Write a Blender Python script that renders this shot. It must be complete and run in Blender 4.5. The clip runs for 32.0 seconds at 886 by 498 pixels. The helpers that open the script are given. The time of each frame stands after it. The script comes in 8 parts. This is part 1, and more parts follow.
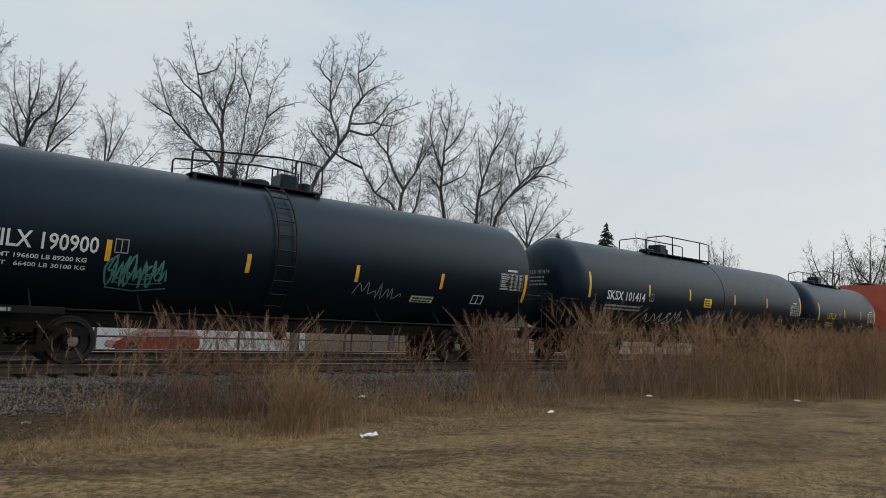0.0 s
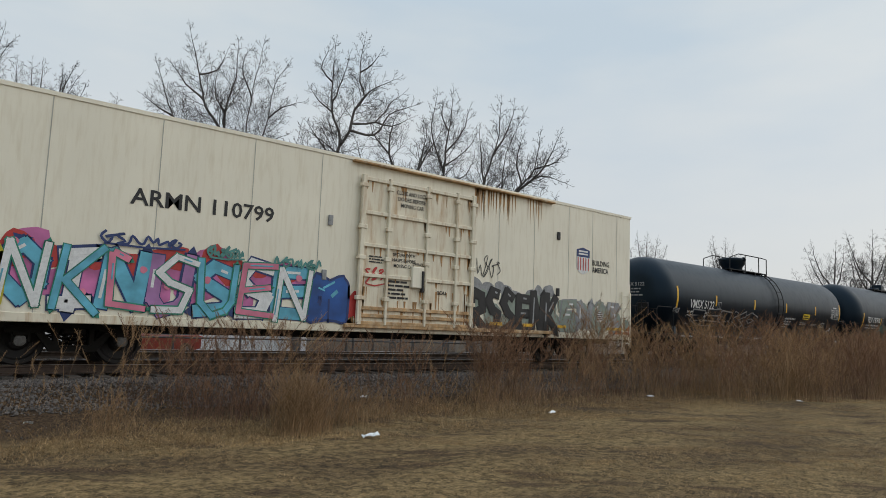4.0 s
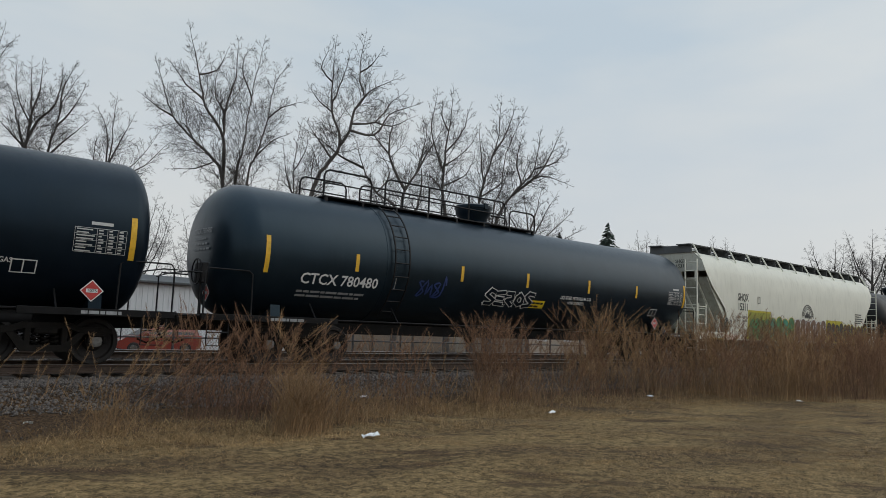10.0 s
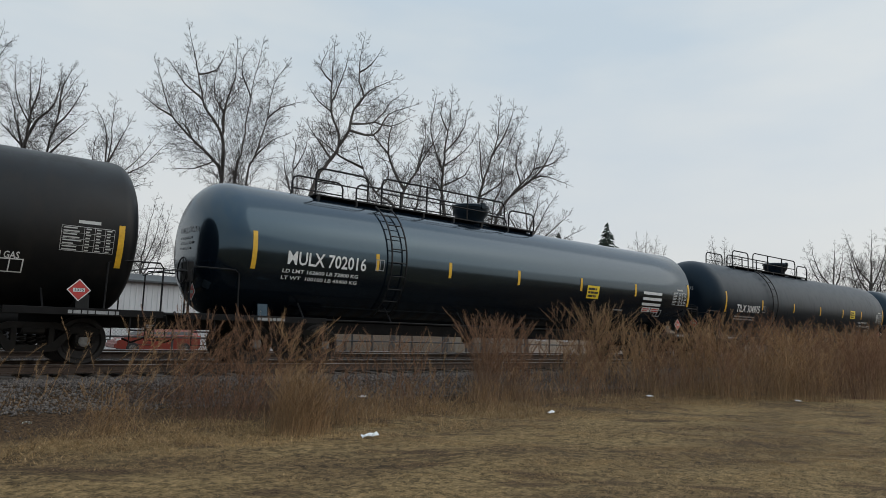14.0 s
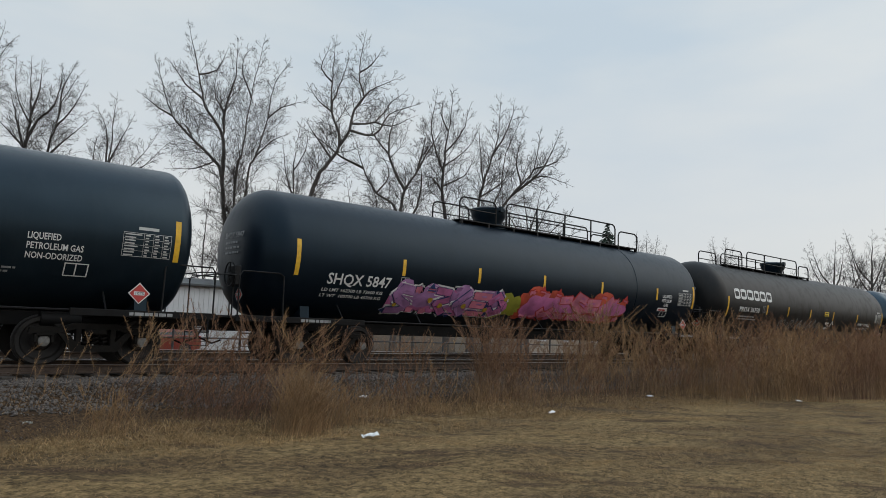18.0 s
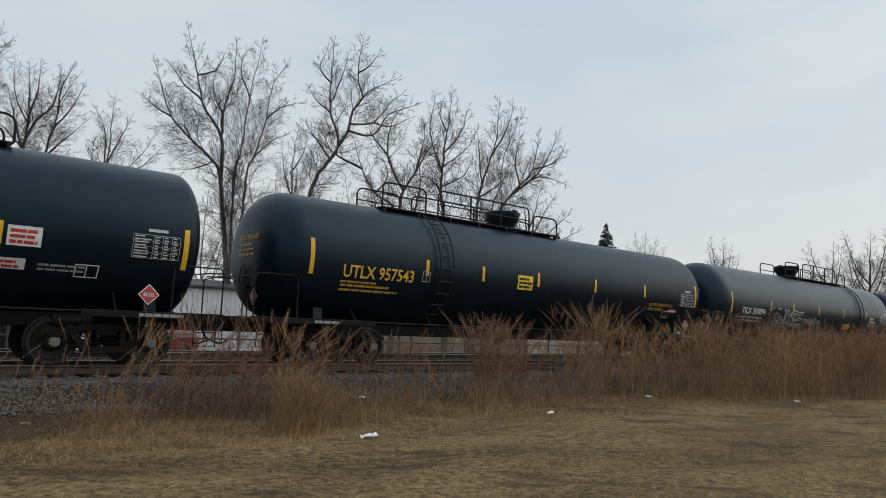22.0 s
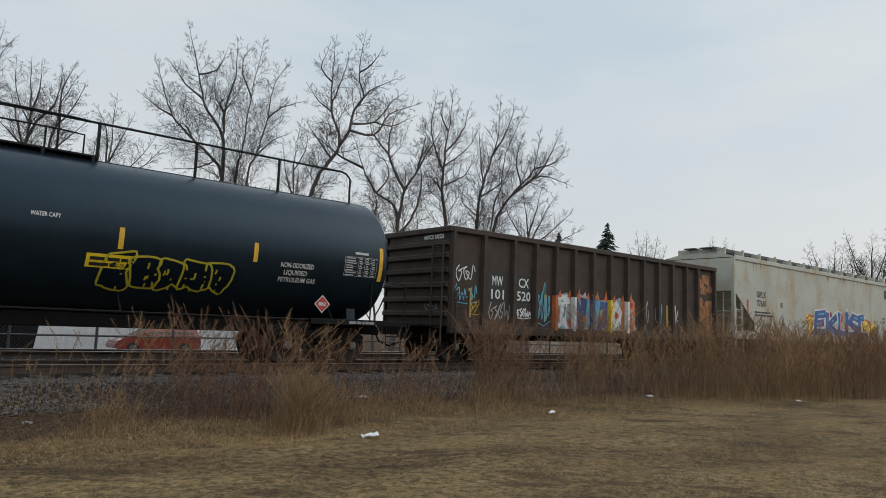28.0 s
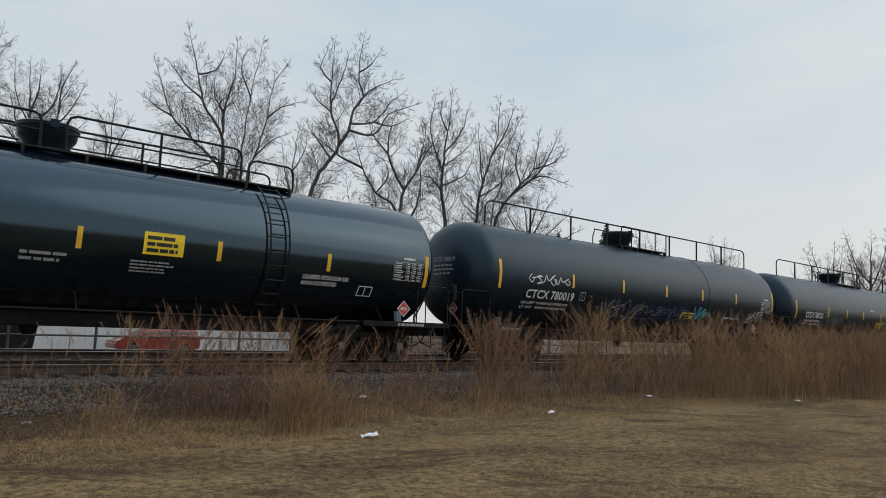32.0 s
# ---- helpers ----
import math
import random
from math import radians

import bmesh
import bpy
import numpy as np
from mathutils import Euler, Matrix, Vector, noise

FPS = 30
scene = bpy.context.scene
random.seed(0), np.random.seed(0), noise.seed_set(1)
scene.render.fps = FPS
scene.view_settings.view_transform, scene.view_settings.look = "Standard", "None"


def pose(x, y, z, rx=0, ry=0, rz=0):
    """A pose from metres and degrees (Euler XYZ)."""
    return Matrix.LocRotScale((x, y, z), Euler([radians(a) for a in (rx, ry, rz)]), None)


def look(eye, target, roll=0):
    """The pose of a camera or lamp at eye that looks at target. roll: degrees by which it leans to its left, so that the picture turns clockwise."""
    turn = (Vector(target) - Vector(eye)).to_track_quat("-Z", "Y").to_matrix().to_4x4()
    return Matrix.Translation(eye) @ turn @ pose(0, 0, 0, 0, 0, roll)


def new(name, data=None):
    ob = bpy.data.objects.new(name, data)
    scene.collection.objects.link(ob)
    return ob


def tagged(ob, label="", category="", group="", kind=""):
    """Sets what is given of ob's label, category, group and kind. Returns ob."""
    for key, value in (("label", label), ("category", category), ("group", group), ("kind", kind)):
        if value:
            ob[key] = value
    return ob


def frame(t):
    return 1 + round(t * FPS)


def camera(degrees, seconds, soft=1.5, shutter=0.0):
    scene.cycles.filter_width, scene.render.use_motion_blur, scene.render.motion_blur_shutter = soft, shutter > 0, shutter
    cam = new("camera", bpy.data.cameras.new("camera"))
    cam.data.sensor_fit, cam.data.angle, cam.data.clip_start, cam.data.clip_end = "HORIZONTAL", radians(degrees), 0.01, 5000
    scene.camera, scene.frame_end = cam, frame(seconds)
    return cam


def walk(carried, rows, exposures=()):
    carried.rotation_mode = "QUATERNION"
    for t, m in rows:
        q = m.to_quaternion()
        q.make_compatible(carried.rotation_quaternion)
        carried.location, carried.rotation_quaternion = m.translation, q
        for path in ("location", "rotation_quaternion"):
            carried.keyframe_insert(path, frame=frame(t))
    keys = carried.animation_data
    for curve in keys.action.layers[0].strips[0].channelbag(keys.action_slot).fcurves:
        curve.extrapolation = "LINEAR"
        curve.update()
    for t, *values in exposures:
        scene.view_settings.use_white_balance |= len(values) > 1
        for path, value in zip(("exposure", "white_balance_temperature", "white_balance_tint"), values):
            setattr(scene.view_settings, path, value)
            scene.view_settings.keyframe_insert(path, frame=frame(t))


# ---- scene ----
# x runs along the track with the train's travel, y away from the viewer, z up; the near rail lies at y = 0.
RT = 0.75          # top of rail
TC = 0.75          # centre of the near track
SPEED = 10.166     # metres a second
EYE = Vector((0.0, -15.2, RT + 0.955))


def eye_pose(dyaw=0.0, dpitch=0.0):
    a, b = radians(40.232 + dyaw), radians(6.420 + dpitch)
    way = Vector((math.sin(a) * math.cos(b), math.cos(a) * math.cos(b), math.sin(b)))
    return look(EYE, EYE + way * 10, 2.113)


cam = camera(64.187, 32.0, soft=0.7)
walk(cam, [(t, eye_pose(-0.0458 * dx, 0.0458 * dy)) for t, dx, dy in (
    (0, -2.0, 0), (0.6, -0.5, 0), (1.5, 0.6, 0), (6, 0.6, 0), (11, 0.4, 0), (12.5, -0.4, 0), (14.5, -0.8, 0), (16.5, -0.8, 0),
    (18, 0, 0), (19.5, -0.4, 0), (20, -2, 0), (20.5, -1, -0.3), (21, -1.8, 0), (21.6, -2.2, 0.8), (22.5, -2.4, 1), (23.2, -1.2, 0),
    (25, 0.4, 0), (25.6, -0.4, 0), (27.5, 0.2, 0), (28.5, -0.8, 0), (29.2, -1.5, 0.3), (30.5, -0.5, 0), (32, -1.2, 0))],
     exposures=((0, 0.08), (3.3, 0.08), (5.5, -0.03), (11.0, -0.03), (12.2, 0.07), (32, 0.07)))

# ---------------------------------------------------------------- light
world = bpy.data.worlds.new("overcast")
scene.world = world
world.use_nodes = True
wn, wl = world.node_tree.nodes, world.node_tree.links
wn.clear()
w_out, w_bg = wn.new("ShaderNodeOutputWorld"), wn.new("ShaderNodeBackground")
w_tc, w_map = wn.new("ShaderNodeTexCoord"), wn.new("ShaderNodeMapping")
w_map.inputs["Scale"].default_value = (1.0, 1.0, 3.2)
w_noise = wn.new("ShaderNodeTexNoise")
w_noise.inputs["Scale"].default_value, w_noise.inputs["Detail"].default_value, w_noise.inputs["Roughness"].default_value = 1.9, 5, 0.5
w_ramp = wn.new("ShaderNodeValToRGB")
w_ramp.color_ramp.elements[0].position, w_ramp.color_ramp.elements[0].color = 0.36, (0.57, 0.665, 0.735, 1)
w_ramp.color_ramp.elements[1].position, w_ramp.color_ramp.elements[1].color = 0.62, (0.725, 0.765, 0.765, 1)
w_sep, w_low, w_mix, w_sky, w_mix2 = (wn.new("ShaderNodeSeparateXYZ"), wn.new("ShaderNodeValToRGB"), wn.new("ShaderNodeMixRGB"),
                                      wn.new("ShaderNodeTexSky"), wn.new("ShaderNodeMixRGB"))
w_low.color_ramp.elements[0].position, w_low.color_ramp.elements[0].color = 0.0, (0.85, 0.85, 0.85, 1)
w_low.color_ramp.elements[1].position, w_low.color_ramp.elements[1].color = 0.38, (0.0, 0.0, 0.0, 1)
w_mix.inputs[2].default_value = (0.76, 0.755, 0.745, 1)
w_sky.sky_type, w_sky.sun_disc = "NISHITA", False
w_sky.sun_elevation, w_sky.sun_rotation = radians(38), radians(130)
w_sky.dust_density, w_sky.air_density = 4.0, 1.0
w_gain = wn.new("ShaderNodeVectorMath")
w_gain.operation = "SCALE"
w_gain.inputs["Scale"].default_value = 0.11
w_mix2.inputs[0].default_value = 0.16
wl.new(w_tc.outputs["Generated"], w_map.inputs[0])
wl.new(w_map.outputs[0], w_noise.inputs["Vector"])
wl.new(w_noise.outputs["Fac"], w_ramp.inputs[0])
wl.new(w_tc.outputs["Generated"], w_sep.inputs[0])
wl.new(w_sep.outputs["Z"], w_low.inputs[0])
wl.new(w_low.outputs[0], w_mix.inputs[0])
wl.new(w_ramp.outputs[0], w_mix.inputs[1])
wl.new(w_sky.outputs[0], w_gain.inputs[0])
wl.new(w_mix.outputs[0], w_mix2.inputs[1])
wl.new(w_gain.outputs[0], w_mix2.inputs[2])
w_zen, w_lum = wn.new("ShaderNodeMapRange"), wn.new("ShaderNodeVectorMath")
w_zen.inputs[1].default_value, w_zen.inputs[2].default_value, w_zen.inputs[3].default_value, w_zen.inputs[4].default_value = 0.42, 1.0, 0.0, 1.0
w_lum.operation = "MULTIPLY"
w_tint = wn.new("ShaderNodeMixRGB")
w_tint.inputs[1].default_value, w_tint.inputs[2].default_value = (1, 1, 1, 1), (1.38, 1.52, 1.68, 1)
wl.new(w_sep.outputs["Z"], w_zen.inputs[0])
wl.new(w_mix2.outputs[0], w_lum.inputs[0])
wl.new(w_zen.outputs[0], w_tint.inputs[0])
wl.new(w_tint.outputs[0], w_lum.inputs[1])
wl.new(w_lum.outputs[0], w_bg.inputs["Color"])
wl.new(w_bg.outputs[0], w_out.inputs[0])
w_bg.inputs["Strength"].default_value = 1.0

sun = new("sun", bpy.data.lights.new("sun", "SUN"))
sun.data.energy, sun.data.angle, sun.data.color = 0.42, radians(55), (1.0, 0.95, 0.87)
SUN_FROM = Vector((0.90, -0.75, 0.92))
sun.matrix_world = look(SUN_FROM * 50, (0, 0, 0))


# ---------------------------------------------------------------- materials
def mat(name, color, rough=0.6, metal=0.0, vary=0.12, scale=3.0, grime=None, grime_amt=0.0, grime_scale=(0.6, 0.6, 0.25),
        bump=0.0, bump_scale=60.0, island=0.0, alt=None, coat=0.0, spec=0.5, objrand=0.0, span=(0.3, 0.7), tint=None):
    m = bpy.data.materials.new(name)
    m.use_nodes = True
    n, l = m.node_tree.nodes, m.node_tree.links
    b = n["Principled BSDF"]
    b.inputs["Roughness"].default_value, b.inputs["Metallic"].default_value = rough, metal
    b.inputs["Specular IOR Level"].default_value = spec
    b.inputs["Coat Weight"].default_value = coat
    if tint:
        b.inputs["Specular Tint"].default_value = (*tint, 1)
    tc = n.new("ShaderNodeTexCoord")
    noise_a = n.new("ShaderNodeTexNoise")
    noise_a.inputs["Scale"].default_value, noise_a.inputs["Detail"].default_value = scale, 6
    l.new(tc.outputs["Object"], noise_a.inputs["Vector"])
    ramp = n.new("ShaderNodeValToRGB")
    c = np.array(color[:3])
    ramp.color_ramp.elements[0].position, ramp.color_ramp.elements[0].color = span[0], (*(c * (1 - vary)), 1)
    ramp.color_ramp.elements[1].position, ramp.color_ramp.elements[1].color = span[1], (*(c * (1 + vary)), 1)
    l.new(noise_a.outputs["Fac"], ramp.inputs[0])
    out = ramp.outputs[0]
    if grime is not None:
        mp = n.new("ShaderNodeMapping")
        mp.inputs["Scale"].default_value = grime_scale
        nb = n.new("ShaderNodeTexNoise")
        nb.inputs["Scale"].default_value, nb.inputs["Detail"].default_value = 4.0, 8
        nb.inputs["Roughness"].default_value = 0.65
        r2 = n.new("ShaderNodeValToRGB")
        r2.color_ramp.elements[0].position, r2.color_ramp.elements[1].position = 0.48, 0.78
        r2.color_ramp.elements[1].color = (grime_amt, grime_amt, grime_amt, 1)
        mx = n.new("ShaderNodeMixRGB")
        mx.inputs[2].default_value = (*grime, 1)
        l.new(tc.outputs["Object"], mp.inputs[0])
        l.new(mp.outputs[0], nb.inputs["Vector"])
        l.new(nb.outputs["Fac"], r2.inputs[0])
        l.new(r2.outputs[0], mx.inputs[0])
        l.new(out, mx.inputs[1])
        out = mx.outputs[0]
        rr = n.new("ShaderNodeMath")
        rr.operation, rr.inputs[1].default_value = "MULTIPLY_ADD", 0.35
        rr.inputs[2].default_value = rough
        l.new(r2.outputs[0], rr.inputs[0])
        l.new(rr.outputs[0], b.inputs["Roughness"])
    if island or objrand:
        if objrand:
            gi = n.new("ShaderNodeObjectInfo")
            src, amt = gi.outputs["Random"], objrand
        else:
            gi = n.new("ShaderNodeNewGeometry")
            src, amt = gi.outputs["Random Per Island"], island
        mr = n.new("ShaderNodeMapRange")
        mr.inputs[3].default_value, mr.inputs[4].default_value = 1 - amt, 1 + amt
        hs = n.new("ShaderNodeVectorMath")
        hs.operation = "SCALE"
        if alt is not None:
            am, wn2 = n.new("ShaderNodeMixRGB"), n.new("ShaderNodeTexWhiteNoise")
            wn2.noise_dimensions = "1D"
            l.new(src, wn2.inputs["W"])
            l.new(wn2.outputs["Value"], am.inputs[0])
            l.new(out, am.inputs[1])
            am.inputs[2].default_value = (*alt, 1)
            out = am.outputs[0]
        l.new(src, mr.inputs[0])
        l.new(out, hs.inputs[0])
        l.new(mr.outputs[0], hs.inputs["Scale"])
        out = hs.outputs[0]
    l.new(out, b.inputs["Base Color"])
    if bump:
        nc, bp = n.new("ShaderNodeTexNoise"), n.new("ShaderNodeBump")
        nc.inputs["Scale"].default_value, nc.inputs["Detail"].default_value = bump_scale, 4
        bp.inputs["Strength"].default_value, bp.inputs["Distance"].default_value = bump, 0.02
        l.new(tc.outputs["Object"], nc.inputs["Vector"])
        l.new(nc.outputs["Fac"], bp.inputs["Height"])
        l.new(bp.outputs[0], b.inputs["Normal"])
    return m


COOL = (0.58, 0.82, 1.0)
M = {
    "tank_black": mat("tank_black", (0.0048, 0.0088, 0.0150), 0.36, vary=0.2, scale=1.5, tint=COOL, grime=(0.012, 0.016, 0.021), grime_amt=0.35, grime_scale=(1.6, 1.6, 0.22), bump=0.03, bump_scale=4, spec=0.25),
    "tank_blue_black": mat("tank_blue_black", (0.0080, 0.0140, 0.0205), 0.31, vary=0.2, scale=1.5, tint=COOL, grime=(0.018, 0.024, 0.030), grime_amt=0.35, grime_scale=(1.8, 1.8, 0.2), bump=0.03, bump_scale=4, spec=0.36),
    "tank_brown_black": mat("tank_brown_black", (0.0075, 0.0082, 0.0090), 0.42, vary=0.25, scale=1.5, grime=(0.026, 0.021, 0.017), grime_amt=0.55, grime_scale=(0.7, 0.7, 0.4), bump=0.04, bump_scale=4, spec=0.25),
    "tank_gloss": mat("tank_gloss", (0.0025, 0.0055, 0.0100), 0.13, vary=0.2, scale=1.5, tint=COOL, grime=(0.018, 0.025, 0.032), grime_amt=0.2, grime_scale=(1.8, 1.8, 0.2), bump=0.01, bump_scale=3, spec=0.95),
    "frame_black": mat("frame_black", (0.007, 0.007, 0.0075), 0.6, vary=0.3, scale=5, grime=(0.016, 0.013, 0.011), grime_amt=0.6, grime_scale=(1.5, 1.5, 1.5), bump=0.15, bump_scale=30, spec=0.15),
    "rail_paint": mat("rail_paint", (0.011, 0.011, 0.012), 0.55, vary=0.3, scale=8, spec=0.2),
    "truck_iron": mat("truck_iron", (0.008, 0.007, 0.006), 0.8, vary=0.35, scale=7, spec=0.2, grime=(0.020, 0.015, 0.011), grime_amt=0.6, grime_scale=(3, 3, 3), bump=0.3, bump_scale=40),
    "wheel_steel": mat("wheel_steel", (0.011, 0.009, 0.008), 0.65, metal=0.2, vary=0.35, scale=9, bump=0.2, bump_scale=40),
    "tread": mat("tread", (0.35, 0.34, 0.33), 0.3, metal=1.0, vary=0.15, scale=20),
    "cap_gray": mat("cap_gray", (0.16, 0.155, 0.145), 0.55, vary=0.3, scale=20),
    "cap_blue": mat("cap_blue", (0.035, 0.09, 0.2), 0.5, vary=0.2, scale=20),
    "white_paint": mat("white_paint", (0.66, 0.665, 0.66), 0.55, vary=0.1, scale=9, grime=(0.3, 0.3, 0.29), grime_amt=0.45, grime_scale=(6, 6, 6)),
    "gray_paint": mat("gray_paint", (0.27, 0.275, 0.28), 0.6, vary=0.2, scale=9, grime=(0.09, 0.09, 0.09), grime_amt=0.6, grime_scale=(6, 6, 6)),
    "table_paint": mat("table_paint", (0.46, 0.465, 0.455), 0.6, vary=0.15, scale=9),
    "yellow_paint": mat("yellow_paint", (0.70, 0.40, 0.025), 0.45, vary=0.12, scale=6, grime=(0.35, 0.2, 0.03), grime_amt=0.5, grime_scale=(5, 5, 5)),
    "yellow_dull": mat("yellow_dull", (0.42, 0.27, 0.03), 0.55, vary=0.2, scale=9),
    "yellow_sign": mat("yellow_sign", (0.78, 0.55, 0.02), 0.45, vary=0.08, scale=6),
    "pale_sign": mat("pale_sign", (0.55, 0.58, 0.36), 0.5, vary=0.1, scale=6),
    "black_paint": mat("black_paint", (0.012, 0.012, 0.013), 0.55, vary=0.2, scale=9),
    "red_paint": mat("red_paint", (0.42, 0.035, 0.03), 0.5, vary=0.15, scale=9),
    "pink_paint": mat("pink_paint", (0.56, 0.17, 0.25), 0.6, vary=0.35, scale=1.8),
    "magenta_paint": mat("magenta_paint", (0.46, 0.13, 0.30), 0.6, vary=0.4, scale=1.8),
    "orange_paint": mat("orange_paint", (0.52, 0.13, 0.035), 0.6, vary=0.35, scale=2.2),
    "glow_red": mat("glow_red", (0.42, 0.060, 0.030), 0.6, vary=0.4, scale=2.2),
    "lilac_paint": mat("lilac_paint", (0.35, 0.17, 0.36), 0.6, vary=0.35, scale=2),
    "royal_blue": mat("royal_blue", (0.010, 0.070, 0.27), 0.5, vary=0.35, scale=2),
    "navy_paint": mat("navy_paint", (0.015, 0.035, 0.13), 0.5, vary=0.25, scale=3),
    "sky_paint": mat("sky_paint", (0.10, 0.36, 0.48), 0.55, vary=0.3, scale=3),
    "teal_paint": mat("teal_paint", (0.02, 0.20, 0.13), 0.55, vary=0.35, scale=2.2),
    "teal_line": mat("teal_line", (0.07, 0.22, 0.20), 0.6, vary=0.25, scale=5),
    "teal_dark": mat("teal_dark", (0.035, 0.16, 0.055), 0.55, vary=0.4, scale=2.6),
    "olive_paint": mat("olive_paint", (0.25, 0.25, 0.028), 0.55, vary=0.3, scale=2.2),
    "brown_paint": mat("brown_paint", (0.15, 0.085, 0.06), 0.6, vary=0.25, scale=2.5),
    "silver_paint": mat("silver_paint", (0.33, 0.33, 0.33), 0.5, vary=0.35, scale=2.2),
    "lime_line": mat("lime_line", (0.42, 0.36, 0.02), 0.6, vary=0.2, scale=5),
    "hopper_white": mat("hopper_white", (0.67, 0.66, 0.565), 0.5, vary=0.05, scale=0.8, grime=(0.42, 0.41, 0.35), grime_amt=0.4, grime_scale=(1.6, 1.6, 0.3), bump=0.03, bump_scale=5),
    "hopper_cream": mat("hopper_cream", (0.455, 0.455, 0.385), 0.55, vary=0.08, scale=0.8, grime=(0.42, 0.24, 0.075), grime_amt=0.9, grime_scale=(0.28, 0.28, 0.20), bump=0.04, bump_scale=5),
    # darker copy of the hopper paint: shade put into its colour, plus grime; also seams
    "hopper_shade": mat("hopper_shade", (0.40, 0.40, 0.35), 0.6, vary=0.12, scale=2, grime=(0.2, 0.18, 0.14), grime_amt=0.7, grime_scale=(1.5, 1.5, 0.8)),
    "roof_gray": mat("roof_gray", (0.06, 0.064, 0.067), 0.6, vary=0.25, scale=3),
    "reefer_white": mat("reefer_white", (0.76, 0.715, 0.585), 0.5, vary=0.04, scale=0.7, grime=(0.52, 0.43, 0.28), grime_amt=0.45, grime_scale=(2.2, 2.2, 0.25), bump=0.02, bump_scale=3),
    "reefer_door": mat("reefer_door", (0.69, 0.635, 0.50), 0.55, vary=0.08, scale=1.2, grime=(0.40, 0.22, 0.085), grime_amt=0.9, grime_scale=(1.6, 1.6, 0.22)),
    "rusty_steel": mat("rusty_steel", (0.40, 0.245, 0.115), 0.8, vary=0.4, scale=5, grime=(0.62, 0.56, 0.43), grime_amt=0.8, grime_scale=(1.5, 1.5, 1.5)),
    "rust": mat("rust", (0.16, 0.075, 0.035), 0.85, vary=0.4, scale=6, bump=0.3, bump_scale=60),
    "rust_streak": mat("rust_streak", (0.36, 0.20, 0.08), 0.8, vary=0.35, scale=6),
    "gondola_brown": mat("gondola_brown", (0.042, 0.029, 0.022), 0.75, vary=0.3, scale=2.5, grime=(0.10, 0.055, 0.032), grime_amt=0.7, grime_scale=(1.2, 1.2, 0.5), bump=0.15, bump_scale=25),
    "gondola_patch": mat("gondola_patch", (0.30, 0.13, 0.05), 0.8, vary=0.5, scale=5),
    "orange_car": mat("orange_car", (0.42, 0.075, 0.04), 0.55, vary=0.15, scale=2),
    "rail_head": mat("rail_head", (0.40, 0.38, 0.36), 0.32, metal=1.0, vary=0.2, scale=12),
    "rail_web": mat("rail_web", (0.055, 0.036, 0.026), 0.8, vary=0.35, scale=9, bump=0.3, bump_scale=70),
    "tie_wood": mat("tie_wood", (0.060, 0.050, 0.042), 0.9, vary=0.35, scale=5, bump=0.5, bump_scale=35, objrand=0.3),
    "stone": mat("stone", (0.108, 0.092, 0.082), 0.9, vary=0.25, scale=9, island=0.55, bump=0.3, bump_scale=70),
    "fence_metal": mat("fence_metal", (0.075, 0.075, 0.078), 0.55, metal=0.5, vary=0.25, scale=8),
    "wall_white": mat("wall_white", (0.62, 0.63, 0.64), 0.6, vary=0.06, scale=0.6, grime=(0.38, 0.38, 0.37), grime_amt=0.5, grime_scale=(0.8, 0.8, 0.15)),
    "wall_tan": mat("wall_tan", (0.36, 0.30, 0.24), 0.7, vary=0.1, scale=1.0),
    "roof_dark": mat("roof_dark", (0.10, 0.095, 0.09), 0.8, vary=0.2, scale=2),
    "glass_dark": mat("glass_dark", (0.02, 0.025, 0.03), 0.08, vary=0.1, scale=1),
    "car_red": mat("car_red", (0.21, 0.030, 0.018), 0.3, vary=0.06, scale=2, coat=0.6),
    "rubber": mat("rubber", (0.015, 0.015, 0.015), 0.8, vary=0.2, scale=9),
    "chrome": mat("chrome", (0.6, 0.6, 0.6), 0.2, metal=1.0, vary=0.05, scale=9),
    "lamp_glass": mat("lamp_glass", (0.7, 0.7, 0.68), 0.1, vary=0.05, scale=9),
    "bark": mat("bark", (0.105, 0.093, 0.085), 0.9, vary=0.3, scale=2.5, bump=0.5, bump_scale=25),
    "twig": mat("twig", (0.066, 0.058, 0.055), 0.9, vary=0.25, scale=2),
    "needles": mat("needles", (0.020, 0.034, 0.024), 0.9, vary=0.35, scale=3, island=0.35),
    "grass_red": mat("grass_red", (0.160, 0.083, 0.047), 0.85, vary=0.5, scale=0.6, island=0.5, alt=(0.31, 0.20, 0.110)),
    "grass_dark": mat("grass_dark", (0.095, 0.043, 0.027), 0.85, vary=0.3, scale=1.2, island=0.5, alt=(0.19, 0.108, 0.064)),
    "sage_paint": mat("sage_paint", (0.22, 0.26, 0.22), 0.6, vary=0.2, scale=3),
    "grass_tan": mat("grass_tan", (0.285, 0.175, 0.086), 0.85, vary=0.25, scale=1.4, island=0.4),
    "plume": mat("plume", (0.165, 0.082, 0.047), 0.95, vary=0.55, scale=0.45, island=0.4, alt=(0.28, 0.160, 0.088)),
    "plume_tan": mat("plume_tan", (0.285, 0.160, 0.078), 0.95, vary=0.45, scale=0.5, island=0.4, alt=(0.38, 0.245, 0.125)),
    "lawn_blade": mat("lawn_blade", (0.37, 0.248, 0.122), 0.9, vary=0.35, scale=24, span=(0.40, 0.60), grime=(0.15, 0.105, 0.058), grime_amt=0.65, grime_scale=(0.12, 0.40, 1), island=0.5, spec=0.2),
    "dead_blade": mat("dead_blade", (0.20, 0.125, 0.062), 0.9, vary=0.4, scale=6, island=0.6, spec=0.2),
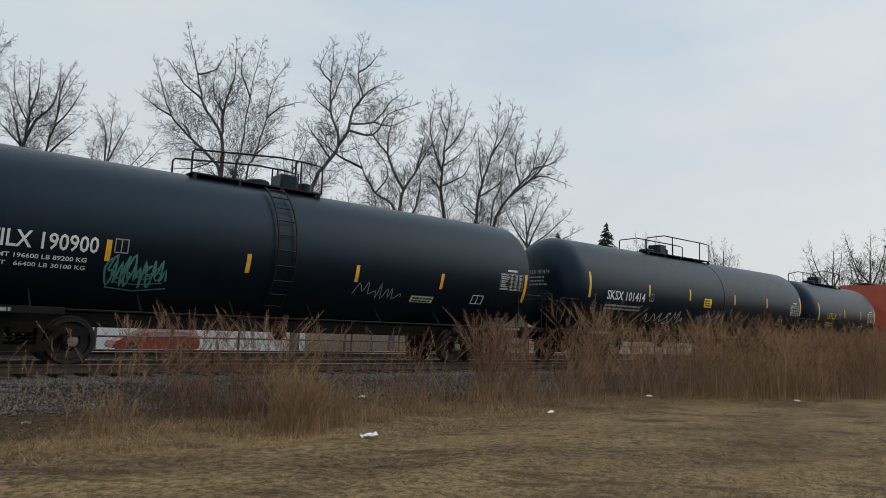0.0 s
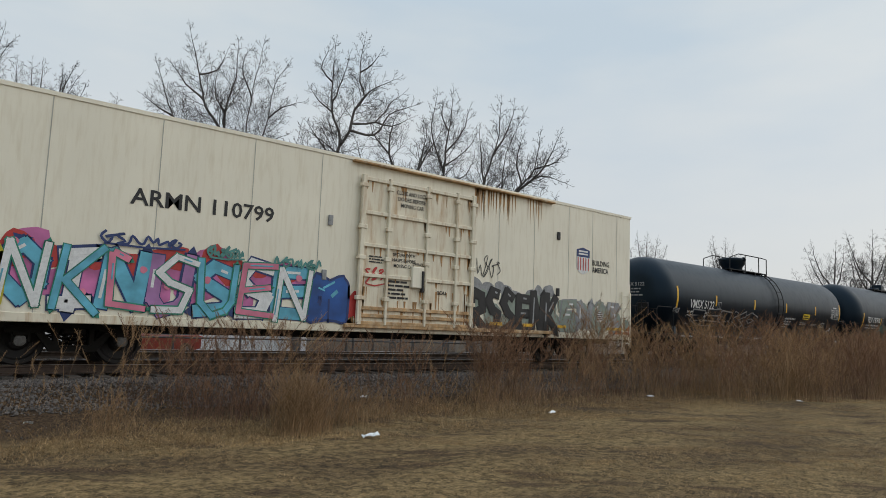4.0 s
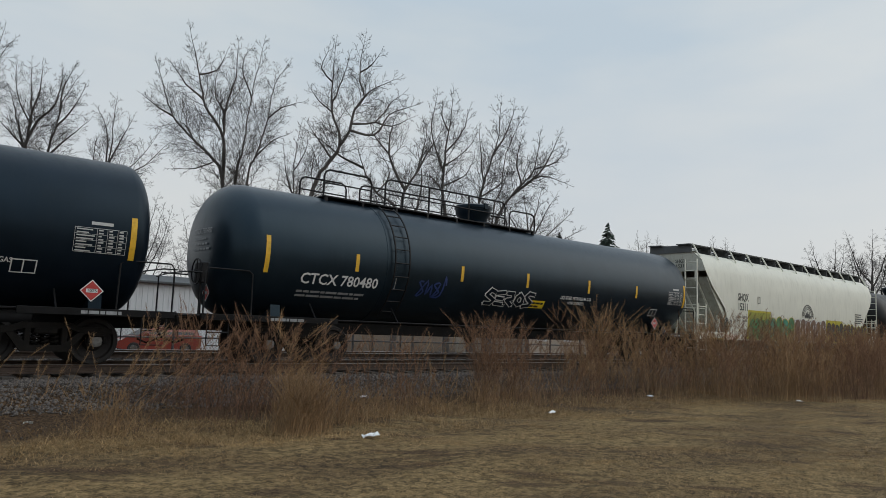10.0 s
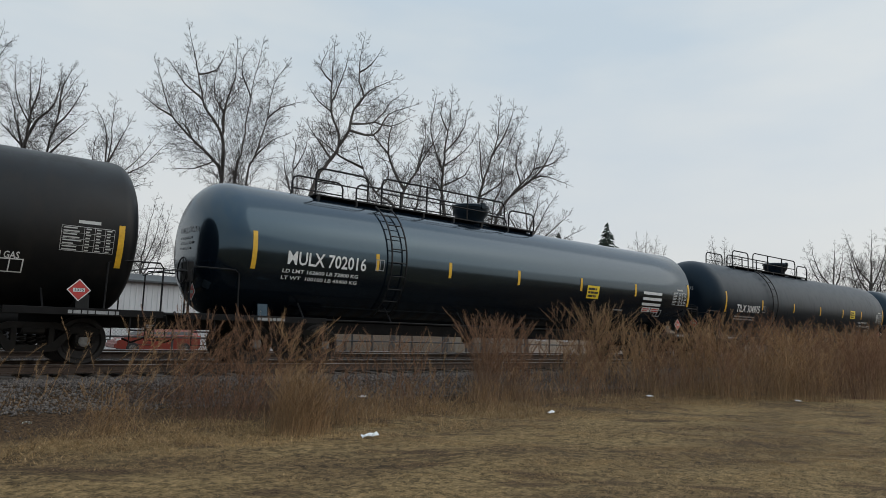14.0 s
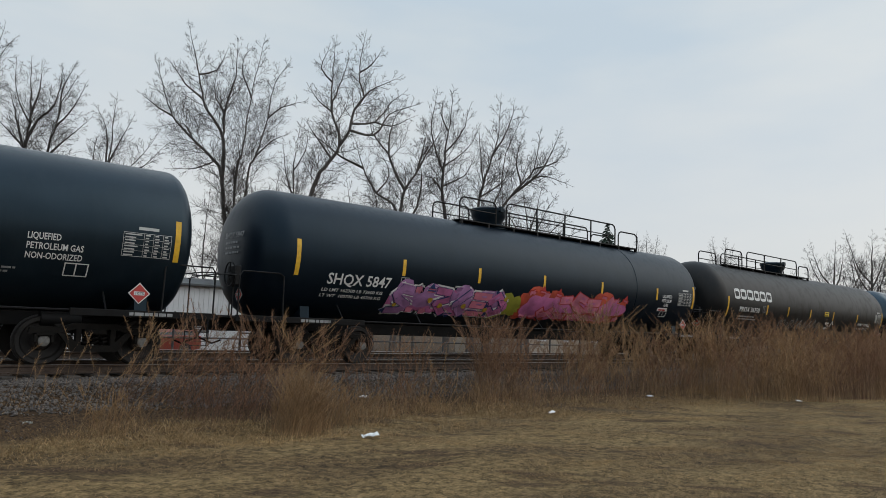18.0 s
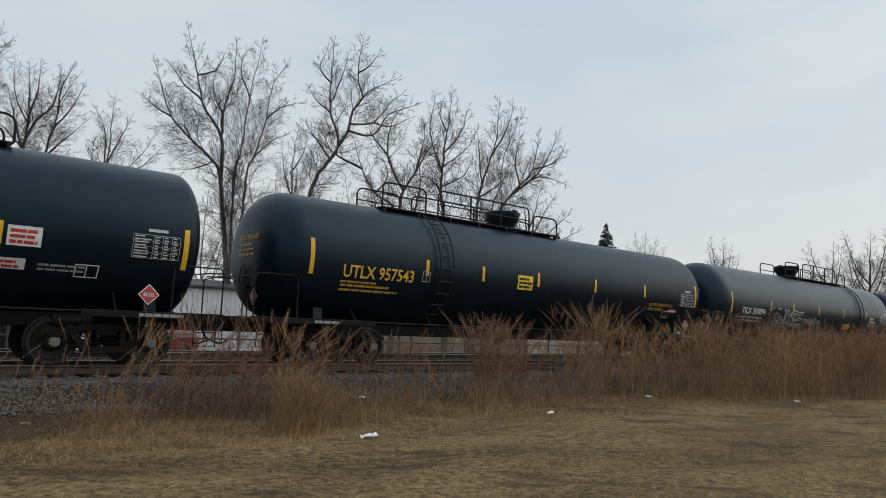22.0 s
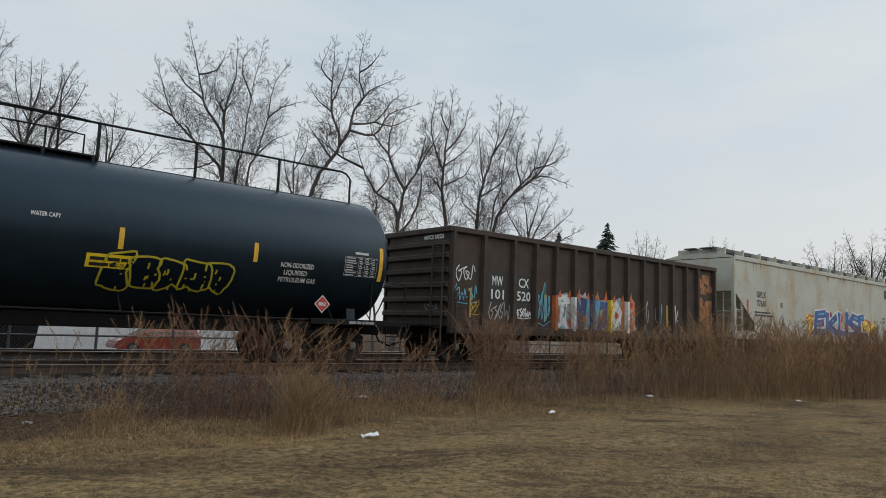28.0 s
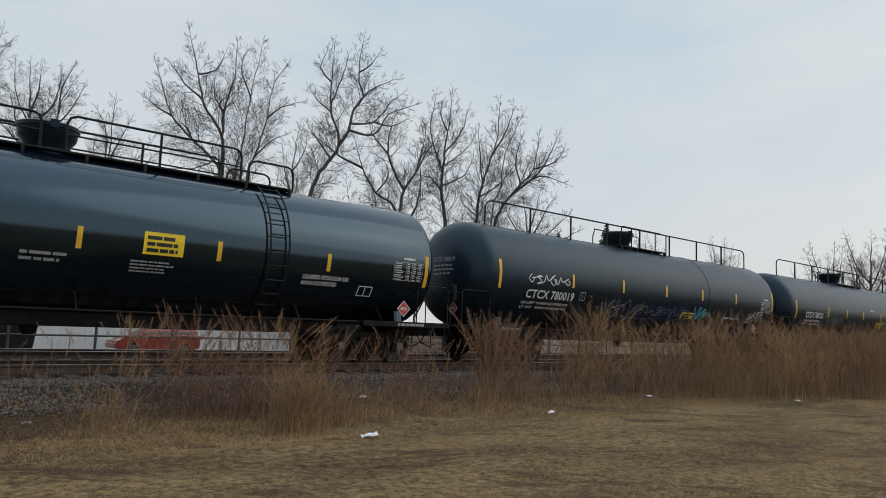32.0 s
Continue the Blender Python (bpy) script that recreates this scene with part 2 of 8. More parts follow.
    "litter": mat("litter", (0.75, 0.75, 0.74), 0.6, vary=0.08, scale=12),
}


def ground_material():
    m = bpy.data.materials.new("ground_cover")
    m.use_nodes = True
    n, l = m.node_tree.nodes, m.node_tree.links
    b = n["Principled BSDF"]
    b.inputs["Roughness"].default_value, b.inputs["Specular IOR Level"].default_value = 0.95, 0.2
    tc = n.new("ShaderNodeTexCoord")

    def noise_at(scale, detail=5, stretch=(1, 1, 1)):
        mp, nz = n.new("ShaderNodeMapping"), n.new("ShaderNodeTexNoise")
        mp.inputs["Scale"].default_value = stretch
        nz.inputs["Scale"].default_value, nz.inputs["Detail"].default_value = scale, detail
        l.new(tc.outputs["Object"], mp.inputs[0])
        l.new(mp.outputs[0], nz.inputs["Vector"])
        return nz.outputs["Fac"]

    def ramp_of(src, p0, c0, p1, c1):
        r = n.new("ShaderNodeValToRGB")
        r.color_ramp.elements[0].position, r.color_ramp.elements[0].color = p0, (*c0, 1)
        r.color_ramp.elements[1].position, r.color_ramp.elements[1].color = p1, (*c1, 1)
        l.new(src, r.inputs[0])
        return r.outputs[0]

    def blend(fac, a, c):
        x = n.new("ShaderNodeMixRGB")
        l.new(fac, x.inputs[0])
        l.new(a, x.inputs[1])
        l.new(c, x.inputs[2])
        return x.outputs[0]

    def fibres(turn):
        """Matted straw: fine threads that lie along one heading."""
        mp, nz = n.new("ShaderNodeMapping"), n.new("ShaderNodeTexNoise")
        mp.inputs["Rotation"].default_value[2], mp.inputs["Scale"].default_value = radians(turn), (14, 80, 20)
        nz.inputs["Scale"].default_value, nz.inputs["Detail"].default_value, nz.inputs["Distortion"].default_value = 1.0, 3, 0.6
        l.new(tc.outputs["Object"], mp.inputs[0])
        l.new(mp.outputs[0], nz.inputs["Vector"])
        return nz.outputs["Fac"]

    def most(a, c):
        x = n.new("ShaderNodeMath")
        x.operation = "MAXIMUM"
        l.new(a, x.inputs[0])
        l.new(c, x.inputs[1])
        return x.outputs[0]

    threads = most(most(fibres(20), fibres(-38)), fibres(95))
    tufts = ramp_of(noise_at(7.5, 6), 0.40, (0, 0, 0), 0.60, (1, 1, 1))
    straw = blend(tufts, ramp_of(threads, 0.52, (0.050, 0.034, 0.016), 0.66, (0.27, 0.185, 0.082)), ramp_of(threads, 0.48, (0.105, 0.074, 0.034), 0.64, (0.40, 0.268, 0.124)))
    dull = blend(tufts, ramp_of(threads, 0.54, (0.026, 0.017, 0.009), 0.68, (0.150, 0.098, 0.046)), ramp_of(threads, 0.50, (0.060, 0.041, 0.020), 0.66, (0.27, 0.174, 0.084)))
    earth = ramp_of(noise_at(26, 8), 0.38, (0.024, 0.014, 0.008), 0.64, (0.125, 0.076, 0.040))
    patches = ramp_of(noise_at(0.55, 5, (0.5, 1.2, 1)), 0.42, (0, 0, 0), 0.62, (1, 1, 1))
    streak, streak_map = n.new("ShaderNodeTexNoise"), n.new("ShaderNodeMapping")
    streak_map.vector_type = "TEXTURE"
    streak_map.inputs["Rotation"].default_value[2], streak_map.inputs["Scale"].default_value = radians(-36), (1.7, 0.62, 1)
    streak.inputs["Scale"].default_value, streak.inputs["Detail"].default_value, streak.inputs["Roughness"].default_value = 1.0, 9, 0.62
    l.new(tc.outputs["Object"], streak_map.inputs[0])
    l.new(streak_map.outputs[0], streak.inputs["Vector"])
    bare = ramp_of(streak.outputs["Fac"], 0.545, (0, 0, 0), 0.63, (0.9, 0.9, 0.9))
    sp, mr, ad = n.new("ShaderNodeSeparateXYZ"), n.new("ShaderNodeMapRange"), n.new("ShaderNodeMath")
    ad.operation, ad.inputs[1].default_value = "MULTIPLY_ADD", 2.6
    l.new(tc.outputs["Object"], sp.inputs[0])
    l.new(noise_at(0.9, 6), ad.inputs[0])
    l.new(sp.outputs["Y"], ad.inputs[2])
    mr.inputs[1].default_value, mr.inputs[2].default_value = -3.9, -3.1
    l.new(ad.outputs[0], mr.inputs[0])
    c = blend(mr.outputs[0], blend(bare, blend(patches, straw, dull), earth), earth)
    l.new(c, b.inputs["Base Color"])
    bp = n.new("ShaderNodeBump")
    bp.inputs["Strength"].default_value, bp.inputs["Distance"].default_value = 0.8, 0.05
    l.new(threads, bp.inputs["Height"])
    l.new(bp.outputs[0], b.inputs["Normal"])
    return m


M["ground"] = ground_material()


# ---------------------------------------------------------------- mesh helpers
class Shape:
    """Collects vertices and faces for one mesh."""

    def __init__(self):
        self.v, self.f = [], []

    def add(self, verts, faces):
        o = len(self.v)
        self.v.extend(verts)
        self.f.extend([tuple(i + o for i in q) for q in faces])
        return self

    def box(self, x0, x1, y0, y1, z0, z1, c=0.0, m=None):
        """A box; c: chamfer of its edges."""
        if c <= 0:
            v = [Vector((x, y, z)) for x in (x0, x1) for y in (y0, y1) for z in (z0, z1)]
            f = [(0, 1, 3, 2), (4, 6, 7, 5), (0, 4, 5, 1), (2, 3, 7, 6), (0, 2, 6, 4), (1, 5, 7, 3)]
        else:
            c = min(c, (x1 - x0) * 0.45, (y1 - y0) * 0.45, (z1 - z0) * 0.45)
            v, idx = [], {}
            for ix, x in enumerate((x0, x1)):
                for iy, y in enumerate((y0, y1)):
                    for iz, z in enumerate((z0, z1)):
                        sx, sy, sz = (c if ix == 0 else -c), (c if iy == 0 else -c), (c if iz == 0 else -c)
                        for k, p in enumerate(((x, y + sy, z + sz), (x + sx, y, z + sz), (x + sx, y + sy, z))):
                            idx[ix, iy, iz, k] = len(v)
                            v.append(Vector(p))
            f = []
            g = lambda a, b, cc, k: idx[a, b, cc, k]
            f.append((g(0, 0, 0, 0), g(0, 0, 1, 0), g(0, 1, 1, 0), g(0, 1, 0, 0)))
            f.append((g(1, 0, 0, 0), g(1, 1, 0, 0), g(1, 1, 1, 0), g(1, 0, 1, 0)))
            f.append((g(0, 0, 0, 1), g(1, 0, 0, 1), g(1, 0, 1, 1), g(0, 0, 1, 1)))
            f.append((g(0, 1, 0, 1), g(0, 1, 1, 1), g(1, 1, 1, 1), g(1, 1, 0, 1)))
            f.append((g(0, 0, 0, 2), g(0, 1, 0, 2), g(1, 1, 0, 2), g(1, 0, 0, 2)))
            f.append((g(0, 0, 1, 2), g(1, 0, 1, 2), g(1, 1, 1, 2), g(0, 1, 1, 2)))
            for a in (0, 1):
                for b in (0, 1):
                    f.append((g(a, b, 0, 0), g(a, b, 1, 0), g(a, b, 1, 1), g(a, b, 0, 1)))
                    f.append((g(a, 0, b, 0), g(a, 1, b, 0), g(a, 1, b, 2), g(a, 0, b, 2)))
                    f.append((g(0, a, b, 1), g(1, a, b, 1), g(1, a, b, 2), g(0, a, b, 2)))
                    for d in (0, 1):
                        f.append((g(a, b, d, 0), g(a, b, d, 1), g(a, b, d, 2)))
        if m is not None:
            v = [m @ p for p in v]
        return self.add(v, f)

    def tube(self, path, r, n=6, r1=None, closed=False):
        """A round bar through the points of a path."""
        pts = [Vector(p) for p in path]
        rings = []
        up = None
        for i, p in enumerate(pts):
            if closed:
                d = pts[(i + 1) % len(pts)] - pts[i - 1]
            else:
                d = pts[min(i + 1, len(pts) - 1)] - pts[max(i - 1, 0)]
            d.normalize()
            if up is None:
                up = d.orthogonal().normalized()
            else:
                up = (up - d * up.dot(d))
                up = up.normalized() if up.length > 1e-6 else d.orthogonal().normalized()
            side = d.cross(up)
            rr = r if r1 is None else r + (r1 - r) * i / (len(pts) - 1)
            rings.append([p + (up * math.cos(2 * math.pi * k / n) + side * math.sin(2 * math.pi * k / n)) * rr for k in range(n)])
        v = [q for ring in rings for q in ring]
        f = []
        m = len(rings)
        for i in range(m if closed else m - 1):
            for k in range(n):
                a, b = i * n, ((i + 1) % m) * n
                f.append((a + k, a + (k + 1) % n, b + (k + 1) % n, b + k))
        if not closed:
            f.append(tuple(range(n - 1, -1, -1)))
            f.append(tuple((m - 1) * n + k for k in range(n)))
        return self.add(v, f)

    def lathe(self, profile, axis="x", n=32, centre=(0, 0, 0)):
        """Turns (along, radius) pairs about an axis through the centre."""
        v, f = [], []
        c = Vector(centre)
        for a, r in profile:
            for k in range(n):
                w = 2 * math.pi * k / n
                s, t = r * math.cos(w), r * math.sin(w)
                v.append(c + Vector({"x": (a, s, t), "y": (s, a, t), "z": (s, t, a)}[axis]))
        for i in range(len(profile) - 1):
            for k in range(n):
                f.append((i * n + k, i * n + (k + 1) % n, (i + 1) * n + (k + 1) % n, (i + 1) * n + k))
        f.append(tuple(range(n)))
        f.append(tuple((len(profile) - 1) * n + k for k in range(n)))
        return self.add(v, f)

    def prism(self, outline, axis, a0, a1):
        """A flat outline drawn out along an axis. axis y: outline in (x, z); x: in (y, z); z: in (x, y)."""
        n = len(outline)
        put = {"x": lambda p, a: (a, p[0], p[1]), "y": lambda p, a: (p[0], a, p[1]), "z": lambda p, a: (p[0], p[1], a)}[axis]
        v = [Vector(put(p, a)) for a in (a0, a1) for p in outline]
        f = [tuple(range(n)), tuple(range(2 * n - 1, n - 1, -1))] + [(k, (k + 1) % n, n + (k + 1) % n, n + k) for k in range(n)]
        return self.add(v, f)


def to_mesh(name, shape, material, smooth=False):
    me = bpy.data.meshes.new(name)
    me.from_pydata([tuple(p) for p in shape.v], [], shape.f)
    bm = bmesh.new()
    bm.from_mesh(me)
    bmesh.ops.recalc_face_normals(bm, faces=bm.faces)
    bm.to_mesh(me)
    bm.free()
    me.materials.append(material)
    if smooth:
        me.shade_smooth()
        me.set_sharp_from_angle(angle=radians(38))
    return me


def part(name, shape, material, parent, label="", smooth=False, mesh=None):
    """One mesh object under a thing or under a part."""
    ob = new(name, mesh or to_mesh(name, shape, material, smooth))
    if parent is not None:
        ob.parent = parent
    return tagged(ob, label)


def thing(name, shape, material, label, category, group="", kind="", smooth=False, mesh=None):
    ob = new(name, mesh or to_mesh(name, shape, material, smooth))
    return tagged(ob, label, category, group, kind)


def raw_mesh(name, verts, faces, material):
    """A mesh from arrays of vertices and of equal-sized faces."""
    me = bpy.data.meshes.new(name)
    verts, faces = np.asarray(verts, np.float32), np.asarray(faces, np.int32)
    k = faces.shape[1]
    me.vertices.add(len(verts))
    me.vertices.foreach_set("co", verts.ravel())
    me.loops.add(faces.size)
    me.loops.foreach_set("vertex_index", faces.ravel())
    me.polygons.add(len(faces))
    me.polygons.foreach_set("loop_start", np.arange(len(faces), dtype=np.int32) * k)
    me.update(calc_edges=True)
    me.materials.append(material)
    return me


# ---------------------------------------------------------------- paint on surfaces
FONT_CACHE = {}


def letters(text, size):
    """Flat triangles of a line of lettering: corners (u, v) and faces, cap height about size, starting at u = 0."""
    if text not in FONT_CACHE:
        cu = bpy.data.curves.new("lettering", "FONT")
        cu.body, cu.size, cu.resolution_u, cu.offset = text, 1.0, 2, 0.016
        ob = bpy.data.objects.new("lettering", cu)
        scene.collection.objects.link(ob)
        me = ob.evaluated_get(bpy.context.evaluated_depsgraph_get()).to_mesh()
        FONT_CACHE[text] = ([(p.co.x, p.co.y) for p in me.vertices], [tuple(q.vertices) for q in me.polygons])
        bpy.data.objects.remove(ob)
        bpy.data.curves.remove(cu)
    v, f = FONT_CACHE[text]
    k = size / 0.70
    return [(a * k, b * k) for a, b in v], f


class Paint:
    """Flat shapes laid on a surface. surface(u, v, lift) gives a place; u runs along the car, v is the height."""

    def __init__(self, surface, lift=0.008):
        self.surface, self.lift, self.shape = surface, lift, Shape()

    def poly(self, pts, lift=None):
        l = self.lift if lift is None else lift
        self.shape.add([Vector(self.surface(u, v, l)) for u, v in pts], [tuple(range(len(pts)))])
        return self

    def disc(self, o, rings=4):
        """A filled closed outline, cut into rings so that it follows a curved surface."""
        cx, cy = sum(a for a, _ in o) / len(o), sum(b for _, b in o) / len(o)
        at = lambda p, k: (cx + (p[0] - cx) * k, cy + (p[1] - cy) * k)
        for i in range(len(o)):
            a, b = o[i], o[(i + 1) % len(o)]
            for r in range(rings):
                k0, k1 = r / rings, (r + 1) / rings
                self.poly([at(a, k1), at(b, k1), at(b, k0), at(a, k0)] if r else [at(a, k1), at(b, k1), (cx, cy)])
        return self

    def rect(self, u0, u1, v0, v1, slant=0.0):
        n = max(1, int((v1 - v0) / 0.12))
        for i in range(n):
            a, b = v0 + (v1 - v0) * i / n, v0 + (v1 - v0) * (i + 1) / n
            self.poly([(u0 + slant * (a - v0), a), (u1 + slant * (a - v0), a), (u1 + slant * (b - v0), b), (u0 + slant * (b - v0), b)])
        return self

    def text(self, text, u, v, size, width=None, slant=0.0):
        pts, faces = letters(text, size)
        wide = max(p[0] for p in pts)
        k = 1.0 if width is None else width / wide
        self.shape.add([Vector(self.surface(u + a * k + slant * b, v + b, self.lift)) for a, b in pts], faces)
        return self

    def bars(self, u, v, w, h, rows, rnd, fill=0.5, gap=0.25):
        """Rows of plain bars in place of small lettering."""
        for i in range(rows):
            y = v + h * (rows - 1 - i) / rows
            a = u
            end = u + w * rnd.uniform(0.7, 1.0)
            while a < end - 0.02:
                b = min(end, a + rnd.uniform(0.8, 3.0) * h / rows)
                self.rect(a, b, y, y + h / rows * fill)
                a = b + gap * h / rows
        return self

    def line(self, pts, w):
        """A stroke of width w through the points."""
        q = [Vector((p[0], p[1])) for p in pts]
        left, right = [], []
        for i, p in enumerate(q):
            d = q[min(i + 1, len(q) - 1)] - q[max(i - 1, 0)]
            if d.length < 1e-6:
                d = Vector((1, 0))
            d.normalize()
            nrm = Vector((-d.y, d.x)) * (w / 2)
            left.append(p + nrm)
            right.append(p - nrm)
        for i in range(len(q) - 1):
            self.poly([left[i], right[i], right[i + 1], left[i + 1]], self.lift + 0.0004 * (i % 6))
        return self

    def done(self, name, material, parent, label=""):
        ob = part(name, self.shape, material, parent, label) if self.shape.v else None
        if ob and name in ("rust_wash", "panel_seam", "sprayed_cloud", "small_lettering", "sign_wording", "head_lettering", "spatter", "painted_flame"):
            tagged(ob, label, kind="stuff")
        return ob


def blob(rnd, u, v, w, h, n=22, square=0.55, lean=0.0):
    """The outline of a fat letter."""
    out, ph = [], rnd.uniform(0, 6.28)
    for i in range(n):
        a = 2 * math.pi * i / n
        c, s = math.cos(a), math.sin(a)
        x, y = math.copysign(abs(c) ** square, c), math.copysign(abs(s) ** square, s)
        k = 1 + 0.09 * math.sin(3 * a + ph) + 0.05 * math.sin(5 * a + 2 * ph)
        out.append((u + w * (0.5 + 0.5 * x * k) + lean * y * h * 0.5, v + h * (0.5 + 0.5 * y * k)))
    return out


def spike_letter(rnd, u, v, w, h, lean=0.15):
    """The outline of an angular letter with pointed serifs."""
    base = [(0.0, 0.0), (0.36, 0.06), (0.42, 0.34), (0.60, 0.36), (0.62, 0.0), (1.0, -0.04), (0.92, 0.55), (1.06, 0.98),
            (0.66, 0.86), (0.50, 0.66), (0.34, 1.03), (-0.06, 0.93), (0.10, 0.48)]
    j = [(a + rnd.uniform(-0.09, 0.09), b + rnd.uniform(-0.08, 0.08)) for a, b in base]
    return [(u + w * a + lean * h * (b - 0.5), v + h * b) for a, b in j]


def tag_strokes(surface, parent, material, u, v, w, h, loops, seed, width=0.035, lift=0.012, label=""):
    """A quick scribbled tag: one running stroke of uneven loops and peaks, and a flourish."""
    rnd, p = random.Random(seed), Paint(surface, lift)
    step = w / loops
    key = []
    for i in range(loops):
        x, up = u + step * i, rnd.uniform(0.75, 1.15)
        form = rnd.randrange(4)
        if form == 0:
            key += [(x, v + h * rnd.uniform(0, 0.2)), (x + step * 0.25, v + h * up), (x + step * 0.6, v + h * rnd.uniform(0, 0.4))]
        elif form == 1:
            key += [(x + step * 0.5, v + h * up), (x, v + h * 0.5), (x + step * 0.45, v), (x + step * 0.8, v + h * 0.45), (x + step * 0.35, v + h * 0.55)]
        elif form == 2:
            key += [(x + step * 0.1, v + h * up), (x + step * 0.2, v + h * rnd.uniform(-0.1, 0.2)), (x + step * 0.7, v + h * rnd.uniform(0.5, 0.9)), (x + step * 0.9, v)]
        else:
            key += [(x + step * 0.7, v + h * up * 0.9), (x + step * 0.1, v + h * 0.7), (x + step * 0.8, v + h * 0.3), (x + step * 0.1, v + h * rnd.uniform(-0.1, 0.1))]
    key = [(a + rnd.uniform(-0.1, 0.1) * step, b + rnd.uniform(-0.08, 0.08) * h) for a, b in key]
    out = []
    for k in range(len(key) - 1):
        p0, p1, p2, p3 = key[max(k - 1, 0)], key[k], key[k + 1], key[min(k + 2, len(key) - 1)]
        for s in range(3):
            m = s / 3
            out.append(tuple(0.5 * (2 * p1[d] + (p2[d] - p0[d]) * m + (2 * p0[d] - 5 * p1[d] + 4 * p2[d] - p3[d]) * m * m + (3 * p1[d] - p0[d] - 3 * p2[d] + p3[d]) * m ** 3) for d in (0, 1)))
    p.line(out, width)
    if rnd.random() < 0.6:
        p.line([(u + w * 0.05, v - h * 0.12), (u + w * 0.5, v - h * 0.22), (u + w * 1.02, v - h * 0.04)], width * 0.8)
    return p.done("painted_tag", material, parent, label)


def block_piece(surface, parent, u, v, w, h, letters_n, seed, fills, edge, edge_w=0.05, form="blob", lift=0.010, drip=0.0, marks=None, label=""):
    """A painted piece: overlapping filled letters, their outlines, counters and inner strokes."""
    rnd = random.Random(seed)
    step = w / letters_n
    for i in range(letters_n):
        base = lift + 0.004 * (i % 2)
        ww, hh = step * rnd.uniform(1.12, 1.3), h * rnd.uniform(0.88, 1.08)
        x, y = u + step * i - 0.06 * step, v + (h - hh) * rnd.random()
        if form == "blob":
            o = blob(rnd, x, y, ww, hh, 24, rnd.uniform(0.42, 0.62), rnd.uniform(-0.06, 0.10))
            bite = rnd.choice((0, 6, 12, 18)) + rnd.randint(-1, 1)
            cx, cy = sum(a for a, _ in o) / len(o), sum(b for _, b in o) / len(o)
            for k in (-1, 0, 1):
                a, b = o[(bite + k) % 24]
                q = 0.42 if k == 0 else 0.2
                o[(bite + k) % 24] = (a + (cx - a) * q, b + (cy - b) * q)
        else:
            o = spike_letter(rnd, x, y, ww, hh)
            cx, cy = sum(a for a, _ in o) / len(o), sum(b for _, b in o) / len(o)
        f = fills[i * len(fills) // letters_n]
        fill, outl, hi = Paint(surface, base), Paint(surface, base + 0.003), Paint(surface, base + 0.006)
        for k in range(len(o)):
            a, b = o[k], o[(k + 1) % len(o)]
            m1, m2 = ((a[0] + cx) / 2, (a[1] + cy) / 2), ((b[0] + cx) / 2, (b[1] + cy) / 2)
            fill.poly([a, b, m2, m1])
            fill.poly([m1, m2, (cx, cy)])
        outl.line(o + [o[0], o[1]], edge_w)
        for _ in range(2):
            a, b = rnd.uniform(0.25, 0.65), rnd.uniform(0.22, 0.68)
            s = rnd.uniform(0.10, 0.2)
            outl.line([(x + ww * a, y + hh * b), (x + ww * (a + 0.03), y + hh * (b + s * 0.5)), (x + ww * (a + 0.02), y + hh * (b + s))], edge_w * 0.9)
        a = rnd.uniform(0.3, 0.7)
        outl.line([(x + ww * a, y + hh * 0.02), (x + ww * (a + rnd.uniform(-0.06, 0.06)), y + hh * rnd.uniform(0.3, 0.5))], edge_w * 0.8)
        if drip:
            for _ in range(2):
                dx = x + ww * rnd.uniform(0.15, 0.85)
                outl.line([(dx, y + 0.08), (dx + 0.01, y - drip * rnd.uniform(0.3, 1))], edge_w * 0.5)
        if marks:
            for _ in range(3):
                a, b = rnd.uniform(0.15, 0.6), rnd.uniform(0.15, 0.8)
                hi.line([(x + ww * a, y + hh * b), (x + ww * (a + rnd.uniform(0.1, 0.3)), y + hh * (b + rnd.uniform(-0.12, 0.15)))], edge_w * rnd.uniform(0.6, 1.6))
        ob = fill.done("painted_letter", M[f], parent)
        outl.done("outline", M[edge], ob)
        if marks:
            hi.done("highlight", M[marks], ob)


SKELETONS = {
    "E": (((1.0, 1.0), (0.05, 0.95), (0.0, 0.05), (1.0, 0.0)), ((0.02, 0.5), (0.85, 0.52))),
    "K": (((0.05, 1.05), (0.0, 0.0)), ((1.0, 1.0), (0.15, 0.48), (1.0, -0.02))),
    "U": (((0.0, 1.0), (0.05, 0.2), (0.32, 0.02), (0.75, 0.06), (0.95, 0.25), (1.0, 1.0)),),
    "S": (((1.0, 0.92), (0.4, 1.0), (0.02, 0.74), (0.4, 0.52), (1.0, 0.36), (0.75, 0.04), (0.0, 0.0)),),
    "L": (((0.0, 1.0), (0.08, 0.04), (1.0, 0.0)), ((0.0, 1.0), (0.4, 0.95))),
    "R": (((0.0, 0.0), (0.02, 1.0), (0.8, 0.95), (0.85, 0.58), (0.1, 0.45), (1.0, 0.0)),),
    "O": (((0.5, 1.0), (0.06, 0.75), (0.04, 0.3), (0.5, 0.0), (0.95, 0.28), (0.96, 0.72), (0.5, 1.0)),),
    "N": (((0.0, 0.0), (0.06, 1.0), (0.85, 0.02), (0.95, 1.0)),),
    "I": (((0.5, 1.0), (0.45, 0.0)), ((0.1, 0.98), (0.9, 1.02)), ((0.1, 0.0), (0.9, 0.03)))}


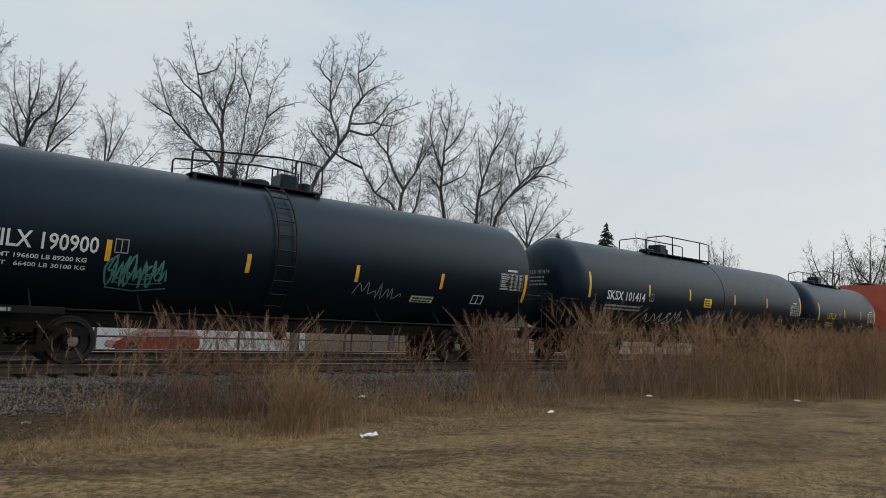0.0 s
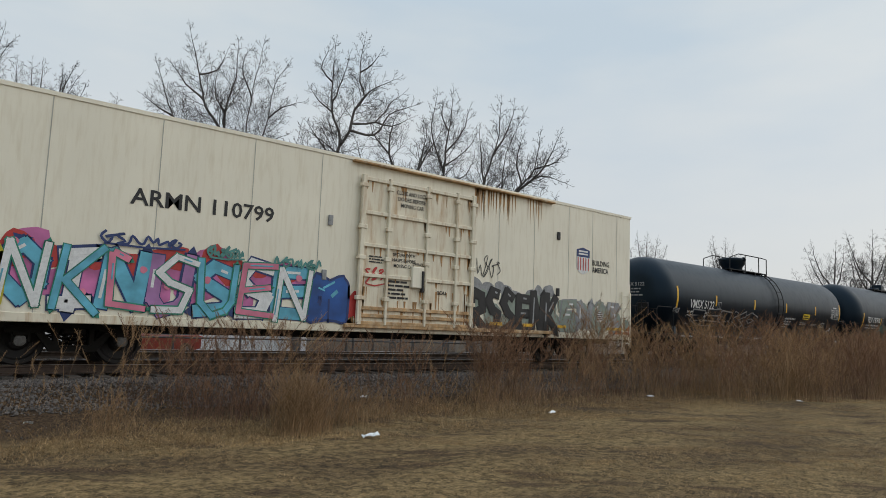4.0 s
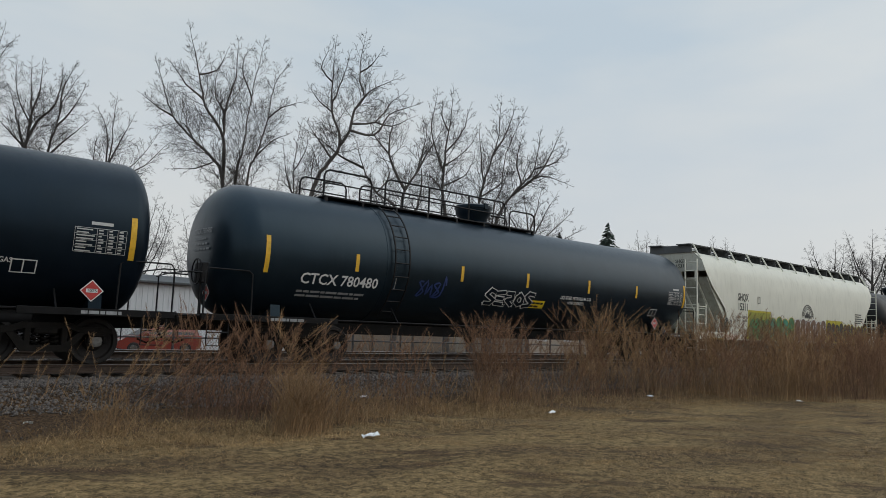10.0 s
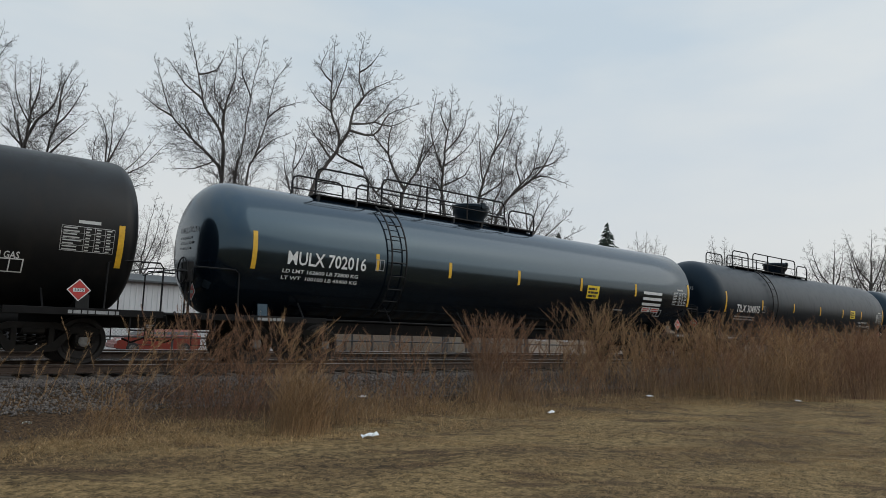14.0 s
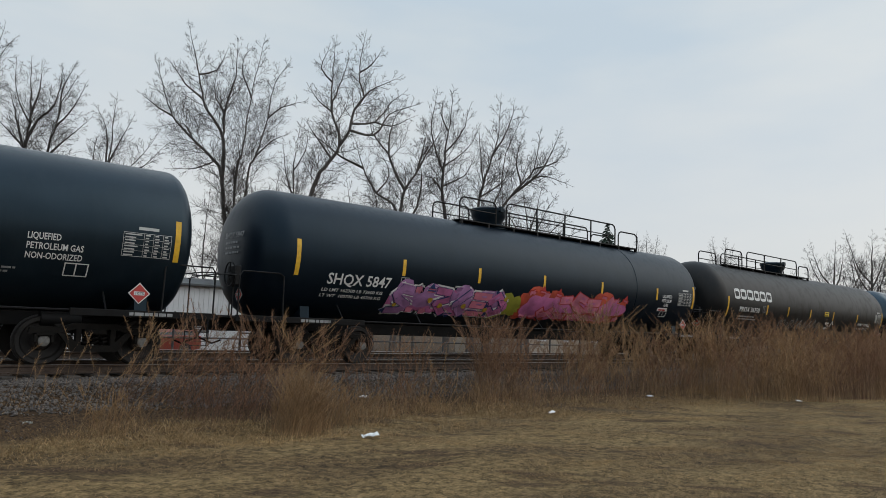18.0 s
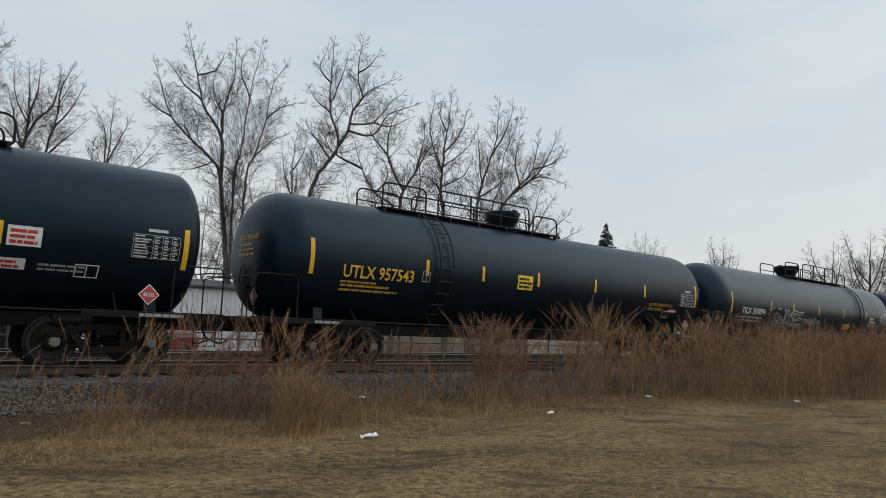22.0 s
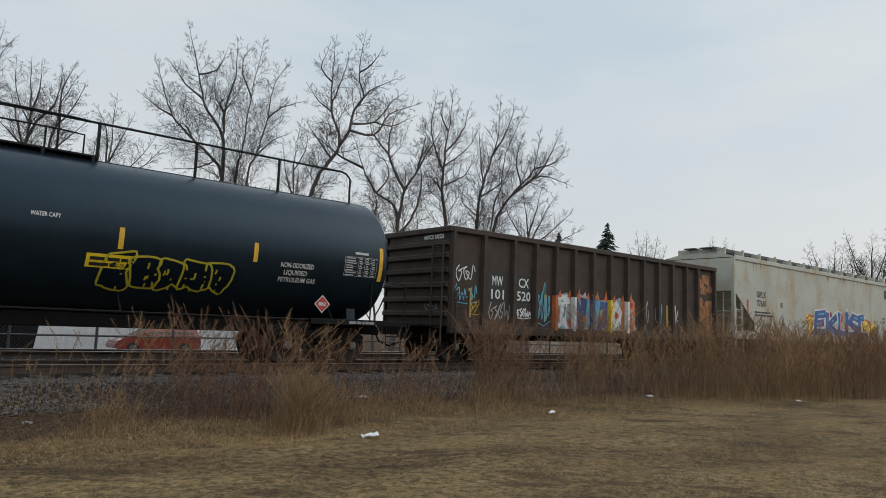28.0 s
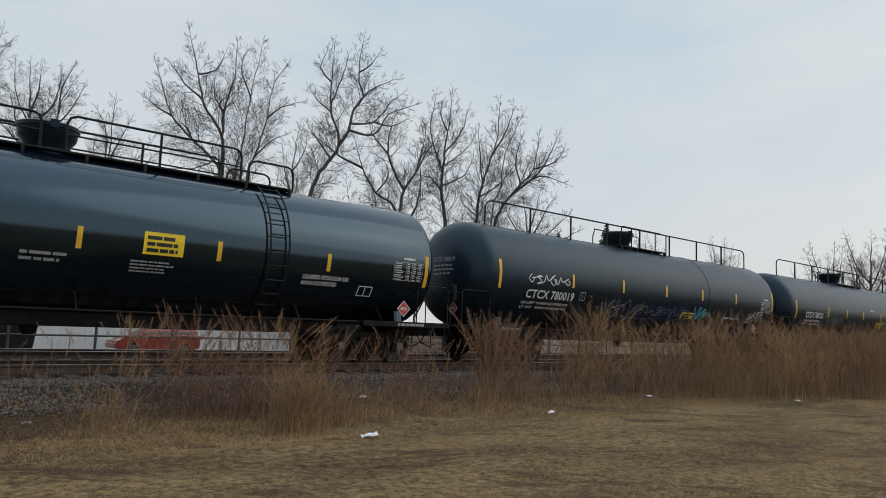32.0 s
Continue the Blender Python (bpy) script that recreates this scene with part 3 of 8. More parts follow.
def stroke_piece(surface, parent, u, v, w, h, forms, seed, fills, edge, thick=0.2, edge_w=0.06, lift=0.012, marks=None, dots=None):
    """A painted piece of broad angular strokes with an outline round the whole and light streaks within."""
    rnd = random.Random(seed)
    step = w / len(forms)

    def broad(p, pts, width):
        at = p.lift
        for n, (a, b) in enumerate(zip(pts, pts[1:])):
            p.lift = at + 0.0005 * n
            d = Vector((b[0] - a[0], b[1] - a[1]))
            d = d.normalized() * (width * 0.36)
            p.line([(a[0] - d.x, a[1] - d.y), (b[0] + d.x, b[1] + d.y)], width * rnd.uniform(0.9, 1.1))
    for i, form in enumerate(forms):
        hh = h * rnd.uniform(0.86, 1.04) - thick
        ww = step * rnd.uniform(0.86, 0.98) - thick * 0.6
        x, y = u + step * i + thick * 0.5, v + thick * 0.5 + (h - thick - hh) * rnd.random()
        lean = rnd.uniform(-0.06, 0.12)
        base = lift + 0.0035 * (i % 2)
        strokes = [[(x + ww * (a + rnd.uniform(-0.06, 0.06)) + lean * hh * (b - 0.5), y + hh * (b + rnd.uniform(-0.05, 0.05))) for a, b in line] for line in SKELETONS[form]]
        fill, outl, hi = Paint(surface, base + 0.007), Paint(surface, base), Paint(surface, base + 0.0115)
        for k, line in enumerate(strokes):
            outl.lift = base + 0.0006 * k
            broad(outl, line, thick + 2 * edge_w)
            fill.lift = base + 0.007 + 0.0006 * k
            broad(fill, line, thick)
            # a pointed serif at the stroke's end
            a, b = line[-2], line[-1]
            d = Vector((b[0] - a[0], b[1] - a[1])).normalized()
            q = Vector((-d.y, d.x)) * thick
            outl.poly([(b[0] + q.x * 0.75, b[1] + q.y * 0.75), (b[0] - q.x * 0.75, b[1] - q.y * 0.75), (b[0] + d.x * thick * 1.15, b[1] + d.y * thick * 1.15)])
        if marks:
            for line in strokes:
                a, b = line[0], line[1]
                f0, f1 = rnd.uniform(0.05, 0.3), rnd.uniform(0.5, 0.9)
                o = thick * rnd.uniform(-0.28, 0.28)
                hi.line([(a[0] + (b[0] - a[0]) * f0 + o, a[1] + (b[1] - a[1]) * f0 + o * 0.4), (a[0] + (b[0] - a[0]) * f1 + o, a[1] + (b[1] - a[1]) * f1 + o * 0.4)], thick * 0.24)
        ob = fill.done("painted_letter", M[fills[i % len(fills)]], parent)
        outl.done("outline", M[edge], ob)
        if marks:
            hi.done("highlight", M[marks], ob)
        if dots:
            d = Paint(surface, base + 0.013)
            r = thick * rnd.uniform(0.25, 0.4)
            d.poly(blob(rnd, x + ww * rnd.random(), y + hh * rnd.random(), r * 2, r * 2, 12, 0.95))
            d.done("painted_dot", M[dots], ob)


def arch_piece(surface, parent, u, v, w, h, n, seed, fills, edge, edge_w=0.035, lift=0.012):
    """Rounded letters side by side: tall arches with slit counters, each outlined."""
    rnd = random.Random(seed)
    step = w / n
    for i in range(n):
        x0, x1 = u + step * i, u + step * (i + 1.06)
        top = v + h * rnd.uniform(0.86, 1.0)
        r = (x1 - x0) / 2
        o = [(x0 + rnd.uniform(0, 0.06), v), (x1 - rnd.uniform(0, 0.06), v)] + [((x0 + x1) / 2 + r * math.cos(t), top - r * 0.9 + r * 0.9 * math.sin(t)) for t in np.linspace(0, math.pi, 11)]
        base = lift + 0.004 * (i % 2)
        mid = (x0 + x1) / 2
        fill, outl = Paint(surface, base), Paint(surface, base + 0.003)
        rows = 7
        for k in range(rows):
            za, zb = v + (top - r * 0.9 - v) * k / rows, v + (top - r * 0.9 - v) * (k + 1) / rows
            fill.poly([(x0, za), (x1, za), (x1, zb), (x0, zb)])
        fill.poly([(mid + r * math.cos(t), top - r * 0.9 + r * 0.9 * math.sin(t)) for t in np.linspace(0, math.pi, 11)])
        outl.line(o + o[:2], edge_w)
        slit = rnd.choice(((0.0, 0.42), (0.55, 0.72), (0.0, 0.3), (0.3, 0.5)))
        outl.line([(mid, v + h * slit[0]), (mid + rnd.uniform(-0.03, 0.03), v + h * slit[1])], edge_w)
        if rnd.random() < 0.5:
            z = v + h * rnd.uniform(0.45, 0.6)
            outl.line([(mid, z), (x1, z + rnd.uniform(-0.05, 0.05))], edge_w)
        ob = fill.done("painted_letter", M[fills[i % len(fills)]], parent)
        outl.done("outline", M[edge], ob)


def clouds(surface, parent, material, u, v, w, h, n, seed, lift=0.006, r=0.3):
    """Soft patches of sprayed colour behind a piece."""
    rnd, p = random.Random(seed), Paint(surface, lift)
    for i in range(n):
        x, y = u + w * (i + rnd.random()) / n, v + h * rnd.random()
        p.lift = lift + 0.00015 * i
        p.disc(blob(rnd, x - r / 2, y - r / 2, r * rnd.uniform(0.8, 1.4), r * rnd.uniform(0.7, 1.2), 14, 0.9))
    return p.done("sprayed_cloud", M[material], parent)


def placard(surface, parent, u, v, s, ground, number, ink):
    """A diamond hazard placard with its number."""
    a = Paint(surface, 0.012)
    a.poly([(u - s, v), (u, v - s), (u + s, v), (u, v + s)])
    ob = a.done("hazard_placard", M["white_paint"], parent)
    b = Paint(surface, 0.015)
    k = s * 0.88
    b.poly([(u - k, v), (u, v - k), (u + k, v), (u, v + k)])
    if ground != "white_paint":
        b.done("placard_face", M[ground], ob)
    if number:
        w = s * 0.95
        c = Paint(surface, 0.018)
        c.rect(u - w / 2, u + w / 2, v - s * 0.17, v + s * 0.17)
        c.done("number_panel", M["white_paint"], ob)
        d = Paint(surface, 0.021)
        d.text(number, u - w * 0.44, v - s * 0.12, s * 0.25, w * 0.88)
        d.done("number", M[ink], ob)
    return ob


def data_table(surface, parent, u, v, w, h, seed, ink="table_paint", rows=8, cols=4):
    """A stencilled inspection table: frame, rules and rows of small bars."""
    rnd, p = random.Random(seed), Paint(surface, 0.010)
    t = 0.007
    for i in range(0, rows + 1, 2):
        y = v + h * i / rows
        p.rect(u, u + w, y, y + t * (1.3 if i in (0, rows) else 0.8))
    for i, a in enumerate((0, 0.42, 0.62, 0.82, 1.0)):
        p.rect(u + w * a - t / 2, u + w * a + t / 2, v, v + h)
    for i in range(rows):
        y = v + h * i / rows + h / rows * 0.3
        p.rect(u + 0.03, u + w * rnd.uniform(0.22, 0.38), y, y + h / rows * 0.42)
        for a in (0.45, 0.65, 0.85):
            p.rect(u + w * a, u + w * (a + rnd.uniform(0.06, 0.11)), y, y + h / rows * 0.46)
    p.rect(u + w * 0.3, u + w * 0.72, v + h + 0.07, v + h + 0.13)
    return p.done("inspection_table", M[ink], parent)


# ---------------------------------------------------------------- ground and tracks
def ground_z(x, y):
    """Height of the ground: lawn, ballast shoulders of the two tracks, yard behind."""
    pts = ((-40, 0.0), (-5.6, 0.0), (-3.6, 0.10), (-2.6, 0.22), (-1.3, 0.50), (2.6, 0.50), (3.6, 0.36), (4.6, 0.50), (8.2, 0.50), (9.8, 0.12), (13, -0.2), (60, -0.25))
    y = max(-40, min(60, y))
    for (a, za), (b, zb) in zip(pts, pts[1:]):
        if y <= b:
            k = (y - a) / (b - a)
            return za + (zb - za) * k * k * (3 - 2 * k)
    return -0.25


def build_ground():
    xs = np.unique(np.concatenate([np.linspace(-3000, -60, 10), np.linspace(-60, -12, 13), np.arange(-12, 45, 0.45), np.arange(45, 120, 3), np.linspace(120, 3000, 14)]))
    ys = np.unique(np.concatenate([np.linspace(-1500, -40, 8), np.linspace(-40, -14, 9), np.arange(-14, 10, 0.35), np.arange(10, 60, 2.5), np.linspace(60, 3000, 12)]))
    v = []
    for y in ys:
        for x in xs:
            z = ground_z(x, y)
            if -14 < y < -1.2 and -12 < x < 60:
                fade = min(1, (y + 14) / 2, (-1.2 - y) / 1.5)
                z += fade * (0.05 * noise.noise((x * 0.5, y * 0.9, 0)) + 0.025 * noise.noise((x * 1.9, y * 1.9, 3)))
            v.append((x, y, z))
    n, m = len(xs), len(ys)
    f = [(j * n + i, j * n + i + 1, (j + 1) * n + i + 1, (j + 1) * n + i) for j in range(m - 1) for i in range(n - 1)]
    me = raw_mesh("ground", v, f, M["ground"])
    me.shade_smooth()
    tagged(new("ground", me), "dry straw-coloured mown lawn with bare brown patches", "ground", kind="structure")


build_ground()


def stone_field(name, count, sampler, size, seed, label):
    """Broken stones: squashed, twisted eight-sided lumps laid on the bed."""
    rs = np.random.RandomState(seed)
    base = np.array([(1, 0, 0), (-1, 0, 0), (0, 1, 0), (0, -1, 0), (0, 0, 1), (0, 0, -1)], float)
    faces = np.array([(0, 2, 4), (2, 1, 4), (1, 3, 4), (3, 0, 4), (2, 0, 5), (1, 2, 5), (3, 1, 5), (0, 3, 5)])
    P = sampler(rs, count)
    s = size[0] + (size[1] - size[0]) * rs.rand(len(P)) ** 2
    V = base[None] * (s[:, None] * (0.55 + 0.6 * rs.rand(len(P), 3)))[:, None, :]
    V = V + rs.randn(len(P), 6, 3) * (s * 0.16)[:, None, None]
    a, b = rs.rand(len(P)) * 6.28, rs.rand(len(P)) * 6.28
    ca, sa, cb, sb = np.cos(a), np.sin(a), np.cos(b), np.sin(b)
    x, y, z = V[..., 0], V[..., 1], V[..., 2]
    x, y = x * ca[:, None] - y * sa[:, None], x * sa[:, None] + y * ca[:, None]
    y, z = y * cb[:, None] - z * sb[:, None], y * sb[:, None] + z * cb[:, None]
    V = np.stack([x, y, z], -1) + P[:, None, :]
    F = (faces[None] + 6 * np.arange(len(P))[:, None, None]).reshape(-1, 3)
    tagged(new(name, raw_mesh(name, V.reshape(-1, 3), F, M["stone"])), label, "gravel", kind="stuff")


def bed_sampler(y0, y1, x0=-4, x1=38, thin=None):
    def pick(rs, n):
        u = rs.rand(n)
        x = x0 + (x1 - x0) * u ** 1.5
        y = y0 + (y1 - y0) * rs.rand(n)
        if thin is not None:
            keep = rs.rand(n) < thin(x, y)
            x, y = x[keep], y[keep]
        z = np.array([ground_z(a, b) for a, b in zip(x, y)]) + 0.01
        return np.stack([x, y, z], 1)
    return pick


stone_field("ballast_stones", 52000, bed_sampler(-3.0, -0.2, thin=lambda x, y: np.clip(1.25 + (y + 1.6) * 0.6, 0.05, 1)), (0.016, 0.044), 3,
            "loose grey crushed-stone ballast on the track shoulder")
stone_field("ballast_bed_stones", 14000, bed_sampler(0.2, 8.4), (0.016, 0.04), 4, "grey crushed-stone ballast between the tracks")
stone_field("scattered_stones", 900, bed_sampler(-5.2, -3.0, thin=lambda x, y: np.clip(0.35 + 0.5 * np.sin(x * 0.9) * np.sin(x * 0.37 + 1), 0.02, 1)), (0.010, 0.03), 5,
            "stray grey stones scattered in the dry grass")

RAIL_PROFILE = ((-0.066, 0.0), (0.066, 0.0), (0.066, 0.012), (0.012, 0.030), (0.010, 0.120), (0.034, 0.132), (0.036, 0.160), (0.028, 0.168), (-0.028, 0.168), (-0.036, 0.160), (-0.034, 0.132), (-0.010, 0.120), (-0.012, 0.030), (-0.066, 0.012))


def build_track(name, yc, label):
    track = tagged(new(name), label, "railway track", kind="structure")
    for side in (-1, 1):
        y = yc + side * 0.7525
        web = Shape().prism([(y + a, RT - 0.168 + b * 0.97) for a, b in RAIL_PROFILE], "x", -260, 700)
        rail = part("rail", web, M["rail_web"], track)
        part("rail_head", Shape().box(-260, 700, y - 0.026, y + 0.026, RT - 0.008, RT, 0.003), M["rail_head"], rail, "shiny worn running surface")
    tie = to_mesh("tie", Shape().box(-0.115, 0.115, -1.3, 1.3, -0.18, 0.0, 0.015), M["tie_wood"])
    plate = Shape()
    for side in (-1, 1):
        plate.box(-0.1, 0.1, side * 0.7525 - 0.17, side * 0.7525 + 0.17, 0.0, 0.018, 0.004)
        for dx in (-0.06, 0.06):
            for dy in (-0.1, 0.1):
                plate.box(dx - 0.016, dx + 0.016, side * 0.7525 + dy - 0.016, side * 0.7525 + dy + 0.016, 0.018, 0.045)
    plate = to_mesh("tie_plate", plate, M["rail_web"])
    rnd = random.Random(yc)
    for i in range(150):
        x = -5 + 0.53 * i
        ob = part("tie", None, None, track, mesh=tie)
        ob.matrix_basis = pose(x, yc + rnd.uniform(-0.03, 0.03), RT - 0.186, 0, 0, rnd.uniform(-1.2, 1.2))
        if i < 75:
            pl = part("tie_plate", None, None, ob, mesh=plate)
    far = Shape()
    for i in range(330):
        far.box(74.6 + 0.53 * i, 74.8 + 0.53 * i, yc - 1.3, yc + 1.3, RT - 0.36, RT - 0.186)
    tagged(part("far_ties", far, M["tie_wood"], track), kind="stuff")


build_track("track_near", TC, "main railway track on dark wooden ties in ballast")
build_track("track_far", 6.25, "second empty railway track behind the train")

# ---------------------------------------------------------------- rolling stock: shared parts
WHEEL_R = 0.457


def wheelset_mesh():
    s = Shape()
    for side in (-1, 1):
        y = side * 0.7525
        o = -side
        s.lathe([(y + o * 0.095, 0.05), (y + o * 0.095, 0.487), (y + o * 0.065, 0.487), (y + o * 0.055, 0.462), (y - o * 0.055, 0.452), (y - o * 0.07, 0.44),
                 (y - o * 0.065, 0.37), (y - o * 0.02, 0.34), (y + o * 0.01, 0.2), (y - o * 0.06, 0.16), (y - o * 0.075, 0.05)], "y", 28)
    s.lathe([(-0.85, 0.075), (-0.6, 0.085), (0.0, 0.078), (0.6, 0.085), (0.85, 0.075)], "y", 10)
    return to_mesh("wheelset", s, M["wheel_steel"], True)


def cap_mesh(material):
    s = Shape()
    s.lathe([(-0.85, 0.105), (-1.035, 0.105), (-1.045, 0.09), (-1.048, 0.03)], "y", 16)
    for k in range(3):
        a = 2.094 * k
        s.box(0.055 * math.cos(a) - 0.016, 0.055 * math.cos(a) + 0.016, -1.062, -1.04, 0.055 * math.sin(a) - 0.016, 0.055 * math.sin(a) + 0.016)
    return to_mesh("bearing_cap", s, M[material], True)


def side_frame_mesh():
    s = Shape()
    o = [(-1.16, 0.60), (-1.14, 0.70), (-0.98, 0.735), (-0.62, 0.72), (-0.40, 0.80), (0.40, 0.80), (0.62, 0.72), (0.98, 0.735), (1.14, 0.70), (1.16, 0.60),
         (1.03, 0.55), (0.78, 0.545), (0.60, 0.44), (0.40, 0.27), (-0.40, 0.27), (-0.60, 0.44), (-0.78, 0.545), (-1.03, 0.55)]
    top = [(-1.16, 0.60), (-1.14, 0.70), (-0.98, 0.735), (-0.62, 0.72), (-0.40, 0.80), (0.40, 0.80), (0.62, 0.72), (0.98, 0.735), (1.14, 0.70), (1.16, 0.60), (1.0, 0.60), (0.66, 0.60), (0.36, 0.69), (-0.36, 0.69), (-0.66, 0.60), (-1.0, 0.60)]
    s.prism(top, "y", -0.075, 0.075)
    s.prism([(-0.66, 0.60), (-0.54, 0.62), (-0.28, 0.38), (0.28, 0.38), (0.54, 0.62), (0.66, 0.60), (0.40, 0.26), (-0.40, 0.26)], "y", -0.075, 0.075)
    for a in (-1, 1):
        s.box(a * 0.31 - 0.05, a * 0.31 + 0.05, -0.07, 0.07, 0.36, 0.70, 0.01)
        s.box(a * 0.889 - 0.14, a * 0.889 + 0.14, -0.08, 0.08, 0.545, 0.63, 0.015)
        s.box(a * 0.889 - 0.17, a * 0.889 - 0.11, -0.07, 0.07, 0.42, 0.58, 0.01)
        s.box(a * 0.889 + 0.11, a * 0.889 + 0.17, -0.07, 0.07, 0.42, 0.58, 0.01)
    return to_mesh("side_frame", s, M["truck_iron"], False)


def spring_mesh():
    s = Shape()
    s.tube([(0.06 * math.cos(i * 0.9), 0.06 * math.sin(i * 0.9), 0.39 + 0.011 * i) for i in range(20)], 0.016, 5)
    return to_mesh("spring", s, M["truck_iron"], True)


def bolster_mesh():
    s = Shape().box(-0.2, 0.2, -1.1, 1.1, 0.58, 0.70, 0.03).box(-0.22, 0.22, -0.45, 0.45, 0.62, 0.78, 0.03)
    return to_mesh("bolster", s, M["truck_iron"])


def coupler_mesh():
    s = Shape().box(0.0, 0.62, -0.075, 0.075, 0.80, 0.95, 0.02)
    s.prism([(0.52, -0.14), (0.80, -0.15), (0.84, -0.03), (0.72, 0.0), (0.74, 0.13), (0.56, 0.16)], "z", 0.74, 1.0)
    s.tube([(0.3, 0.1, 0.83), (0.5, 0.16, 0.55), (0.8, 0.12, 0.42), (0.98, 0.05, 0.5)], 0.022, 6)
    s.tube([(0.25, -0.1, 1.0), (0.3, -0.7, 1.02), (0.3, -1.3, 1.0), (0.32, -1.34, 0.8)], 0.014, 5)
    return to_mesh("coupler", s, M["truck_iron"])


SHARED = {"wheelset": wheelset_mesh(), "cap": cap_mesh("cap_gray"), "cap_blue": cap_mesh("cap_blue"), "side_frame": side_frame_mesh(),
          "spring": spring_mesh(), "bolster": bolster_mesh(), "coupler": coupler_mesh()}
TRAIN, WHEELS = [], []


def add_trucks(car, xs, cap="cap"):
    for x in xs:
        part("bolster", None, None, car, mesh=SHARED["bolster"]).location = (x, 0, 0)
        for side in (-1, 1):
            part("side_frame", None, None, car, mesh=SHARED["side_frame"]).location = (x, side * 1.0, 0)
            for k in (-0.16, 0.0, 0.16):
                part("spring", None, None, car, mesh=SHARED["spring"]).location = (x + k, side * 1.0, 0)
        for dx in (-0.889, 0.889):
            w = part("wheelset", None, None, car, mesh=SHARED["wheelset"])
            w.location = (x + dx, 0, WHEEL_R)
            part("bearing_cap", None, None, w, mesh=SHARED[cap])
            part("bearing_cap", None, None, w, mesh=SHARED[cap]).matrix_basis = pose(0, 0, 0, 0, 0, 180)
            WHEELS.append((w, x + dx))


def add_couplers(car, x0, x1):
    part("coupler", None, None, car, mesh=SHARED["coupler"]).location = (x1 - 0.60, 0, 0)
    ob = part("coupler", None, None, car, mesh=SHARED["coupler"])
    ob.matrix_basis = pose(x0 + 0.60, 0, 0, 0, 0, 180)


def new_car(name, centre, label, category):
    """An Empty at rail height under the middle of a car. centre: its place on the line at 16 s."""
    car = tagged(new(name), label, category, "cars of the freight train")
    car.empty_display_size = 0.5
    TRAIN.append((car, centre))
    return car


def wheel_ring(y, r, z, x, n=18, spokes=4, rim=0.016):
    """A hand-brake wheel in a plane across x."""
    s = Shape()
    s.tube([(x, y + r * math.cos(6.283 * k / n), z + r * math.sin(6.283 * k / n)) for k in range(n)], rim, 5, closed=True)
    for k in range(spokes):
        a = 6.283 * k / spokes
        s.tube([(x, y, z), (x, y + r * math.cos(a), z + r * math.sin(a))], 0.011, 5)
    s.lathe([(x - 0.05, 0.04), (x + 0.05, 0.04)], "x", 8, (0, y, z))
    return s


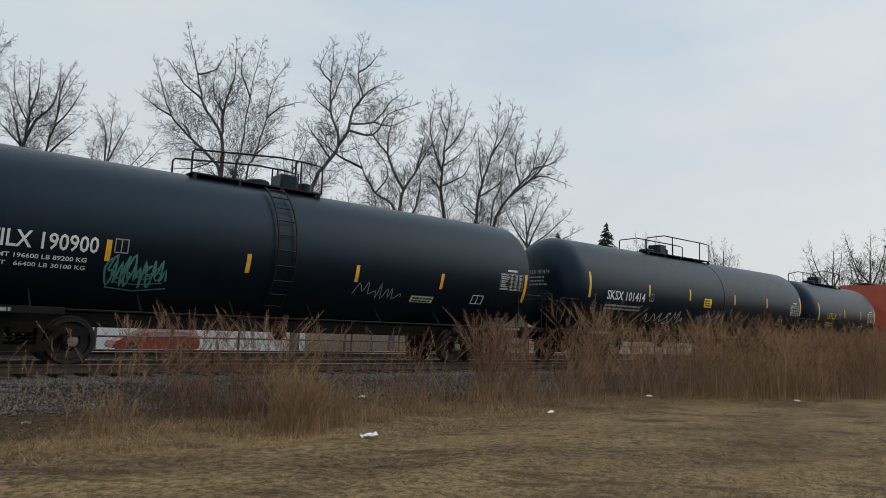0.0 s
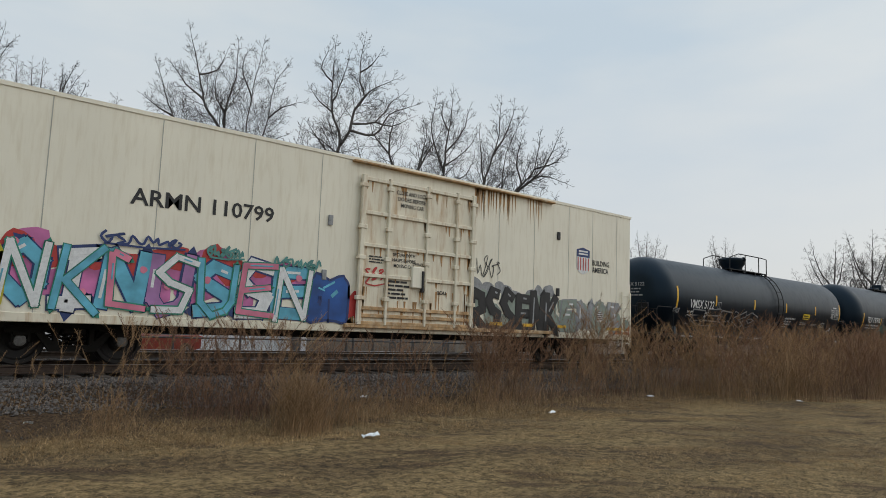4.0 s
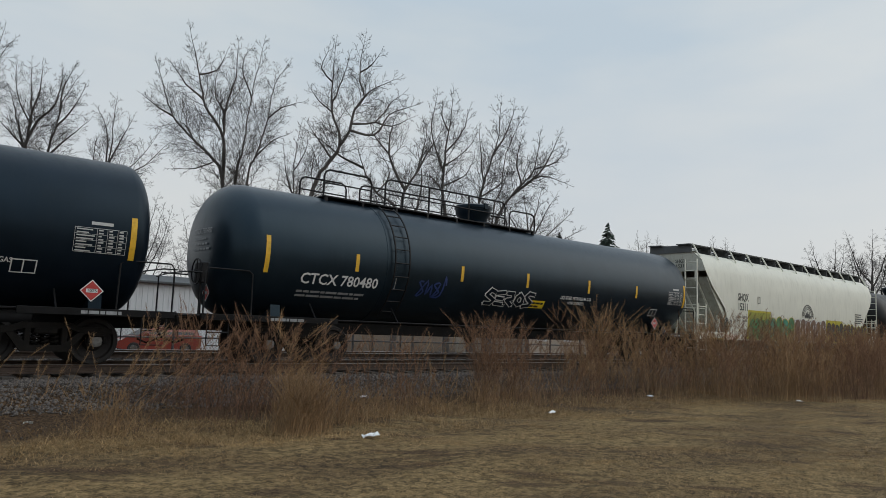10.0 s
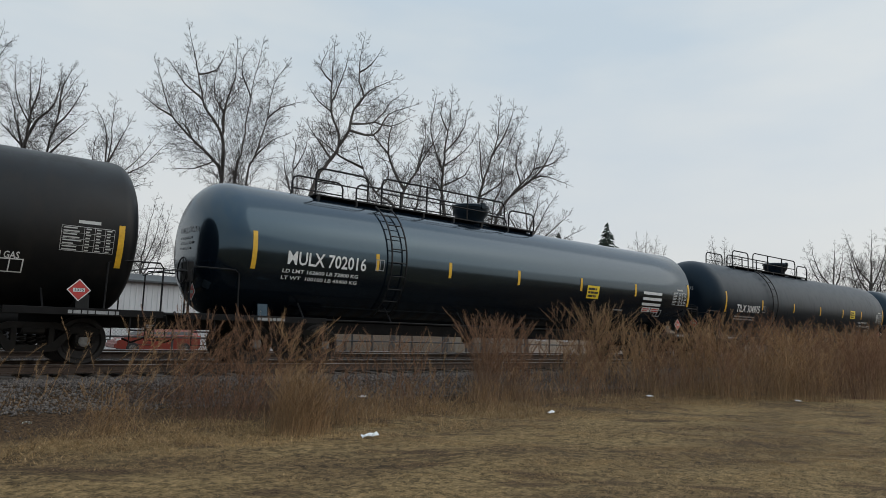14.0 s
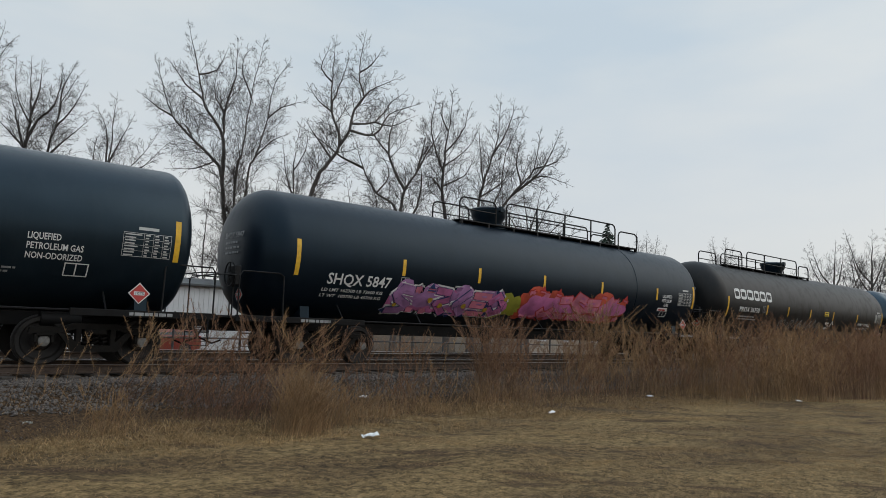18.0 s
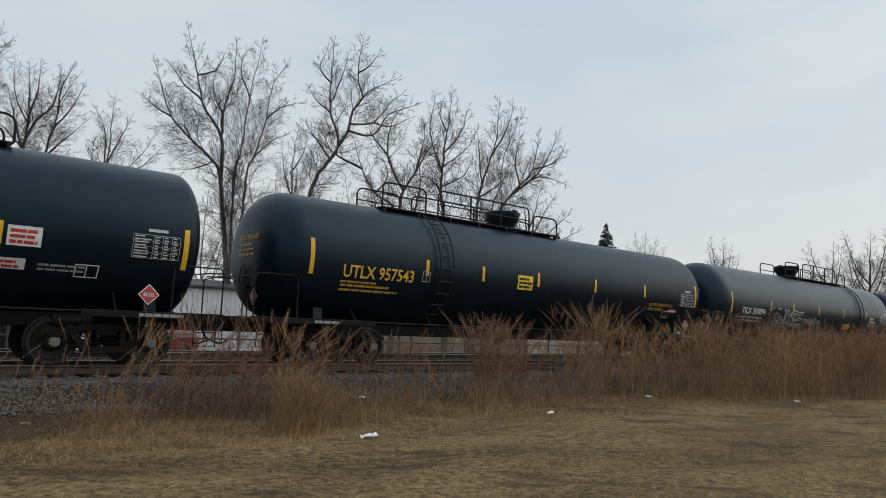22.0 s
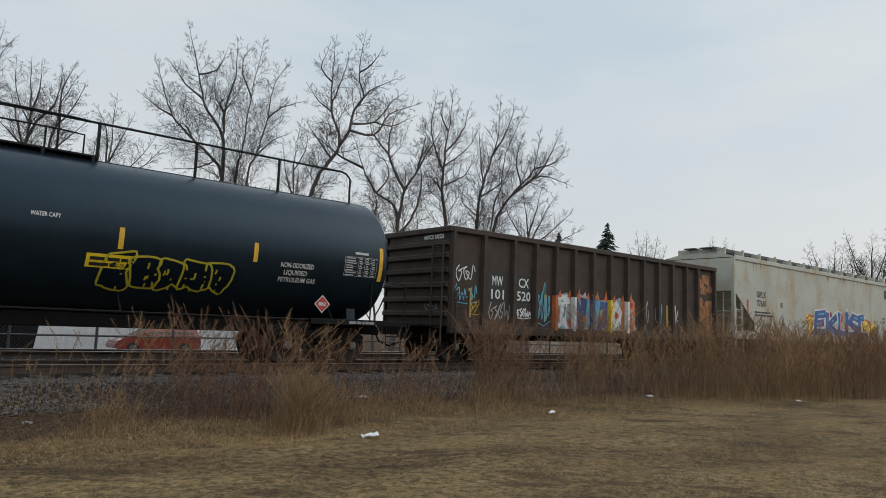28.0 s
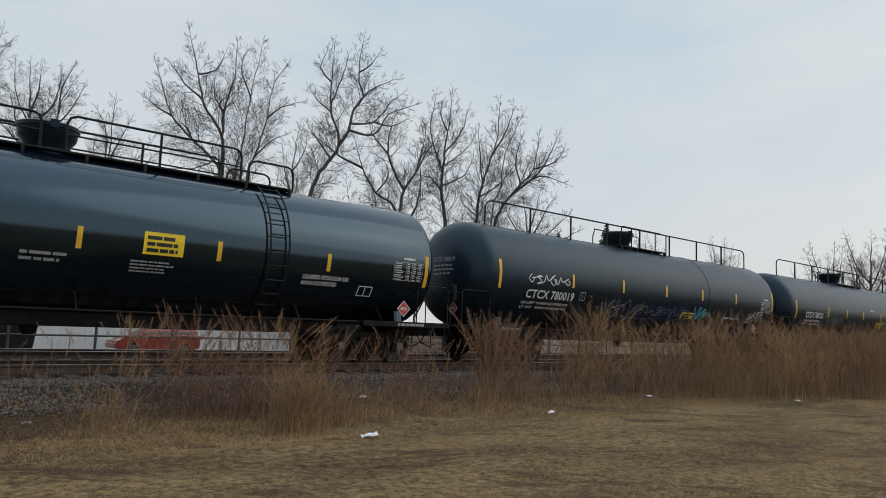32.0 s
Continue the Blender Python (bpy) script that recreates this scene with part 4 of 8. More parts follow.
# ---------------------------------------------------------------- tank cars
def tank_car(name, label, rear, front, R=1.58, zc=2.60, paint="tank_black", stripes=(), stripe_z=2.46, platform=None, dome=None, ladder=None,
             long_rail=False, bands=(), cap="cap", dome_kind="round", seed=1, head=0.95, nose=0.55):
    """A railway tank car. rear and front: the end stripes on the line at 16 s; the other places are on the line too."""
    c = (rear + front) / 2
    L = lambda s: s - c
    car = new_car(name, c, label, "tank car")
    rnd = random.Random(seed)
    xr, xf = L(rear), L(front)
    e0, e1 = xr - head, xf + head * nose      # outermost points of the heads
    body = []
    t0, t1 = xr - 0.10, xf + 0.06
    for k in range(9):
        a = math.pi / 2 * k / 8
        body.append((t0 - (t0 - e0) * math.cos(a), max(0.02, R * math.sin(a) ** 0.62)))
    nseg = 10
    for k in range(1, nseg):
        body.append((t0 + (t1 - t0) * k / nseg, R))
    for k in range(9):
        a = math.pi / 2 * (1 - k / 8)
        body.append((t1 + (e1 - t1) * math.cos(a), max(0.02, R * math.sin(a) ** 0.62)))
    tank = part("tank", Shape().lathe(body, "x", 64, (0, 0, zc)), M[paint], car, "", True)
    for s in bands:
        part("weld_band", Shape().lathe([(L(s) - 0.16, R), (L(s) - 0.15, R + 0.012), (L(s) + 0.15, R + 0.012), (L(s) + 0.16, R)], "x", 64, (0, 0, zc)), M[paint], car, "", True)

    def surface(u, v, lift):
        """u: place on the line; v: height above rail."""
        a = max(-1.45, min(1.45, (v - zc) / R))
        return (L(u), -(R + lift) * math.cos(a), zc + (R + lift) * math.sin(a))

    # underframe
    x0, x1 = e0 - 0.42, e1 + 0.42
    sill = Shape()
    sill.box(x0, x1, -0.28, 0.28, 0.72, 1.02, 0.02)
    part("centre_sill", sill, M["frame_black"], car)
    for x, d in ((xr + 0.55, -1), (xf - 0.45, 1)):
        end = x0 if d < 0 else x1
        pl = Shape().box(min(x - d * 0.8, end), max(x - d * 0.8, end), -1.48, 1.48, 1.02, 1.06, 0.01)
        part("end_platform", pl, M["frame_black"], car)
        part("side_sill", Shape().box(min(x - d * 1.4, end), max(x - d * 1.4, end), -1.50, -1.42, 0.95, 1.09, 0.01), M["frame_black"], car)
        part("side_sill", Shape().box(min(x - d * 1.4, end), max(x - d * 1.4, end), 1.42, 1.50, 0.95, 1.09, 0.01), M["frame_black"], car)
        saddle = Shape().prism([(-1.02, 1.06), (-0.98, 1.36), (-0.8, 1.22), (0, 1.03), (0.8, 1.22), (0.98, 1.36), (1.02, 1.06)], "x", x - 0.12, x + 0.12)
        part("saddle", saddle, M[paint], car)
        # end handrail loop and steps
        hr = Shape()
        for sy in (-1, 1):
            hr.tube([(end - d * 0.05, sy * 1.44, 1.06), (end - d * 0.05, sy * 1.44, 1.95), (end - d * 0.12, sy * 1.44, 2.05), (end - d * 1.0, sy * 1.45, 2.05),
                     (end - d * 1.10, sy * 1.45, 1.98), (end - d * 1.12, sy * 1.45, 1.06)], 0.018, 6)
            st = [(end - d * 0.15, sy * 1.46, 1.0), (end - d * 0.15, sy * 1.46, 0.42), (end - d * 0.62, sy * 1.46, 0.42), (end - d * 0.62, sy * 1.46, 1.0)]
            hr.tube(st, 0.016, 5)
            hr.tube([(end - d * 0.15, sy * 1.46, 0.7), (end - d * 0.62, sy * 1.46, 0.7)], 0.016, 5)
        hr.tube([(end, -1.44, 1.95), (end, -0.6, 2.0), (end, 0.6, 2.0), (end, 1.44, 1.95)], 0.016, 5)
        part("end_handrail", hr, M["rail_paint"], car)
        # inspection wording on the sill
        w = Paint(lambda u, v, lift: (u, -1.50 - lift, v), 0.004)
        a = x - 0.35
        w.bars(a, 0.985, 0.9, 0.07, 1, rnd, 0.9, 0.3)
        w.done("sill_lettering", M["gray_paint"], car)
    brake = wheel_ring(-0.75, 0.28, 2.0, e0 - 0.30)
    brake.box(e0 - 0.27, e0 - 0.12, -0.95, -0.55, 1.75, 2.2, 0.02)
    brake.tube([(e0 - 0.2, -0.75, 1.75), (e0 - 0.2, -0.75, 1.0)], 0.02, 5)
    part("hand_brake", brake, M["rail_paint"], car)
    part("air_reservoir", Shape().lathe([(e1 - 2.75, 0.02), (e1 - 2.7, 0.15), (e1 - 2.0, 0.15), (e1 - 1.95, 0.02)], "x", 14, (0, -0.7, 0.86)), M["frame_black"], car, "", True)
    # side walk bars low on the flank
    sb = Shape().tube([(xr + 1.0, -1.40, 1.05), (xf - 0.9, -1.40, 1.05)], 0.022, 6)
    for k in range(7):
        x = xr + 1.4 + (xf - xr - 2.6) * k / 6
        sb.tube([(x, -1.40, 1.05), (x, -1.05, zc - math.sqrt(max(0, R * R - 1.05 ** 2)) + 0.02)], 0.018, 5)
    part("side_safety_bar", sb, M["rail_paint"], car)
    # bottom outlet
    ox = L(dome if dome is not None else c)
    part("bottom_outlet", Shape().lathe([(0.55, 0.10), (0.62, 0.16), (0.95, 0.2), (1.1, 0.3)], "z", 16, (ox, 0, 0)), M["frame_black"], car, "", True)
    add_trucks(car, (xr + 1.35, xf - 1.25), cap)
    add_couplers(car, x0 - 0.42, x1 + 0.42)

    # reflector stripes
    for s in (rear, front):
        st = Paint(surface, 0.006).rect(s - 0.055, s + 0.055, stripe_z - 0.42, stripe_z + 0.42)
        st.done("reflector_stripe", M["yellow_paint"], car, "tall yellow reflector strip")
    for s in stripes:
        st = Paint(surface, 0.006).rect(s - 0.05, s + 0.05, stripe_z - 0.21, stripe_z + 0.21)
        st.done("reflector_stripe", M["yellow_paint"], car)

    # top fittings
    top = zc + R
    if dome is not None:
        x = L(dome)
        if dome_kind == "round":
            d = Shape().lathe([(top - 0.12, 0.42), (top + 0.16, 0.44), (top + 0.30, 0.54), (top + 0.46, 0.56), (top + 0.47, 0.59), (top + 0.54, 0.59), (top + 0.58, 0.52), (top + 0.61, 0.05)], "z", 24, (x, 0, 0))
            d.lathe([(top - 0.1, 0.62), (top + 0.03, 0.58)], "z", 24, (x, 0, 0))
            d.box(x - 0.08, x + 0.08, -0.6, -0.5, top + 0.42, top + 0.6, 0.01)
            part("valve_dome", d, M["tank_black"], car, "", True)
        else:
            d = Shape().box(x - 0.35, x + 0.12, -0.28, 0.28, top - 0.05, top + 0.42, 0.04)
            d.lathe([(top - 0.05, 0.18), (top + 0.30, 0.18), (top + 0.34, 0.1)], "z", 14, (x + 0.5, 0.1, 0))
            d.lathe([(top - 0.05, 0.30), (top + 0.14, 0.30), (top + 0.18, 0.26), (top + 0.2, 0.02)], "z", 18, (x - 0.85, 0, 0))
            part("valve_housing", d, M["tank_black"], car, "", True)
    if platform is not None:
        a, b = L(platform[0]), L(platform[1])
        dx = L(dome) if dome is not None else (a + b) / 2
        yw = 0.62
        zt = top + 0.06
        gr = Shape()
        for side in (-1, 1):
            y0, y1 = (-yw - 0.02, -yw + 0.34) if side < 0 else (yw - 0.34, yw + 0.02)
            zz = zc + math.sqrt(R * R - (yw - 0.2) ** 2) + 0.02
            gr.box(a, b, y0, y1, zz + 0.01, zz + 0.03)
            gr.box(a, b, (y0 if side < 0 else y1) - 0.015, (y0 if side < 0 else y1) + 0.015, zz, zz + 0.035)
            n = max(3, int((b - a) / 1.1))
            for k in range(n + 1):
                x = a + 0.08 + (b - a - 0.16) * k / n
                yy = yw * side
                gr.box(x - 0.03, x + 0.03, yy - 0.05, yy + 0.05, zc + math.sqrt(max(0, R * R - yw * yw)) - 0.06, zz)
        part("walkway", gr, M["rail_paint"], car)
        zz = zc + math.sqrt(R * R - (yw - 0.2) ** 2) + 0.04
        hz = zz + 0.74
        for side in (-1, 1):
            hr = Shape()
            y = side * yw
            if (b - a) < 5.0:
                hr.tube([(a, y, zz), (a, y, hz - 0.28), (a + 0.05, y, hz - 0.22), (dx - 0.6, y, hz - 0.02), (dx + 0.3, y, hz - 0.02), (b - 0.5, y, hz - 0.02), (b, y, hz - 0.05), (b, y, zz)], 0.022, 6)
                hr.tube([(b - 0.75, y, zz), (b - 0.75, y, hz)], 0.022, 6)
                hr.tube([(dx, y, zz), (dx, y, hz)], 0.022, 6)
            else:
                # a hoop at the rear, the long run with its mid rail, and a lower hoop at the front
                g0 = L(ladder) - 0.35 if ladder is not None and a + 1.6 < L(ladder) < b - 3.0 else a + 1.5
                for p, q, hi in ((a, g0, hz - 0.06), (g0 + 0.45, b - 1.35, hz), (b - 1.15, b, hz - 0.20)):
                    hr.tube([(p, y, zz), (p, y, hi - 0.16), (p + 0.05, y, hi - 0.05), (p + 0.16, y, hi), (q - 0.16, y, hi), (q - 0.05, y, hi - 0.05), (q, y, hi - 0.16), (q, y, zz)], 0.026, 6)
                    if q - p > 1.3:
                        hr.tube([(p + 0.02, y, zz + 0.34), (q - 0.02, y, zz + 0.34)], 0.019, 5)
                    k = max(1, int(round((q - p) / 1.5)))
                    for i in range(1, k):
                        x = p + (q - p) * i / k
                        hr.tube([(x, y, zz), (x, y, hi)], 0.028, 6)
            part("top_handrail", hr, M["rail_paint"], car)
    if long_rail:
        hr = Shape()
        y, zz = -0.50, zc + math.sqrt(R * R - 0.50 ** 2) - 0.03
        a, b = xr + 0.35, xf - 0.35
        hr.tube([(a, y, zz - 0.05), (a, y, zz + 0.62), (a + 0.10, y, zz + 0.76), (a + 0.3, y, zz + 0.82), (b - 0.3, y, zz + 0.82), (b - 0.12, y, zz + 0.78), (b, y, zz + 0.66), (b, y, zz)], 0.026, 6)
        part("long_handrail", hr, M["rail_paint"], car)
        for k in range(1, 8):
            x = a + (b - a) * k / 8
            post = Shape().tube([(x, y, zz - 0.12), (x, y, zz + 0.82)], 0.034, 6).box(x - 0.13, x + 0.13, y - 0.05, y + 0.05, zz - 0.10, zz + 0.03, 0.01)
            part("handrail_post", post, M["rail_paint"], car)
        part("long_walkway", Shape().box(a, b, y - 0.03, y + 0.30, zz + 0.0, zz + 0.03), M["rail_paint"], car)
    if ladder is not None:
        ld = Shape()
        x = L(ladder)
        for dx2 in (-0.23, 0.23):
            ld.tube([(x + dx2, -(R + 0.10) * math.cos(a), zc + (R + 0.10) * math.sin(a)) for a in np.linspace(-0.95, 1.05, 16)], 0.022, 5)
        for a in np.linspace(-0.85, 1.0, 10):
            ld.tube([(x - 0.23, -(R + 0.10) * math.cos(a), zc + (R + 0.10) * math.sin(a)), (x + 0.23, -(R + 0.10) * math.cos(a), zc + (R + 0.10) * math.sin(a))], 0.016, 5)
        part("side_ladder", ld, M["rail_paint"], car)
    return car, surface


def marks(car, surface, rows, ink="white_paint"):
    """Lettering rows (text, u, v, cap height, width) in one colour."""
    for text, u, v, h, w in rows:
        Paint(surface, 0.010).text(text, u, v, h, w).done("lettering", M[ink], car)


def small_print(car, surface, rows, seed, ink="gray_paint"):
    """Blocks of small wording as bars: (u, v, width, height, lines)."""
    rnd, p = random.Random(seed), Paint(surface, 0.010)
    for u, v, w, h, n in rows:
        p.bars(u, v, w, h, n, rnd)
    return p.done("small_lettering", M[ink], car)


def plate(car, surface, u, v, w, h, material, seed, ink="black_paint", lines=3, label="", name="sign_plate"):
    """A flat sign with bars for its wording."""
    a = Paint(surface, 0.010).rect(u, u + w, v, v + h)
    ob = a.done(name, M[material], car, label)
    b = Paint(surface, 0.013)
    b.bars(u + w * 0.08, v + h * 0.12, w * 0.9, h * 0.82, lines, random.Random(seed), 0.6, 0.2)
    b.done("sign_wording", M[ink], ob)
    return ob


def stencil_box(car, surface, u, v, w, h, ink="white_paint"):
    """A small outlined box, split by rules."""
    p, t = Paint(surface, 0.010), 0.022
    p.rect(u, u + w, v, v + t).rect(u, u + w, v + h - t, v + h).rect(u, u + t, v, v + h).rect(u + w - t, u + w, v, v + h)
    p.rect(u + w * 0.45, u + w * 0.45 + t, v, v + h)
    return p.done("stencil_box", M[ink], car)


def head_marks(car, rear, front, R, zc, head, text, ink, seed):
    """Small lettering on the curved rear head."""
    c = (rear + front) / 2
    rnd = random.Random(seed)
    xh = rear - c - 0.02

    def surface(u, v, lift):
        y, z = u, v - zc
        rr = min(0.985, math.hypot(y, z) / R)
        a = math.asin(rr ** (1 / 0.62))
        t0, e0 = rear - c - 0.10, rear - c - head
        return (t0 - (t0 - e0) * math.cos(a) - lift * 1.5, y, v)
    p = Paint(lambda u, v, lift: surface(-u, v, lift), 0.012)
    # lettering runs across the head, from its far side to the near side
    pts, faces = letters(text, 0.13)
    wide = max(q[0] for q in pts)
    k = 0.95 / wide
    p.shape.add([Vector(surface(0.30 - a * k, zc + 0.30 + b, 0.014)) for a, b in pts], faces)
    for i in range(3):
        y0 = 0.25
        for j in range(5):
            w = rnd.uniform(0.06, 0.16)
            z = zc + 0.16 - 0.12 * i
            p.shape.add([Vector(surface(y, zz, 0.014)) for y, zz in ((y0, z), (y0 - w, z), (y0 - w, z + 0.05), (y0, z + 0.05))], [(0, 1, 2, 3)])
            y0 -= w + 0.04
    p.done("head_lettering", M[ink], car)


def tank_set(name, label, mark, rear, front, ink="white_paint", text_at=None, text_h=0.30, text_z=2.14, R=1.58, zc=2.60, seed=1, table=True, hazard="1075", hazard_at=0.65, weights=None, box=True, **kw):
    """A tank car with the lettering that all of them carry."""
    car, srf = tank_car(name, label, rear, front, R=R, zc=zc, seed=seed, **kw)
    u0, u1 = text_at
    marks(car, srf, [(mark, u0, text_z, text_h, u1 - u0)], ink)
    if weights:
        marks(car, srf, [(weights[0], u0 - 0.08, text_z - 0.2, 0.085, (u1 - u0) * 0.95), (weights[1], u0 - 0.08, text_z - 0.36, 0.085, (u1 - u0) * 0.95)], ink)
    else:
        small_print(car, srf, [(u0, text_z - 0.36, (u1 - u0) * 0.95, 0.24, 2)], seed, "gray_paint" if ink == "white_paint" else "yellow_dull")
    stencil_box(car, srf, u1 + 0.28, text_z + 0.04, 0.26, 0.28, "gray_paint")
    if table:
        data_table(srf, car, front - 1.05, 2.13, 0.92, 0.46, seed)
    if box:
        stencil_box(car, srf, front - 2.0, 1.62, 0.42, 0.28)
    head_marks(car, rear, front, R, zc, kw.get("head", 0.95), mark, "gray_paint" if ink == "white_paint" else "yellow_dull", seed)
    if hazard:
        placard(box_surface((rear + front) / 2, -1.50), car, front - hazard_at, 1.42, 0.21, "red_paint", hazard, "black_paint")
        # the placard on the rear head's bracket
        placard(lambda u, v, lift: (rear - (rear + front) / 2 - 0.98 - lift, 0.55 - u, v), car, 1.25, 1.55, 0.2, "red_paint", hazard, "black_paint")
    return car, srf


# ---------------------------------------------------------------- the train, from its head to its tail
def build_train():
    # a short black tank car and the car before it, seen only as they leave
    car, srf = tank_set("tank_car", "short black tank car with yellow lettering", "UTLX 290114"[:4], 199.23, 206.6, "yellow_dull", (200.2, 201.4), R=1.52, zc=2.5, paint="tank_black",
                        stripes=(202.4, 204.6), platform=(200.8, 204.3), dome=202.6, dome_kind="box", seed=21, hazard="")
    car, srf = tank_set("tank_car", "black tank car with white lettering and yellow strips", "SKSX 101414", 181.18, 196.89, text_at=(182.1, 184.3), R=1.60, zc=2.58,
                        stripes=(184.56, 187.26, 190.7, 193.54), stripe_z=2.56, platform=(185.83, 190.41), dome=187.6, dome_kind="box", bands=(190.0,), seed=22, hazard="")
    plate(car, srf, 188.3, 2.15, 0.55, 0.34, "yellow_sign", 1)
    tag_strokes(srf, car, M["white_paint"], 184.6, 1.35, 2.6, 0.55, 6, 31, 0.03)
    tag_strokes(srf, car, M["teal_line"], 188.0, 1.4, 1.6, 0.5, 5, 32, 0.03)
    car, srf = tank_set("tank_car", "black tank car with white lettering and a teal tag", "TILX 190900", 163.9, 178.12, text_at=(164.48, 166.31), R=1.60, zc=2.60,
                        stripes=(166.49, 169.35, 172.18, 174.89), stripe_z=2.2, platform=(168.3, 171.6), dome=171.0, dome_kind="box", ladder=170.2, bands=(170.2,), seed=23, hazard="", weights=("LD LMT 196600 LB 89200 KG", "LT WT   66400 LB 30100 KG"),
                        text_z=2.13)
    tag_strokes(srf, car, M["teal_line"], 166.5, 1.5, 1.2, 0.62, 7, 33, 0.04)
    tag_strokes(srf, car, M["teal_line"], 166.6, 1.62, 1.0, 0.4, 5, 37, 0.03, 0.02)
    tag_strokes(srf, car, M["gray_paint"], 172.2, 1.6, 1.5, 0.4, 4, 34, 0.02)
    plate(car, srf, 174.0, 1.55, 0.75, 0.2, "pale_sign", 2, lines=2)
    car, srf = tank_set("tank_car", "black tank car with white outline lettering along its flank", "VMSX 5122", 145.8, 160.89, text_at=(146.71, 148.47), R=1.49, zc=2.54, text_z=2.1, text_h=0.32,
                        stripes=(148.62, 151.84, 154.86, 157.99), stripe_z=2.45, platform=(151.36, 154.78), dome=152.75, ladder=154.1, seed=24, hazard="", weights=("LD LMT 206900 LB 93800 KG", "LT WT   79100 LB 36000 KG"))
    placard(srf, car, 160.25, 1.48, 0.2, "white_paint", "3257", "black_paint")
    plate(car, srf, 156.7, 2.0, 0.72, 0.26, "yellow_sign", 3, lines=2)
    w0 = 1.08
    marks(car, srf, [("MAXIMUM OPERATING PRESSURE FOR", 154.88, 1.93, 0.085, w0), ("HEATER COILS 100 PSI", 154.88, 1.79, 0.085, w0 * 0.66), ("EXTERIOR HEATER COILS", 154.88, 1.65, 0.085, w0 * 0.7), ("NO INLET TOP OUTLET", 154.88, 1.51, 0.085, w0 * 0.62)])
    small_print(car, srf, [(156.6, 1.72, 0.7, 0.16, 2), (157.8, 1.7, 0.75, 0.14, 2)], 5)
    stroke_piece(srf, car, 147.0, 1.36, 5.3, 0.72, "RERKO", 41, ("tank_black",), "gray_paint", 0.20, 0.05, 0.012)
    tag_strokes(srf, car, M["gray_paint"], 152.8, 1.45, 1.6, 0.35, 6, 42, 0.02)
    tag_strokes(srf, car, M["gray_paint"], 145.6, 1.85, 0.5, 0.22, 3, 43, 0.035)
    refrigerator_car()
    car, srf = tank_set("tank_car", "black tank car with yellow lettering and white scribbles", "UTLX 667523", 107.06, 120.3, "yellow_paint", (108.0, 110.12), R=1.49, zc=2.55, text_z=2.22,
                        stripes=(110.3, 112.6, 115.0, 117.35), stripe_z=2.08, platform=(111.11, 115.44), dome=112.5, bands=(114.3,), seed=25, hazard="", weights=("LD LMT 190700 LB 86500 KG", "LT WT   72300 LB 32805 KG"), text_h=0.34, paint="tank_brown_black", head=1.25)
    plate(car, srf, 111.15, 2.58, 1.15, 0.22, "white_paint", 4, lines=1, name="name_board")
    small_print(car, srf, [(111.9, 1.98, 0.65, 0.5, 4)], 6, "yellow_dull")
    plate(car, srf, 116.45, 2.15, 0.8, 0.26, "yellow_sign", 5, lines=2)
    for u, v, n in ((107.32, 1.66, 5), (111.64, 1.5, 5)):
        p = Paint(srf, 0.012)
        for k in range(n):
            a = math.pi * k / n
            p.line([(u - 0.24 * math.cos(a), v - 0.24 * math.sin(a)), (u + 0.24 * math.cos(a), v + 0.24 * math.sin(a))], 0.03)
        p.done("painted_star", M["white_paint"], car)
    tag_strokes(srf, car, M["white_paint"], 110.2, 1.45, 2.7, 0.62, 6, 44, 0.03)
    tag_strokes(srf, car, M["white_paint"], 115.0, 1.95, 1.5, 0.42, 4, 45, 0.04)
    curved_hopper()
    car, srf = tank_set("tank_car", "dusty blue-black tank car with white lettering and a bubble tag", "CTCX 780480", 68.09, 85.09, text_at=(68.98, 71.15), paint="tank_blue_black", text_z=1.86,
                        stripes=(70.46, 73.89, 76.51, 79.41, 82.04), platform=(69.96, 77.77), dome=75.65, ladder=71.75, bands=(71.5,), seed=26, hazard_at=1.86, text_h=0.26)
    stroke_piece(srf, car, 74.9, 1.62, 2.0, 0.5, "SEROS", 46, ("tank_black",), "white_paint", 0.10, 0.028, 0.012)
    plate(car, srf, 76.7, 1.62, 0.75, 0.26, "yellow_sign", 6, lines=2)
    marks(car, srf, [("LIQUEFIED PETROLEUM GAS", 78.1, 2.0, 0.10, 1.5), ("NON-ODORIZED", 78.5, 1.84, 0.10, 0.8)])
    tag_strokes(srf, car, M["navy_paint"], 72.4, 1.75, 1.1, 0.5, 4, 47, 0.05)
    car, srf = tank_set("tank_car", "black tank car with white lettering and a yellow notice", "TILX 304975", 47.66, 65.23, text_at=(48.56, 50.56), text_z=2.1, paint="tank_black",
                        stripes=(50.79, 53.89, 56.81, 59.58, 62.05), platform=(50.01, 57.62), dome=55.5, ladder=51.8, seed=27)
    plate(car, srf, 60.55, 2.25, 0.62, 0.40, "yellow_sign", 7)
    marks(car, srf, [("NON-ODORIZED", 61.75, 2.02, 0.10, 1.2), ("LIQUEFIED PETROLEUM GAS", 61.75, 1.82, 0.10, 1.5)])
    car, srf = tank_set("tank_car", "glossy black tank car with white lettering and a white bar panel", "MULX 702016", 27.13, 44.77, text_at=(27.92, 30.07), text_z=2.28, paint="tank_gloss",
                        stripes=(30.4, 32.8, 35.49, 38.39, 41.37), stripe_z=2.52, platform=(29.09, 37.11), dome=34.9, ladder=31.0, seed=28, weights=("LD LMT 162600 LB 73800 KG", "LT WT  100100 LB 45400 KG"))
    plate(car, srf, 38.7, 2.1, 0.62, 0.42, "yellow_sign", 8)
    p = Paint(srf, 0.011)
